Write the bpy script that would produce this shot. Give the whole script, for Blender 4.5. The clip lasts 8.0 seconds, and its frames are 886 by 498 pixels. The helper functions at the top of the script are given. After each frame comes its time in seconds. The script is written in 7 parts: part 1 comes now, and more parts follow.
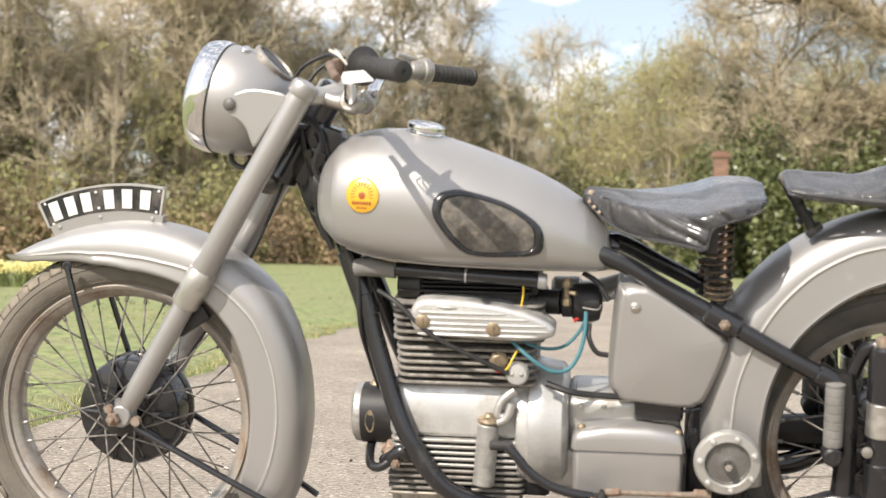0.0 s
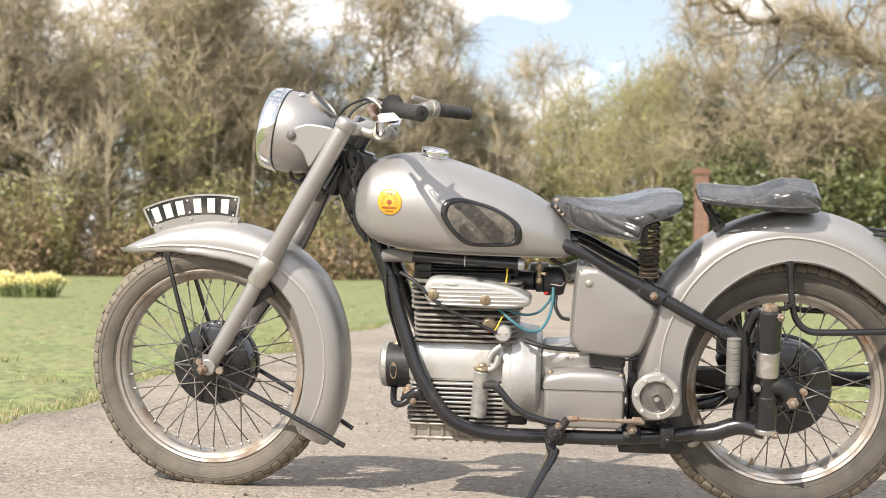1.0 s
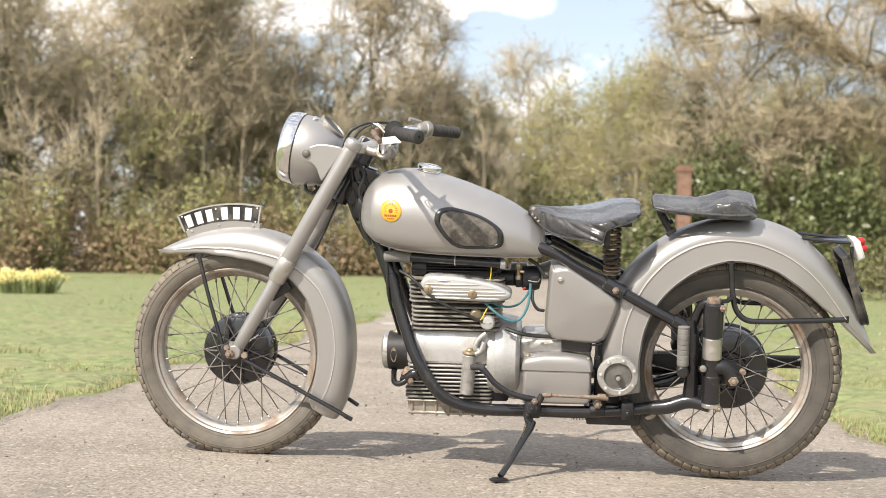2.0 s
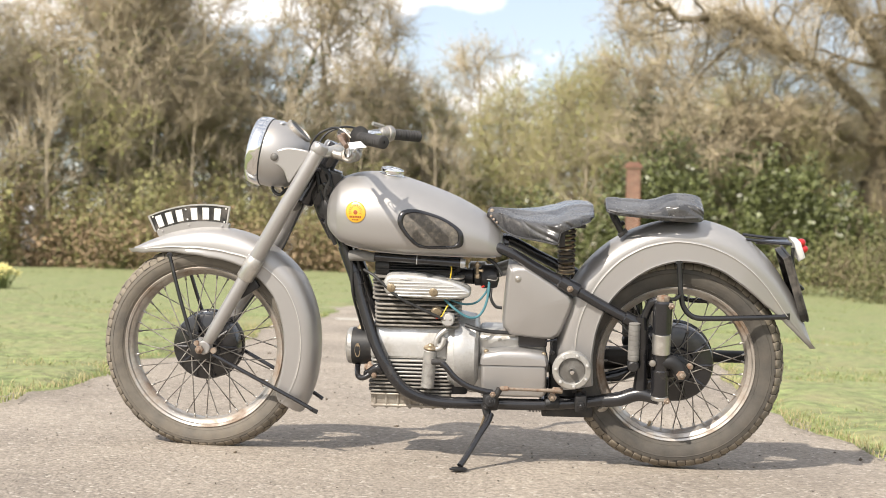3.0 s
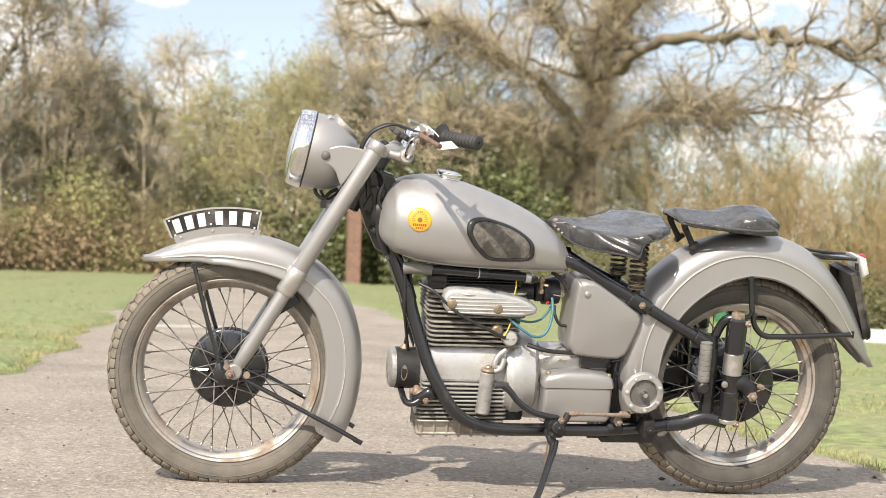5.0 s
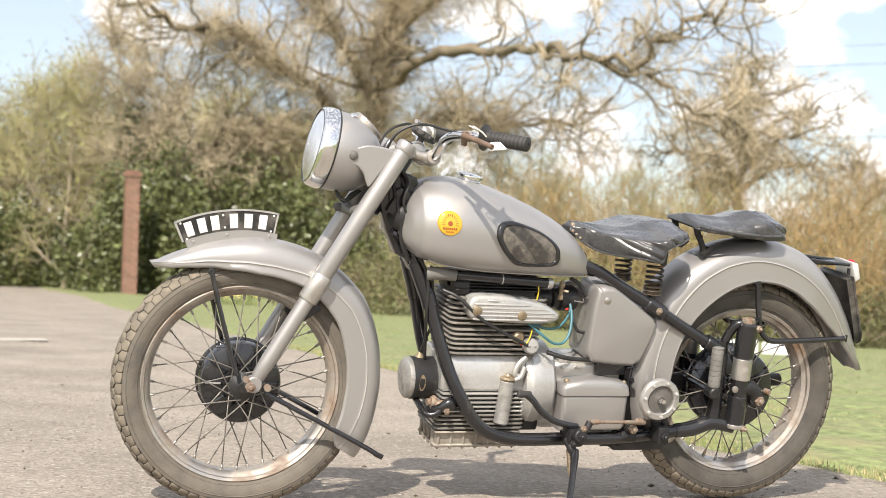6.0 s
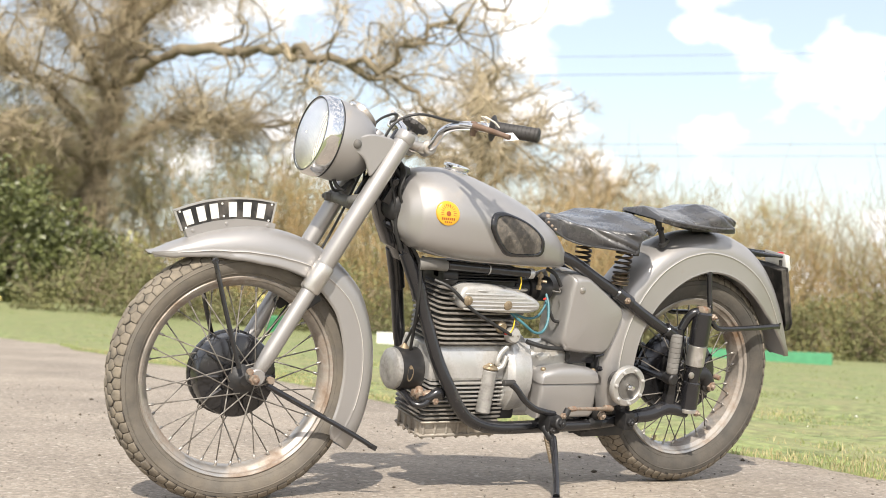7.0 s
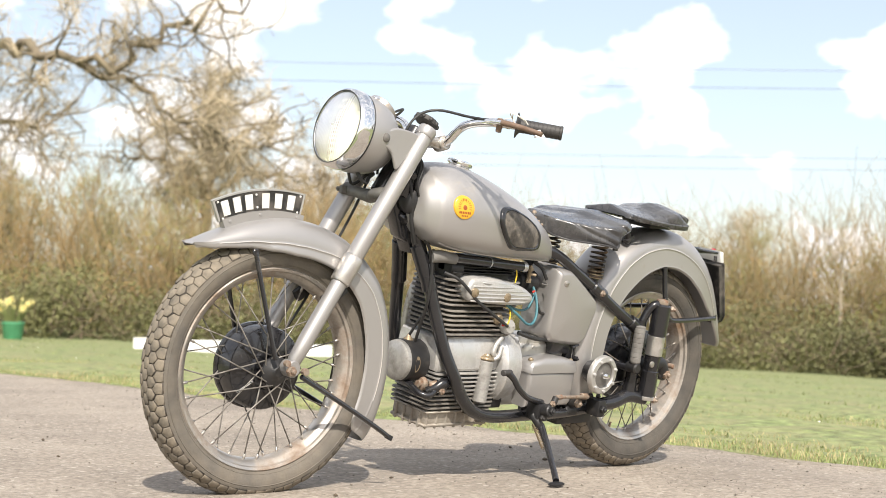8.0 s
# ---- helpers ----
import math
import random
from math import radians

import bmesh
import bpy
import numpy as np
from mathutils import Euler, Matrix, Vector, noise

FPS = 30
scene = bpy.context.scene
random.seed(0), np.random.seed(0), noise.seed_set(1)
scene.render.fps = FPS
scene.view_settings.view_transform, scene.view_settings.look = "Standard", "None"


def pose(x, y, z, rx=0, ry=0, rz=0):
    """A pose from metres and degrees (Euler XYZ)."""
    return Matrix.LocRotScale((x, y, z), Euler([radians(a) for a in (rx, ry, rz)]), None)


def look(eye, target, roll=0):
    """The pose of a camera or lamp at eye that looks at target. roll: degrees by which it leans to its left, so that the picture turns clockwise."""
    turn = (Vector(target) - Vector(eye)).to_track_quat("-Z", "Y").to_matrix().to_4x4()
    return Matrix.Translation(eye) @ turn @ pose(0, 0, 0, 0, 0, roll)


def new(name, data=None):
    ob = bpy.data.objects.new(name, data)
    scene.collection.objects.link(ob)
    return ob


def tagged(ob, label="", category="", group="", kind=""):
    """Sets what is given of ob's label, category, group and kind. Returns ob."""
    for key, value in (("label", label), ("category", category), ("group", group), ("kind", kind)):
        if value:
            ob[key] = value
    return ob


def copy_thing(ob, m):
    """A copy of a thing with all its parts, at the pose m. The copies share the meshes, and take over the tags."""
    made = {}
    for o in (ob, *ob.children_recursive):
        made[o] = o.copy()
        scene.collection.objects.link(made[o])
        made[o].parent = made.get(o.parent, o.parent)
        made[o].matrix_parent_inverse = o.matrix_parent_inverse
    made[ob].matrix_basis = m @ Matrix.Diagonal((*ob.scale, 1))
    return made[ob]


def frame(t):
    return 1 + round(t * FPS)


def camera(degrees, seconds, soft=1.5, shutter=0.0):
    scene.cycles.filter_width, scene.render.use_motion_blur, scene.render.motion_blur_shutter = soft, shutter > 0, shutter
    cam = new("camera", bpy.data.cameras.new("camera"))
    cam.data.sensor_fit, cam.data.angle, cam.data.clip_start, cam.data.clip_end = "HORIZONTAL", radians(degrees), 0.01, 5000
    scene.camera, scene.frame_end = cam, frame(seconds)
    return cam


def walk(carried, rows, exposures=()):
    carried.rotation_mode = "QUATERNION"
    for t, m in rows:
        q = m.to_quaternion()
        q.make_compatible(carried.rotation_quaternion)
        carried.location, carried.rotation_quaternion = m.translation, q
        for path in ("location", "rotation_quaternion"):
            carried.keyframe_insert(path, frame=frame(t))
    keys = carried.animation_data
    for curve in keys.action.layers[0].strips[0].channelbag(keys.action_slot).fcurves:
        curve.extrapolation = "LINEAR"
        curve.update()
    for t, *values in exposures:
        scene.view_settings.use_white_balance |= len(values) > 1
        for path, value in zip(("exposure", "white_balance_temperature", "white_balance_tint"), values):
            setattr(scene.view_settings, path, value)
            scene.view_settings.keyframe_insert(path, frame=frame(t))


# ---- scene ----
cam = camera(35.8, 8.0, soft=0.7)
PATH = [
    (0, (0.905, -2.563, 0.614), (0.663, -0.578, 0.613), 1.25),
    (0.5, (0.937, -2.996, 0.577), (0.704, -1.009, 0.592), 1.22),
    (1, (0.966, -3.42, 0.556), (0.743, -1.432, 0.58), 1.17),
    (1.5, (1.008, -3.747, 0.559), (0.793, -1.759, 0.581), 1.11),
    (3, (0.989, -4.143, 0.578), (0.859, -2.147, 0.59), 1.23),
    (3.5, (0.836, -4.097, 0.58), (0.787, -2.097, 0.592), 1.40),
    (4, (0.558, -3.968, 0.579), (0.631, -1.97, 0.594), 1.73),
    (4.5, (0.276, -3.849, 0.588), (0.464, -1.858, 0.605), 1.80),
    (6, (-0.651, -3.429, 0.557), (0.018, -1.545, 0.605), 1.57),
    (6.5, (-0.95, -3.278, 0.521), (-0.102, -1.467, 0.58), 1.50),
    (7, (-1.267, -3.149, 0.507), (-0.232, -1.439, 0.57), 1.32),
    (7.5, (-1.595, -2.982, 0.473), (-0.389, -1.389, 0.548), 1.32),
    (8, (-1.923, -2.749, 0.455), (-0.551, -1.296, 0.536), 1.10),
]
walk(cam, [(t, look(eye, at, roll)) for t, eye, at, roll in PATH], [(0, 0.52, 6690, 11), (8, 0.52, 6690, 11)])
cam.data.dof.use_dof = True
cam.data.dof.focus_distance = 3.6
cam.data.dof.aperture_fstop = 5.2

# ---- daylight: broken cloud and a spring sun from the front left of the machine ----
SUN_WAY = Vector((-0.39, -0.59, 0.65)).normalized()
SUN_EL = math.asin(SUN_WAY.z)
SUN_AZ = math.atan2(SUN_WAY.x, SUN_WAY.y)
world = bpy.data.worlds.new("sky")
scene.world = world
world.use_nodes = True
wt = world.node_tree
wt.nodes.clear()
w_out = wt.nodes.new("ShaderNodeOutputWorld")
w_bg = wt.nodes.new("ShaderNodeBackground")
w_sky = wt.nodes.new("ShaderNodeTexSky")
w_sky.sky_type = "NISHITA"
w_sky.sun_disc = False
w_sky.sun_elevation = SUN_EL
w_sky.sun_rotation = SUN_AZ
w_sky.air_density, w_sky.dust_density, w_sky.ozone_density = 1.0, 1.5, 1.0
w_co = wt.nodes.new("ShaderNodeTexCoord")
w_map = wt.nodes.new("ShaderNodeMapping")
w_map.inputs["Scale"].default_value = (1.0, 1.0, 1.7)
w_map.inputs["Location"].default_value = (0.35, 0.1, 0.22)
w_noise = wt.nodes.new("ShaderNodeTexNoise")
w_noise.inputs["Scale"].default_value = 10.5
w_noise.inputs["Detail"].default_value = 7
w_noise.inputs["Roughness"].default_value = 0.46
w_ramp = wt.nodes.new("ShaderNodeValToRGB")
w_ramp.color_ramp.elements[0].position, w_ramp.color_ramp.elements[1].position = 0.505, 0.565
w_ramp.color_ramp.elements[0].color = (0.24, 0.24, 0.24, 1)
w_mix = wt.nodes.new("ShaderNodeMix")
w_mix.data_type = "RGBA"
w_mix.inputs[7].default_value = (8.6, 8.7, 8.9, 1)
wt.links.new(w_co.outputs["Generated"], w_map.inputs[0])
wt.links.new(w_map.outputs[0], w_noise.inputs["Vector"])
wt.links.new(w_noise.outputs["Fac"], w_ramp.inputs[0])
wt.links.new(w_ramp.outputs[0], w_mix.inputs[0])
wt.links.new(w_sky.outputs[0], w_mix.inputs[6])
wt.links.new(w_mix.outputs[2], w_bg.inputs[0])
w_bg.inputs[1].default_value = 0.12
wt.links.new(w_bg.outputs[0], w_out.inputs[0])

sun = new("sun", bpy.data.lights.new("sun", "SUN"))
sun.data.energy, sun.data.angle, sun.data.color = 4.4, radians(0.6), (1.0, 0.94, 0.85)
sun.matrix_world = look(SUN_WAY * 40, (0, 0, 0))

# ---- materials ----
def mat(name, base, rough=0.5, metal=0.0, var=0.12, scale=6.0, bump=0.0, bscale=200.0, dirt=None, dirt_at=0.6, dirt_soft=0.15, dirt_scale=9.0, dirt_rough=0.9,
        coat=0.0, spread=0.0, detail=6.0):
    """A surface with broad and fine variation, fine relief and, where given, dust, rust or stains of a second colour."""
    m = bpy.data.materials.new(name)
    m.use_nodes = True
    nt = m.node_tree
    p = nt.nodes["Principled BSDF"]
    co = nt.nodes.new("ShaderNodeTexCoord")
    n1 = nt.nodes.new("ShaderNodeTexNoise")
    n1.inputs["Scale"].default_value, n1.inputs["Detail"].default_value = scale, detail
    nt.links.new(co.outputs["Object"], n1.inputs["Vector"])
    ramp = nt.nodes.new("ShaderNodeValToRGB")
    lo, hi = [c * (1 - var) for c in base], [min(1.0, c * (1 + var)) for c in base]
    ramp.color_ramp.elements[0].position, ramp.color_ramp.elements[1].position = 0.3, 0.7
    ramp.color_ramp.elements[0].color, ramp.color_ramp.elements[1].color = (*lo, 1), (*hi, 1)
    nt.links.new(n1.outputs["Fac"], ramp.inputs[0])
    colour = ramp.outputs[0]
    if spread:
        oi = nt.nodes.new("ShaderNodeObjectInfo")
        geo = nt.nodes.new("ShaderNodeNewGeometry")
        add = nt.nodes.new("ShaderNodeMath")
        add.operation = "ADD"
        nt.links.new(oi.outputs["Random"], add.inputs[0])
        nt.links.new(geo.outputs["Random Per Island"], add.inputs[1])
        mr = nt.nodes.new("ShaderNodeMapRange")
        mr.inputs[2].default_value = 2.0
        mr.inputs[3].default_value, mr.inputs[4].default_value = 1 - spread, 1 + spread
        nt.links.new(add.outputs[0], mr.inputs[0])
        hs = nt.nodes.new("ShaderNodeHueSaturation")
        nt.links.new(mr.outputs[0], hs.inputs["Value"])
        nt.links.new(colour, hs.inputs["Color"])
        colour = hs.outputs[0]
    p.inputs["Roughness"].default_value, p.inputs["Metallic"].default_value = rough, metal
    p.inputs["Coat Weight"].default_value, p.inputs["Coat Roughness"].default_value = coat, 0.12
    if dirt:
        n2 = nt.nodes.new("ShaderNodeTexNoise")
        n2.inputs["Scale"].default_value, n2.inputs["Detail"].default_value, n2.inputs["Roughness"].default_value = dirt_scale, 9, 0.65
        nt.links.new(co.outputs["Object"], n2.inputs["Vector"])
        r2 = nt.nodes.new("ShaderNodeMapRange")
        r2.inputs[1].default_value, r2.inputs[2].default_value = dirt_at - dirt_soft, dirt_at + dirt_soft
        nt.links.new(n2.outputs["Fac"], r2.inputs[0])
        mx = nt.nodes.new("ShaderNodeMix")
        mx.data_type = "RGBA"
        nt.links.new(r2.outputs[0], mx.inputs[0])
        nt.links.new(colour, mx.inputs[6])
        mx.inputs[7].default_value = (*dirt, 1)
        colour = mx.outputs[2]
        mr2 = nt.nodes.new("ShaderNodeMapRange")
        mr2.inputs[3].default_value, mr2.inputs[4].default_value = rough, dirt_rough
        nt.links.new(r2.outputs[0], mr2.inputs[0])
        nt.links.new(mr2.outputs[0], p.inputs["Roughness"])
        if metal:
            mr3 = nt.nodes.new("ShaderNodeMapRange")
            mr3.inputs[3].default_value, mr3.inputs[4].default_value = metal, 0.0
            nt.links.new(r2.outputs[0], mr3.inputs[0])
            nt.links.new(mr3.outputs[0], p.inputs["Metallic"])
    nt.links.new(colour, p.inputs["Base Color"])
    if bump:
        n3 = nt.nodes.new("ShaderNodeTexNoise")
        n3.inputs["Scale"].default_value, n3.inputs["Detail"].default_value = bscale, 4
        nt.links.new(co.outputs["Object"], n3.inputs["Vector"])
        bp = nt.nodes.new("ShaderNodeBump")
        bp.inputs["Strength"].default_value, bp.inputs["Distance"].default_value = bump, 0.4 / bscale
        nt.links.new(n3.outputs["Fac"], bp.inputs["Height"])
        nt.links.new(bp.outputs[0], p.inputs["Normal"])
    return m


mat_collar = mat("dull_collar_plating", (0.52, 0.505, 0.48), 0.33, 0.85, 0.08, 20, 0.1, 300, dirt=(0.30, 0.26, 0.21), dirt_at=0.66, dirt_scale=30)
seam_m = mat("bright_seam_paint", (0.62, 0.61, 0.585), 0.45, 0.4, 0.1, 30, dirt=(0.38, 0.34, 0.28), dirt_at=0.6, dirt_scale=30)
greymetal = mat("dusty_grey_casting", (0.16, 0.155, 0.145), 0.5, 0.4, 0.2, 20, 0.3, 300, dirt=(0.08, 0.07, 0.06), dirt_at=0.58, dirt_scale=25)
sumpmetal = mat("oil_stained_aluminium", (0.36, 0.33, 0.285), 0.55, 0.5, 0.2, 12, 0.3, 300, dirt=(0.14, 0.11, 0.085), dirt_at=0.58, dirt_soft=0.18, dirt_scale=18)
RUST = (0.17, 0.085, 0.045)
paint = mat("silver_grey_paint", (0.372, 0.360, 0.351), 0.42, 0.60, 0.05, 3, 0.04, 900, dirt=(0.33, 0.29, 0.23), dirt_at=0.74, dirt_soft=0.14, dirt_scale=14, dirt_rough=0.6, coat=0.18)
black = mat("black_enamel", (0.014, 0.014, 0.016), 0.24, 0.0, 0.2, 8, 0.10, 260, dirt=(0.07, 0.063, 0.056), dirt_at=0.74, dirt_soft=0.14, dirt_scale=17, dirt_rough=0.5, coat=0.4)
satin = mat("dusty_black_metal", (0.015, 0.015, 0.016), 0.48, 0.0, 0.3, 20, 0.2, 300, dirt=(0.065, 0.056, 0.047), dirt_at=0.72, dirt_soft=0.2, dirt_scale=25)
chrome = mat("worn_chrome", (0.78, 0.78, 0.78), 0.10, 1.0, 0.03, 10, 0.02, 400, dirt=(0.25, 0.19, 0.13), dirt_at=0.76, dirt_soft=0.08, dirt_scale=40)
rimsteel = mat("dusty_rim_chrome", (0.50, 0.47, 0.43), 0.36, 0.85, 0.10, 12, 0.08, 300, dirt=(0.17, 0.105, 0.06), dirt_at=0.55, dirt_soft=0.12, dirt_scale=7)
alu = mat("cast_aluminium", (0.49, 0.482, 0.462), 0.46, 0.75, 0.10, 9, 0.22, 420, dirt=(0.20, 0.17, 0.13), dirt_at=0.68, dirt_soft=0.15, dirt_scale=21)
capmetal = mat("stained_cap_aluminium", (0.46, 0.45, 0.43), 0.42, 0.7, 0.15, 20, 0.2, 300, dirt=(0.12, 0.11, 0.095), dirt_at=0.56, dirt_soft=0.14, dirt_scale=24)
alubright = mat("polished_aluminium", (0.575, 0.573, 0.562), 0.40, 0.75, 0.10, 9, 0.16, 420, dirt=(0.24, 0.22, 0.19), dirt_at=0.60, dirt_soft=0.16, dirt_scale=15)
finmetal = mat("dark_cast_fins", (0.33, 0.31, 0.28), 0.5, 0.55, 0.16, 14, 0.3, 350, dirt=(0.06, 0.052, 0.045), dirt_at=0.55, dirt_soft=0.14, dirt_scale=16)
rubber = mat("dusty_tyre_rubber", (0.105, 0.097, 0.085), 0.8, 0.0, 0.25, 30, 0.45, 160, dirt=(0.175, 0.15, 0.118), dirt_at=0.52, dirt_soft=0.20, dirt_scale=11)
rubber_dark = mat("dark_tyre_rubber", (0.062, 0.058, 0.052), 0.75, 0.0, 0.25, 30, 0.4, 160, dirt=(0.115, 0.10, 0.082), dirt_at=0.56, dirt_soft=0.20, dirt_scale=11)
# rubber with the shade of the tread grooves painted in, plus patches of dust
groove_shade_m = mat("shaded_groove_rubber", (0.035, 0.031, 0.027), 0.85, 0.0, 0.25, 25, 0.3, 220, dirt=(0.13, 0.105, 0.08), dirt_at=0.55, dirt_scale=40)
tread_m = mat("dusty_tread_rubber", (0.13, 0.115, 0.095), 0.9, 0.0, 0.3, 40, 0.45, 180, dirt=(0.235, 0.20, 0.152), dirt_at=0.47, dirt_soft=0.16, dirt_scale=30, spread=0.22)
grip_m = mat("black_grip_rubber", (0.035, 0.033, 0.032), 0.6, 0.0, 0.2, 20, 0.2, 300, dirt=(0.11, 0.10, 0.09), dirt_at=0.62)
greyrubber = mat("perished_grey_rubber", (0.185, 0.18, 0.168), 0.75, 0.0, 0.15, 20, 0.3, 200, dirt=(0.12, 0.11, 0.10), dirt_at=0.62)
rusty = mat("rusty_steel", (0.30, 0.25, 0.20), 0.6, 0.5, 0.2, 40, 0.4, 300, dirt=RUST, dirt_at=0.56, dirt_soft=0.12, dirt_scale=60)
steel = mat("dull_steel", (0.42, 0.40, 0.37), 0.42, 0.85, 0.12, 30, 0.1, 300, dirt=(0.20, 0.13, 0.08), dirt_at=0.64, dirt_scale=50)
brass = mat("dull_brass", (0.34, 0.275, 0.19), 0.45, 0.8, 0.2, 40, 0.2, 300, dirt=(0.13, 0.09, 0.05), dirt_at=0.6, dirt_scale=60)
yellow = mat("yellow_enamel", (0.68, 0.37, 0.03), 0.3, 0.1, 0.06, 30, coat=0.4)
badge_red = mat("badge_brown", (0.28, 0.07, 0.02), 0.4, 0.1, 0.1, 30)
white = mat("white_plate_paint", (0.72, 0.71, 0.68), 0.5, 0.0, 0.08, 30, dirt=(0.3, 0.27, 0.22), dirt_at=0.66, dirt_scale=40)
paper = mat("white_card", (0.85, 0.85, 0.84), 0.7, 0.0, 0.03, 20)
string_m = mat("white_string", (0.7, 0.68, 0.62), 0.8, 0.0, 0.1, 60)
plate_black = mat("black_plate_paint", (0.018, 0.018, 0.018), 0.4, 0.0, 0.3, 20, 0.1, 200, dirt=(0.16, 0.14, 0.12), dirt_at=0.6, dirt_scale=20)
cyan = mat("blue_green_sleeve", (0.045, 0.15, 0.18), 0.5, 0.0, 0.1, 40)
wire_y = mat("yellow_wire", (0.65, 0.45, 0.03), 0.5, 0.0, 0.1, 40)
wire_r = mat("red_wire", (0.5, 0.03, 0.02), 0.5, 0.0, 0.1, 40)
cable_m = mat("black_cable", (0.02, 0.02, 0.02), 0.5, 0.0, 0.2, 30)
red_lens = mat("red_plastic", (0.42, 0.012, 0.012), 0.22, 0.0, 0.05, 20, coat=0.5)
lamp_white = mat("pale_plastic", (0.62, 0.62, 0.60), 0.3, 0.0, 0.05, 20, coat=0.3)
gauze = mat("grey_kneepad_fabric", (0.10, 0.09, 0.078), 0.75, 0.0, 0.3, 90, 0.9, 450, dirt=(0.22, 0.19, 0.15), dirt_at=0.6, dirt_soft=0.1, dirt_scale=60)
reflector = mat("silvered_reflector", (0.80, 0.80, 0.70), 0.6, 0.45, 0.02, 20)
spokesteel = mat("tarnished_spoke_steel", (0.38, 0.36, 0.33), 0.40, 0.8, 0.3, 8, dirt=(0.10, 0.085, 0.07), dirt_at=0.5, dirt_scale=30)
springsteel = mat("grimy_spring_steel", (0.05, 0.043, 0.036), 0.5, 0.4, 0.3, 60, 0.2, 200, dirt=(0.22, 0.13, 0.06), dirt_at=0.62, dirt_scale=40)


def leather_mat():
    m = mat("worn_black_leather", (0.045, 0.045, 0.047), 0.26, 0.0, 0.3, 9, dirt=(0.085, 0.082, 0.077), dirt_at=0.66, dirt_soft=0.2, dirt_scale=18, dirt_rough=0.36, coat=0.3)
    nt = m.node_tree
    p = nt.nodes["Principled BSDF"]
    co = nt.nodes.new("ShaderNodeTexCoord")
    mp = nt.nodes.new("ShaderNodeMapping")
    mp.inputs["Scale"].default_value = (40, 60, 40)
    n = nt.nodes.new("ShaderNodeTexNoise")
    n.inputs["Scale"].default_value, n.inputs["Detail"].default_value = 1.3, 6
    n.inputs["Distortion"].default_value = 1.2
    b = nt.nodes.new("ShaderNodeBump")
    b.inputs["Strength"].default_value, b.inputs["Distance"].default_value = 0.16, 0.004
    nt.links.new(co.outputs["Object"], mp.inputs[0])
    nt.links.new(mp.outputs[0], n.inputs["Vector"])
    nt.links.new(n.outputs["Fac"], b.inputs["Height"])
    nt.links.new(b.outputs[0], p.inputs["Normal"])
    return m


def glass_mat():
    m = bpy.data.materials.new("headlamp_glass")
    m.use_nodes = True
    p = m.node_tree.nodes["Principled BSDF"]
    p.inputs["Base Color"].default_value = (0.97, 0.97, 0.93, 1)
    p.inputs["Transmission Weight"].default_value = 1.0
    p.inputs["Roughness"].default_value, p.inputs["IOR"].default_value = 0.38, 1.25
    nt = m.node_tree
    co = nt.nodes.new("ShaderNodeTexCoord")
    wv = nt.nodes.new("ShaderNodeTexWave")
    wv.bands_direction = "Y"
    wv.inputs["Scale"].default_value = 42
    bp = nt.nodes.new("ShaderNodeBump")
    bp.inputs["Strength"].default_value, bp.inputs["Distance"].default_value = 0.07, 0.002
    nt.links.new(co.outputs["Object"], wv.inputs["Vector"])
    nt.links.new(wv.outputs["Fac"], bp.inputs["Height"])
    nt.links.new(bp.outputs[0], p.inputs["Normal"])
    return m


leather = leather_mat()
glass = glass_mat()

# ---- shape tools ----
def part(name, bm, material, parent, label="", sharp=38, m=None):
    """Links a bmesh as one mesh object under a thing or a part."""
    if m is not None:
        bm.transform(m)
    me = bpy.data.meshes.new(name)
    bm.normal_update()
    bm.to_mesh(me)
    bm.free()
    me.shade_smooth()
    me.set_sharp_from_angle(angle=radians(sharp))
    for mm in (material if isinstance(material, (list, tuple)) else [material]):
        me.materials.append(mm)
    ob = new(name, me)
    ob.parent = parent
    if label:
        ob["label"] = label
    return ob


def aim(p, d):
    """A frame at p whose z axis runs along d."""
    return Matrix.Translation(p) @ Vector(d).to_track_quat("Z", "Y").to_matrix().to_4x4()


def ring_faces(bm, rings, closed=True, cap=True, mi=0):
    vs = [[bm.verts.new(p) for p in r] for r in rings]
    n = len(vs[0])
    for a, b in zip(vs, vs[1:]):
        for i in range(n if closed else n - 1):
            j = (i + 1) % n
            f = bm.faces.new((a[i], a[j], b[j], b[i]))
            f.material_index = mi
    if cap and closed:
        for r in (vs[0][::-1], vs[-1]):
            f = bm.faces.new(r)
            f.material_index = mi
    return vs


def smooth_path(pts, k):
    """Points along a rounded curve through pts."""
    P = [Vector(p) for p in pts]
    if k <= 1 or len(P) < 3:
        return P
    P = [2 * P[0] - P[1]] + P + [2 * P[-1] - P[-2]]
    out = []
    for i in range(1, len(P) - 2):
        a, b, c, d = P[i - 1:i + 3]
        for s in range(k):
            t = s / k
            out.append(0.5 * ((2 * b) + (c - a) * t + (2 * a - 5 * b + 4 * c - d) * t * t + (3 * b - a - 3 * c + d) * t ** 3))
    out.append(P[-2])
    return out


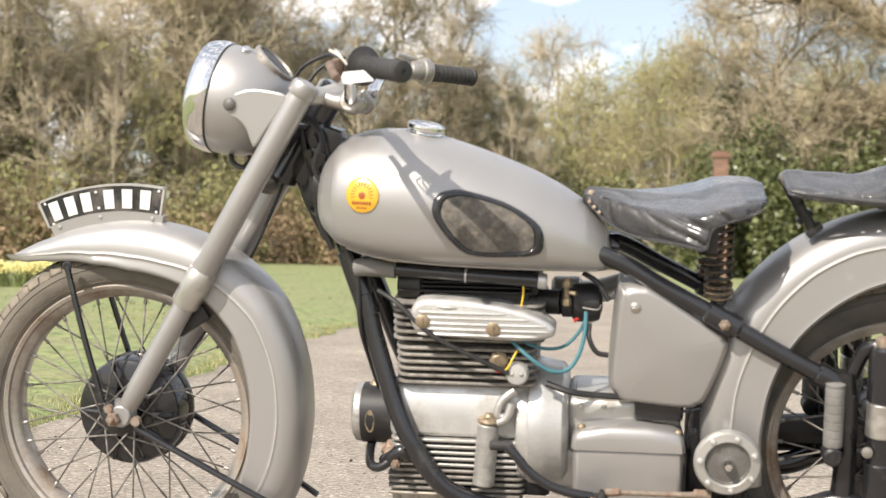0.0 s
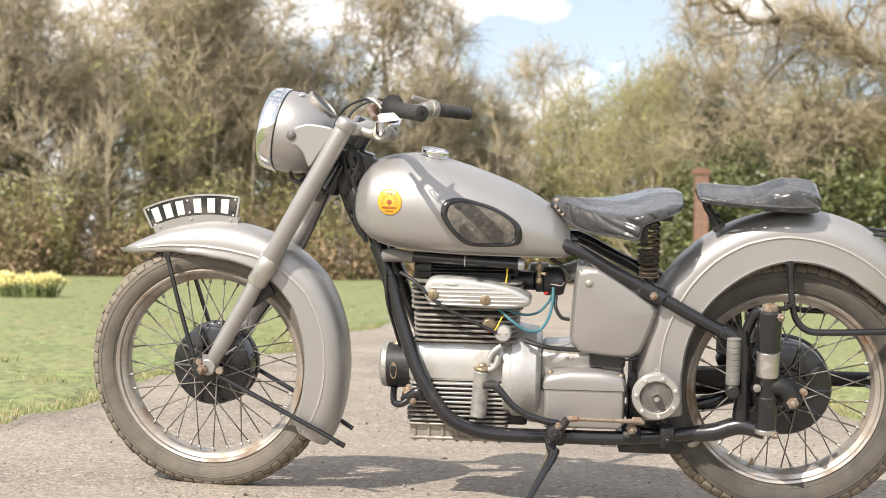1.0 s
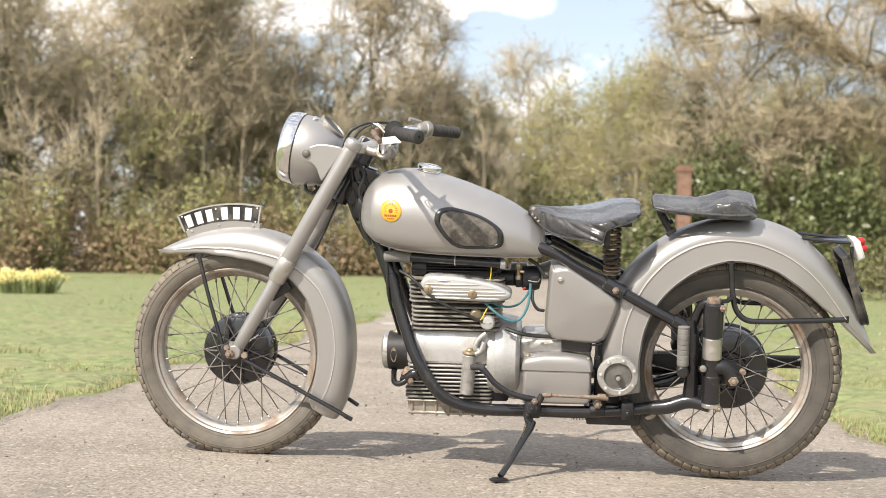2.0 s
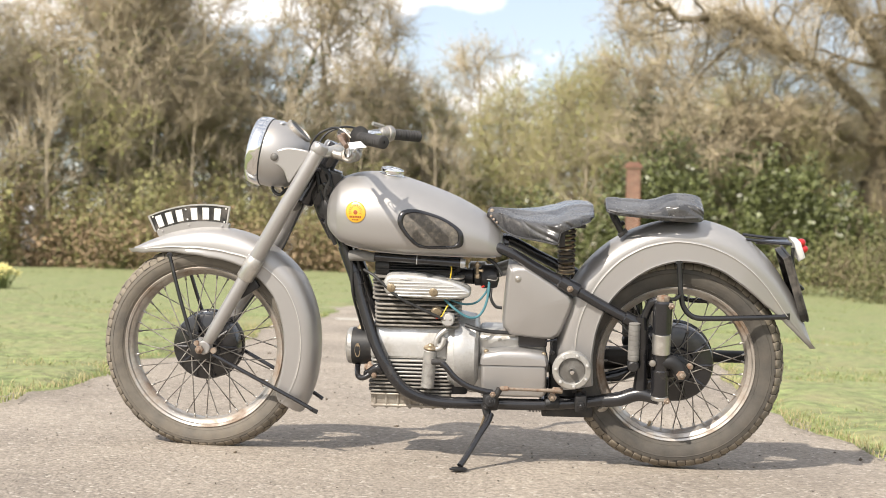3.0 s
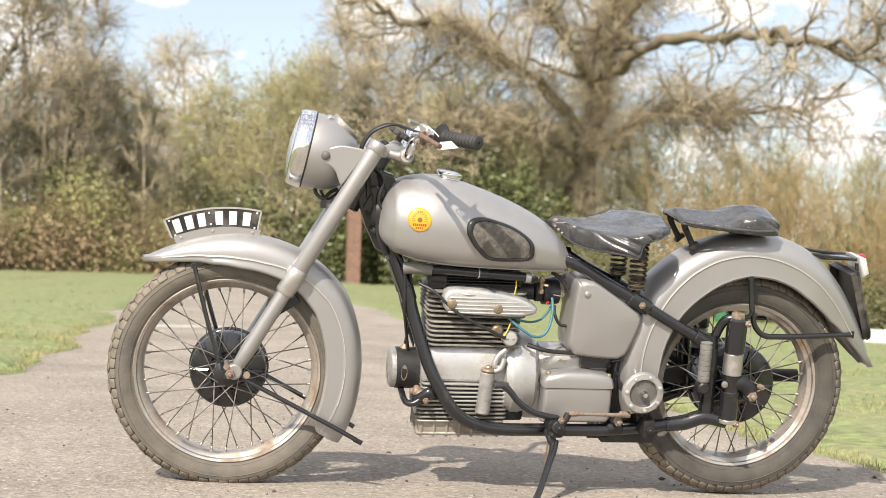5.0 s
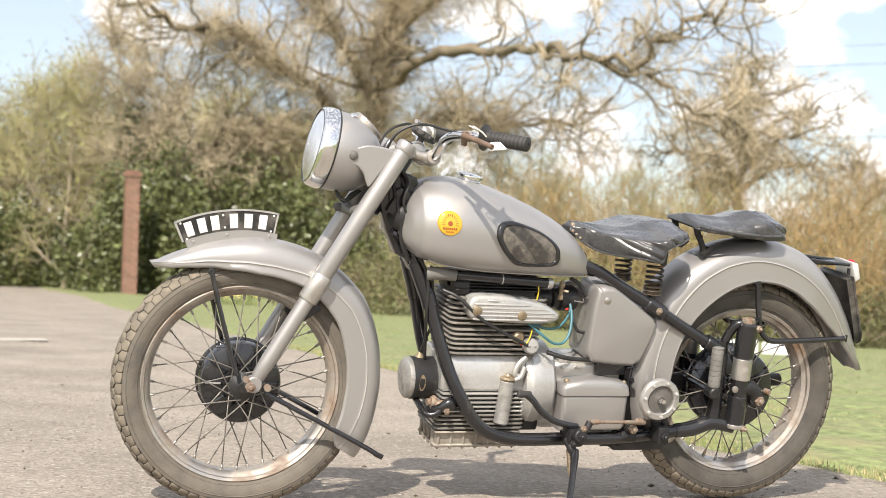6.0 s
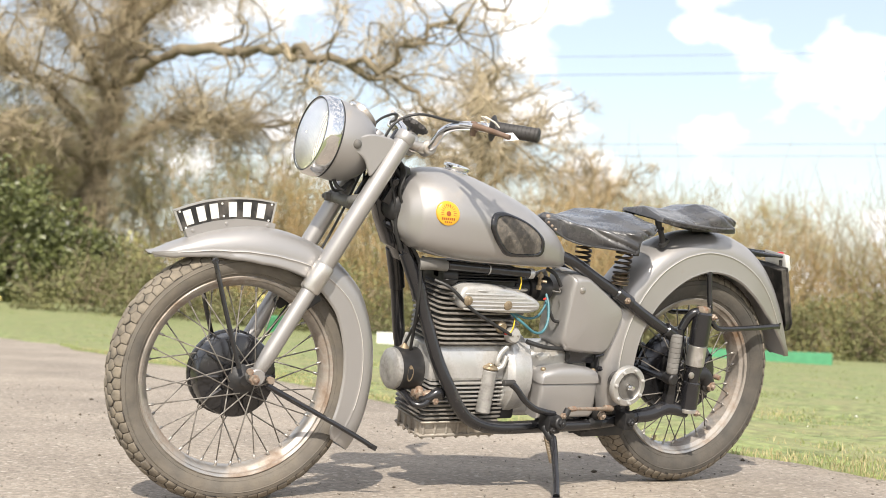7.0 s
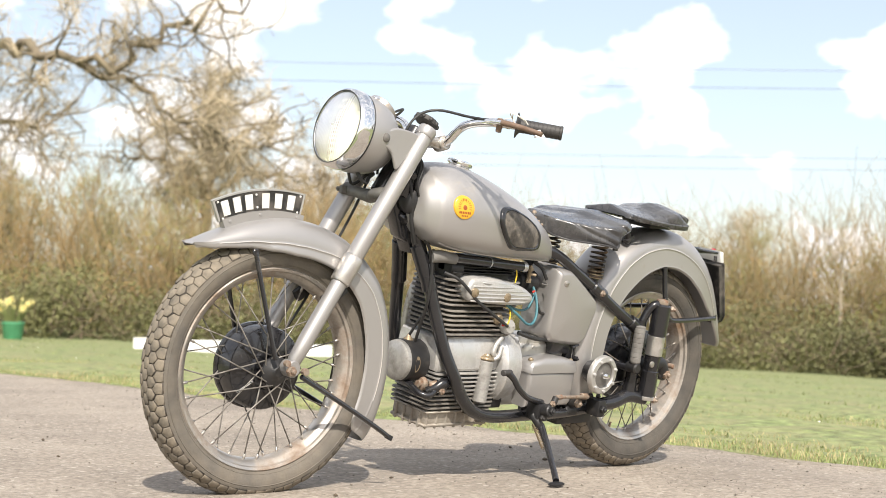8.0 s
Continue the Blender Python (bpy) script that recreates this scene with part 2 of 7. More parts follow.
def tube(bm, pts, r, seg=10, k=5, mi=0):
    P = smooth_path(pts, k)
    n = len(P)
    R = [r] * n if not isinstance(r, (list, tuple)) else [np.interp(i / (n - 1) * (len(r) - 1), range(len(r)), r) for i in range(n)]
    up = None
    rings = []
    for i, p in enumerate(P):
        d = (P[min(i + 1, n - 1)] - P[max(i - 1, 0)]).normalized()
        if up is None:
            up = d.orthogonal().normalized()
        up = (up - d * up.dot(d)).normalized()
        side = d.cross(up)
        rings.append([p + (up * math.cos(a) + side * math.sin(a)) * R[i] for a in (2 * math.pi * j / seg for j in range(seg))])
    ring_faces(bm, rings, mi=mi)
    return bm


def lathe(bm, prof, m, seg=32, mi=0, cap=True):
    """Turns a profile of (radius, height) round the z axis of m."""
    rings = [[m @ Vector((r * math.cos(a), r * math.sin(a), h)) for a in (2 * math.pi * j / seg for j in range(seg))] for r, h in prof]
    ring_faces(bm, rings, cap=cap, mi=mi)
    return bm


def rod(bm, a, b, r, r2=None, seg=12, mi=0, edge=0.0):
    a, b = Vector(a), Vector(b)
    L = (b - a).length
    r2 = r if r2 is None else r2
    e = min(edge, L / 3)
    prof = [(r, 0), (r2, L)] if not e else [(r - e, 0), (r, e), (r2, L - e), (r2 - e, L)]
    return lathe(bm, prof, aim(a, b - a), seg, mi)


def rbox(bm, c, size, bevel=0.003, seg=2, m=None, mi=0):
    t = bmesh.new()
    bmesh.ops.create_cube(t, size=1)
    bmesh.ops.scale(t, vec=size, verts=t.verts)
    if bevel:
        bmesh.ops.bevel(t, geom=t.edges[:], offset=bevel, segments=seg, affect="EDGES", profile=0.6)
    t.transform(Matrix.Translation(c) @ (m or Matrix()))
    return absorb(bm, t, mi)


def absorb(bm, t, mi=0):
    t.verts.index_update()
    vs = [bm.verts.new(v.co) for v in t.verts]
    for f in t.faces:
        g = bm.faces.new([vs[v.index] for v in f.verts])
        g.material_index = mi
    t.free()
    return bm


def slab(bm, outline, y0, y1, bevel=0.004, seg=3, mi=0, k=1):
    """A plate cut to an outline in the x-z plane, from y0 to y1, with rounded edges."""
    if k > 1:
        o = [Vector((x, 0, z)) for x, z in outline]
        P = smooth_path(o[-1:] + o + o[:2], k)
        outline = [(p.x, p.z) for p in P[k:-k - 1]]
    t = bmesh.new()
    lo = [t.verts.new((x, y0, z)) for x, z in outline]
    hi = [t.verts.new((x, y1, z)) for x, z in outline]
    n = len(lo)
    t.faces.new(lo)
    t.faces.new(hi[::-1])
    for i in range(n):
        j = (i + 1) % n
        t.faces.new((lo[j], lo[i], hi[i], hi[j]))
    bmesh.ops.recalc_face_normals(t, faces=t.faces[:])
    if bevel:
        es = [e for e in t.edges if abs(e.verts[0].co.y - e.verts[1].co.y) < 1e-6]
        bmesh.ops.bevel(t, geom=es, offset=bevel, segments=seg, affect="EDGES", profile=0.5)
    return absorb(bm, t, mi)


def pillow(bm, outline, y0, y1, r, k=5, steps=7):
    """A pressed cover: an outline in the x-z plane whose front, at y0, is rounded over with radius r."""
    o = [Vector((x, 0, z)) for x, z in outline]
    P = smooth_path(o[-1:] + o + o[:2], k)[k:-k - 1]
    n = len(P)
    mid = sum(P, Vector()) / n
    nrm = []
    for i in range(n):
        d = (P[(i + 1) % n] - P[i - 1]).normalized()
        q = Vector((d.z, 0, -d.x))
        nrm.append(q if q.dot(mid - P[i]) > 0 else -q)
    rings = [[p + Vector((0, y1, 0)) for p in P]]
    for s in range(steps + 1):
        a = math.pi / 2 * s / steps
        rings.append([p + q * r * (1 - math.cos(a)) + Vector((0, y0 + r * (1 - math.sin(a)), 0)) for p, q in zip(P, nrm)])
    for g in (0.85, 0.65, 0.45, 0.25, 0.08):
        rings.append([mid + (v - mid - Vector((0, v.y, 0))) * g + Vector((0, y0 - 0.0035 * (1 - g * g), 0)) for v in rings[steps + 1]])
    ring_faces(bm, rings)
    bmesh.ops.recalc_face_normals(bm, faces=bm.faces[:])
    return bm


def dome(bm, outline, y0, y1, r, soft, k=6, steps=9):
    """A deep pressed box: an outline in the x-z plane drawn out to y1 and rounded over towards its middle at y0."""
    o = [Vector((x, 0, z)) for x, z in outline]
    P = smooth_path(o[-1:] + o + o[:2], k)[k:-k - 1]
    mid = sum(P, Vector()) / len(P)
    rings = [[p + Vector((0, y1 + (y0 + r - y1) * t, 0)) for p in P] for t in (0, 0.5, 1)]
    for i in range(1, steps + 1):
        a = math.pi / 2 * i / steps
        g = 1 - soft * (1 - math.cos(a))
        rings.append([mid + (p - mid) * g + Vector((0, y0 + r * (1 - math.sin(a)), 0)) for p in P])
    for t in (0.8, 0.55, 0.3, 0.08):
        rings.append([mid + (p - mid) * (1 - soft) * t + Vector((0, y0 - 0.007 * (1 - t * t), 0)) for p in P])
    ring_faces(bm, rings)
    bmesh.ops.recalc_face_normals(bm, faces=bm.faces[:])
    return bm


def nut(bm, p, d, r=0.008, h=0.006, mi=0):
    """A hexagonal nut with a rounded stud end."""
    lathe(bm, [(r * 0.94, 0), (r, 0.001), (r, h * 0.8), (r * 0.86, h)], aim(p, d), 6, mi)
    lathe(bm, [(r * 0.5, 0), (r * 0.5, h * 1.35), (r * 0.3, h * 1.6)], aim(p, d), 8, mi)
    return bm


def coil(bm, a, b, r, wire, turns, seg=6, taper=1.0):
    a, b = Vector(a), Vector(b)
    m = aim(a, b - a)
    L = (b - a).length
    n = int(turns * 14)
    pts = [m @ Vector((r * (1 + (taper - 1) * i / n) * math.cos(i / 14 * 2 * math.pi), r * (1 + (taper - 1) * i / n) * math.sin(i / 14 * 2 * math.pi), L * i / n)) for i in range(n + 1)]
    return tube(bm, pts, wire, seg, 1)


def raw_mesh(name, verts, faces, material, smooth=False):
    """A mesh object from plain arrays of corners and of faces with equally many corners."""
    me = bpy.data.meshes.new(name)
    verts, faces = np.asarray(verts, dtype=np.float32), np.asarray(faces, dtype=np.int32)
    k = faces.shape[1]
    me.vertices.add(len(verts))
    me.vertices.foreach_set("co", verts.ravel())
    me.loops.add(faces.size)
    me.loops.foreach_set("vertex_index", faces.ravel())
    me.polygons.add(len(faces))
    me.polygons.foreach_set("loop_start", np.arange(0, faces.size, k, dtype=np.int32))
    me.polygons.foreach_set("loop_total", np.full(len(faces), k, dtype=np.int32))
    me.update(calc_edges=True)
    me.validate()
    if smooth:
        me.shade_smooth()
    for mm in (material if isinstance(material, (list, tuple)) else [material]):
        me.materials.append(mm)
    return new(name, me)

# ---- the place: a lane through rough grass with woodland behind ----
def ground_z(x, y):
    """The land falls gently towards +x, more so beyond the lane."""
    x = np.asarray(x)
    return -(0.022 * np.clip(x, -2, 2.2) + 0.038 * np.clip(x - 2.2, 0, 24)) * (1 - 0.8 * np.clip((np.asarray(y) - 21) / 9, 0, 1))


def unseen_widening(y):
    """Unseen extra lane where the viewer stands, added so mudguards reflect road, not grass."""
    t = np.clip((-1.8 - y) / 2.8, 0, 1)
    return 3.0 * t * t * (3 - 2 * t)


def edge_left(y):
    return -0.93 + 0.05 * np.sin(y * 1.7) + 0.04 * np.sin(y * 4.1 + 1) + 0.02 * np.sin(y * 11) - unseen_widening(y)


def edge_right(y):
    return 2.08 + 0.05 * np.sin(y * 1.3 + 2) + 0.04 * np.sin(y * 3.7) + 0.02 * np.sin(y * 9 + 1) + unseen_widening(y)


def earth_mat():
    m = mat("spring_grass_ground", (0.182, 0.220, 0.084), 0.95, 0.0, 0.48, 16.0, 1.0, 13, dirt=(0.25, 0.232, 0.118), dirt_at=0.57, dirt_soft=0.16, dirt_scale=3.2, detail=9.0)
    return m


def road_mat():
    """Old tarmac with a gravelly, dusty face: pale stones in a darker binder, worn bands and stains."""
    m = bpy.data.materials.new("dusty_gravelled_tarmac")
    m.use_nodes = True
    nt = m.node_tree
    p = nt.nodes["Principled BSDF"]
    p.inputs["Roughness"].default_value = 0.92
    co = nt.nodes.new("ShaderNodeTexCoord")
    broad = nt.nodes.new("ShaderNodeTexNoise")
    broad.inputs["Scale"].default_value, broad.inputs["Detail"].default_value, broad.inputs["Roughness"].default_value = 1.3, 8, 0.6
    fine = nt.nodes.new("ShaderNodeTexNoise")
    fine.inputs["Scale"].default_value, fine.inputs["Detail"].default_value = 55, 6
    fine.inputs["Roughness"].default_value = 0.7
    stones = nt.nodes.new("ShaderNodeTexVoronoi")
    stones.inputs["Scale"].default_value = 95
    for n in (broad, fine, stones):
        nt.links.new(co.outputs["Object"], n.inputs["Vector"])
    r1 = nt.nodes.new("ShaderNodeValToRGB")
    e = r1.color_ramp.elements
    e[0].position, e[1].position = 0.33, 0.68
    e[0].color, e[1].color = (0.240, 0.208, 0.173, 1), (0.366, 0.319, 0.263, 1)
    nt.links.new(broad.outputs["Fac"], r1.inputs[0])
    r2 = nt.nodes.new("ShaderNodeValToRGB")
    e = r2.color_ramp.elements
    e[0].position, e[1].position = 0.36, 0.66
    e[0].color, e[1].color = (0.64, 0.63, 0.62, 1), (1.22, 1.215, 1.21, 1)
    nt.links.new(fine.outputs["Fac"], r2.inputs[0])
    mul = nt.nodes.new("ShaderNodeMix")
    mul.data_type, mul.blend_type = "RGBA", "MULTIPLY"
    mul.inputs[0].default_value = 1.0
    nt.links.new(r1.outputs[0], mul.inputs[6])
    nt.links.new(r2.outputs[0], mul.inputs[7])
    sep = nt.nodes.new("ShaderNodeSeparateColor")
    nt.links.new(stones.outputs["Color"], sep.inputs[0])
    r3 = nt.nodes.new("ShaderNodeMapRange")
    r3.inputs[1].default_value, r3.inputs[2].default_value = 0.91, 1.0
    nt.links.new(sep.outputs[0], r3.inputs[0])
    mx = nt.nodes.new("ShaderNodeMix")
    mx.data_type = "RGBA"
    nt.links.new(r3.outputs[0], mx.inputs[0])
    nt.links.new(mul.outputs[2], mx.inputs[6])
    mx.inputs[7].default_value = (0.44, 0.395, 0.34, 1)
    nt.links.new(mx.outputs[2], p.inputs["Base Color"])
    bp = nt.nodes.new("ShaderNodeBump")
    bp.inputs["Strength"].default_value, bp.inputs["Distance"].default_value = 0.7, 0.005
    nt.links.new(fine.outputs["Fac"], bp.inputs["Height"])
    b2 = nt.nodes.new("ShaderNodeBump")
    b2.inputs["Strength"].default_value, b2.inputs["Distance"].default_value = 0.8, 0.004
    b2.invert = True
    nt.links.new(stones.outputs["Distance"], b2.inputs["Height"])
    nt.links.new(bp.outputs[0], b2.inputs["Normal"])
    nt.links.new(b2.outputs[0], p.inputs["Normal"])
    return m


grass_blade = mat("grass_blades", (0.20, 0.235, 0.084), 0.7, 0.0, 0.2, 3, spread=0.5)
dry_blade = mat("dry_grass", (0.38, 0.33, 0.17), 0.8, 0.0, 0.2, 3, spread=0.3)
pebble_m = mat("pale_grit", (0.30, 0.265, 0.225), 0.9, 0.0, 0.2, 40, spread=0.5)
bark = mat("grey_brown_bark", (0.36, 0.305, 0.225), 0.9, 0.0, 0.25, 3, 0.8, 14, dirt=(0.19, 0.175, 0.10), dirt_at=0.62, dirt_scale=1.5)
oak_bark = mat("dark_oak_bark", (0.22, 0.18, 0.125), 0.95, 0.0, 0.3, 3, 0.9, 12, dirt=(0.15, 0.135, 0.08), dirt_at=0.58, dirt_scale=1.5)
oak_twig = mat("grey_brown_oak_twigs", (0.50, 0.42, 0.29), 0.9, 0.0, 0.25, 0.7, spread=0.3)
twig_m = mat("tan_twigs", (0.44, 0.37, 0.26), 0.9, 0.0, 0.2, 0.7, spread=0.22)
twig_g = mat("budding_twigs", (0.35, 0.315, 0.16), 0.9, 0.0, 0.25, 0.7, spread=0.22)
bud_m = mat("opening_leaves", (0.30, 0.31, 0.11), 0.6, 0.0, 0.3, 1.0, spread=0.5)
ivy_m = mat("ivy_leaves", (0.07, 0.095, 0.03), 0.5, 0.0, 0.3, 1.5, spread=0.5)
laurel_m = mat("laurel_leaves", (0.125, 0.143, 0.054), 0.36, 0.0, 0.4, 1.2, spread=0.75)
bramble_m = mat("bramble_leaves", (0.305, 0.30, 0.122), 0.6, 0.0, 0.35, 0.8, spread=0.5)
brown_m = mat("dry_bramble_stems", (0.32, 0.23, 0.14), 0.85, 0.0, 0.25, 0.8, spread=0.4)
daff_y = mat("daffodil_yellow", (0.80, 0.71, 0.30), 0.6, 0.0, 0.1, 30, spread=0.25)
brick_m = mat("red_brick", (0.215, 0.115, 0.08), 0.85, 0.0, 0.25, 18, 0.4, 60, spread=0.3)
mortar = mat("lime_mortar", (0.36, 0.32, 0.26), 0.95, 0.0, 0.15, 20, 0.4, 80)
green_p = mat("green_plastic", (0.075, 0.28, 0.145), 0.5, 0.0, 0.1, 10)
white_p = mat("white_painted_timber", (0.72, 0.72, 0.70), 0.6, 0.0, 0.08, 10)
line_m = mat("worn_white_road_paint", (0.46, 0.44, 0.39), 0.85, 0.0, 0.2, 20, dirt=(0.26, 0.24, 0.2), dirt_at=0.6, dirt_scale=25)

# ground: one sheet to the horizon, sunk a little under the lane
def axis_steps(lo, hi, fine, grow):
    out = [0.0]
    s = fine
    while out[-1] < hi:
        out.append(out[-1] + s)
        s = s if out[-1] < 5 else s * grow
    neg = [-v for v in out[1:] if v <= -lo * 1.2]
    return np.array(neg[::-1] + out)


gx, gy = axis_steps(-900, 900, 0.09, 1.22), axis_steps(-900, 900, 0.12, 1.22)
X, Y = np.meshgrid(gx + 0.6, gy + 1.0)
bumps = 0.012 * np.sin(X * 2.1 + Y * 1.3) + 0.010 * np.sin(X * 4.7 - Y * 3.9) + 0.008 * np.sin(X * 9.3 + Y * 7.7)
din = np.minimum(X - edge_left(Y), edge_right(Y) - X)
on_lane = np.clip(din / 0.10, -1, 1)
far = np.clip((np.hypot(X, Y) - 40) / 60, 0, 1)
Z = ground_z(X, Y) + np.where(on_lane > 0, -0.05 * on_lane, 0.03 * -on_lane) + bumps * np.where(on_lane > 0, 0.2, 1.0) * (1 - far)
V = np.stack([X, Y, Z], -1).reshape(-1, 3)
nx, ny = len(gx), len(gy)
I = np.arange(nx * ny).reshape(ny, nx)
F = np.stack([I[:-1, :-1], I[:-1, 1:], I[1:, 1:], I[1:, :-1]], -1).reshape(-1, 4)
ground = tagged(raw_mesh("ground", V, F, earth_mat(), True), "rough spring grass beside the lane", "grass", kind="structure")

rx = np.linspace(0, 1, 50)
ry = np.concatenate([np.linspace(-70, -8, 20), np.linspace(-7.8, 12, 170), np.linspace(12.5, 75, 40)])
X, Y = np.meshgrid(rx, ry)
X = edge_left(Y) - 0.32 + X * (edge_right(Y) - edge_left(Y) + 0.64)
Z = ground_z(X, Y) + 0.004 * np.sin(X * 3.1 + 0.7 * Y) * np.sin(Y * 2.3) + 0.002 * np.sin(X * 11 + Y * 7)
flat = np.exp(-((X - 0) ** 2 + Y ** 2) / 0.1) + np.exp(-((X - 1.45) ** 2 + Y ** 2) / 0.1)
Z = np.where(flat > 0.02, ground_z(X, Y) * np.clip(flat, 0, 1) + Z * (1 - np.clip(flat, 0, 1)), Z)
I = np.arange(X.size).reshape(X.shape)
F = np.stack([I[:-1, :-1], I[:-1, 1:], I[1:, 1:], I[1:, :-1]], -1).reshape(-1, 4)
road = tagged(raw_mesh("road", np.stack([X, Y, Z], -1).reshape(-1, 3), F, road_mat(), True), "old dusty tarmac lane strewn with grit", "road", kind="structure")

b = bmesh.new()
rbox(b, (-0.42, 7.9, -0.022 * -0.42 + 0.004), (0.95, 0.28, 0.006), 0.001, 1)
tagged(part("road_line", b, line_m, None), "worn white painted line across the lane", "road marking", kind="structure")

# loose grit on the lane
def scatter_blocks(name, P, size, material, seed):
    """Small lumpy stones: squashed octahedra of many sizes."""
    g = np.random.default_rng(seed)
    n = len(P)
    base = np.array([(1, 0, 0), (0, 1, 0), (-1, 0, 0), (0, -1, 0), (0, 0, 1), (0, 0, -1)], float)
    tri = np.array([(0, 1, 4), (1, 2, 4), (2, 3, 4), (3, 0, 4), (1, 0, 5), (2, 1, 5), (3, 2, 5), (0, 3, 5)])
    sc = size[:, None, None] * g.uniform(0.6, 1.4, (n, 6, 3)) * np.array([1, 1, 0.6])
    a = g.uniform(0, 6.28, n)
    R = np.zeros((n, 3, 3))
    R[:, 0, 0], R[:, 0, 1], R[:, 1, 0], R[:, 1, 1], R[:, 2, 2] = np.cos(a), -np.sin(a), np.sin(a), np.cos(a), 1
    V = np.einsum("nij,nkj->nki", R, base[None] * sc) + P[:, None]
    F = (tri[None] + 6 * np.arange(n)[:, None, None]).reshape(-1, 3)
    return raw_mesh(name, V.reshape(-1, 3), F, material)


g = np.random.default_rng(8)
n = 6000
px, py = g.uniform(-0.95, 2.15, n), g.uniform(-1.6, 4.2, n)
sz = 0.0015 + 0.0036 * g.random(n) ** 5
P = np.stack([px, py, ground_z(px, py) + sz * 0.3 + 0.002], -1)
tagged(scatter_blocks("road_grit", P, sz, pebble_m, 9), "loose pale grit and small stones on the lane", "gravel", kind="stuff")

n = 110
px, py = g.uniform(-0.95, 2.15, n), g.uniform(-1.6, 4.2, n)
sz = 0.003 + 0.010 * g.random(n) ** 3
P = np.stack([px, py, ground_z(px, py) + sz * 0.25 + 0.001], -1)
tagged(scatter_blocks("leaf_litter", P, sz, mat("brown_litter", (0.10, 0.078, 0.055), 0.9, 0.0, 0.3, 40, spread=0.4), 10), "dark crumbs of earth and dead leaf on the lane", "leaf litter", kind="stuff")

# grass: blades standing along both verges and over the near turf
def blades(name, px, py, h, w, material, seed):
    g = np.random.default_rng(seed)
    n = len(px)
    a = g.uniform(0, 6.283, n)
    ln = g.uniform(0.1, 0.9, n) * h
    la = g.uniform(0, 6.283, n)
    z0 = ground_z(px, py) + 0.012
    dx, dy = np.cos(a) * w / 2, np.sin(a) * w / 2
    lx, ly = np.cos(la) * ln, np.sin(la) * ln
    A = np.stack([px - dx, py - dy, z0], -1)
    B = np.stack([px + dx, py + dy, z0], -1)
    C = np.stack([px + dx * 0.7 + lx * 0.35, py + dy * 0.7 + ly * 0.35, z0 + h * 0.62], -1)
    D = np.stack([px - dx * 0.7 + lx * 0.35, py - dy * 0.7 + ly * 0.35, z0 + h * 0.62], -1)
    E = np.stack([px + lx, py + ly, z0 + h], -1)
    V = np.stack([A, B, C, D, E], 1).reshape(-1, 3)
    k = 5 * np.arange(n)[:, None]
    T = np.concatenate([k + [0, 1, 2], k + [0, 2, 3], k + [3, 2, 4]])
    return raw_mesh(name, V, T, material)


def verge_points(n, side, reach, y0, y1, g):
    y = y0 + (y1 - y0) * g.random(n) ** 1.0
    d = reach * g.random(n) ** 1.7 - 0.03
    x = edge_left(y) - d if side < 0 else edge_right(y) + d
    return x, y


g = np.random.default_rng(21)
xs1, ys1 = verge_points(52000, 1, 4.2, -1.5, 9, g)
xs2, ys2 = verge_points(42000, -1, 3.6, -0.6, 9, g)
px, py = np.concatenate([xs1, xs2]), np.concatenate([ys1, ys2])
h = g.uniform(0.007, 0.021, len(px)) * (0.65 + 0.5 * (np.sin(px * 5) * np.sin(py * 4) + 1) / 2)
tagged(blades("verge_grass", px, py, h, np.full(len(px), 0.0034), grass_blade, 22), "short bright spring grass along the lane's edges", "grass", kind="stuff")
xs1, ys1 = verge_points(14000, 1, 3.2, -1.5, 8, g)
xs2, ys2 = verge_points(11000, -1, 2.8, -0.6, 8, g)
px, py = np.concatenate([xs1, xs2]), np.concatenate([ys1, ys2])
tagged(blades("dry_verge_grass", px, py, g.uniform(0.012, 0.035, len(px)), np.full(len(px), 0.0035), dry_blade, 23), "dry straw-coloured grass at the lane's edges", "grass", kind="stuff")
xs1, ys1 = g.uniform(2.3, 18, 26000), g.uniform(-1.8, 26, 26000)
xs2, ys2 = g.uniform(-15, -1.1, 20000), g.uniform(2, 30, 20000)
px, py = np.concatenate([xs1, xs2]), np.concatenate([ys1, ys2])
tagged(blades("meadow_grass", px, py, g.uniform(0.012, 0.035, len(px)), np.full(len(px), 0.012), grass_blade, 24), "wide lawn of spring grass", "grass", kind="stuff")

g = np.random.default_rng(26)
px, py = g.uniform(3.0, 9.0, 40), g.uniform(0.5, 14.0, 40)
P = np.stack([px, py, ground_z(px, py) + 0.03], -1)
tagged(scatter_blocks("lawn_daisies", P, g.uniform(0.006, 0.011, 40), mat("daisy_white", (0.78, 0.78, 0.74), 0.7, 0.0, 0.05, 30), 27), "tiny white daisies scattered in the lawn", "daisies", kind="stuff")

# ---- trees ----
def limb_rings(pts, rad, sides):
    pts, rad = np.asarray(pts, float), np.asarray(rad, float)
    d = np.gradient(pts, axis=0)
    d /= np.linalg.norm(d, axis=1, keepdims=True) + 1e-9
    ref = np.where(np.abs(d[:, 2:3]) > 0.9, [[1.0, 0, 0]], [[0, 0, 1.0]])
    u = np.cross(d, ref)
    u /= np.linalg.norm(u, axis=1, keepdims=True) + 1e-9
    w = np.cross(d, u)
    a = np.arange(sides) / sides * 2 * np.pi
    return pts[:, None] + rad[:, None, None] * (np.cos(a)[None, :, None] * u[:, None] + np.sin(a)[None, :, None] * w[:, None])


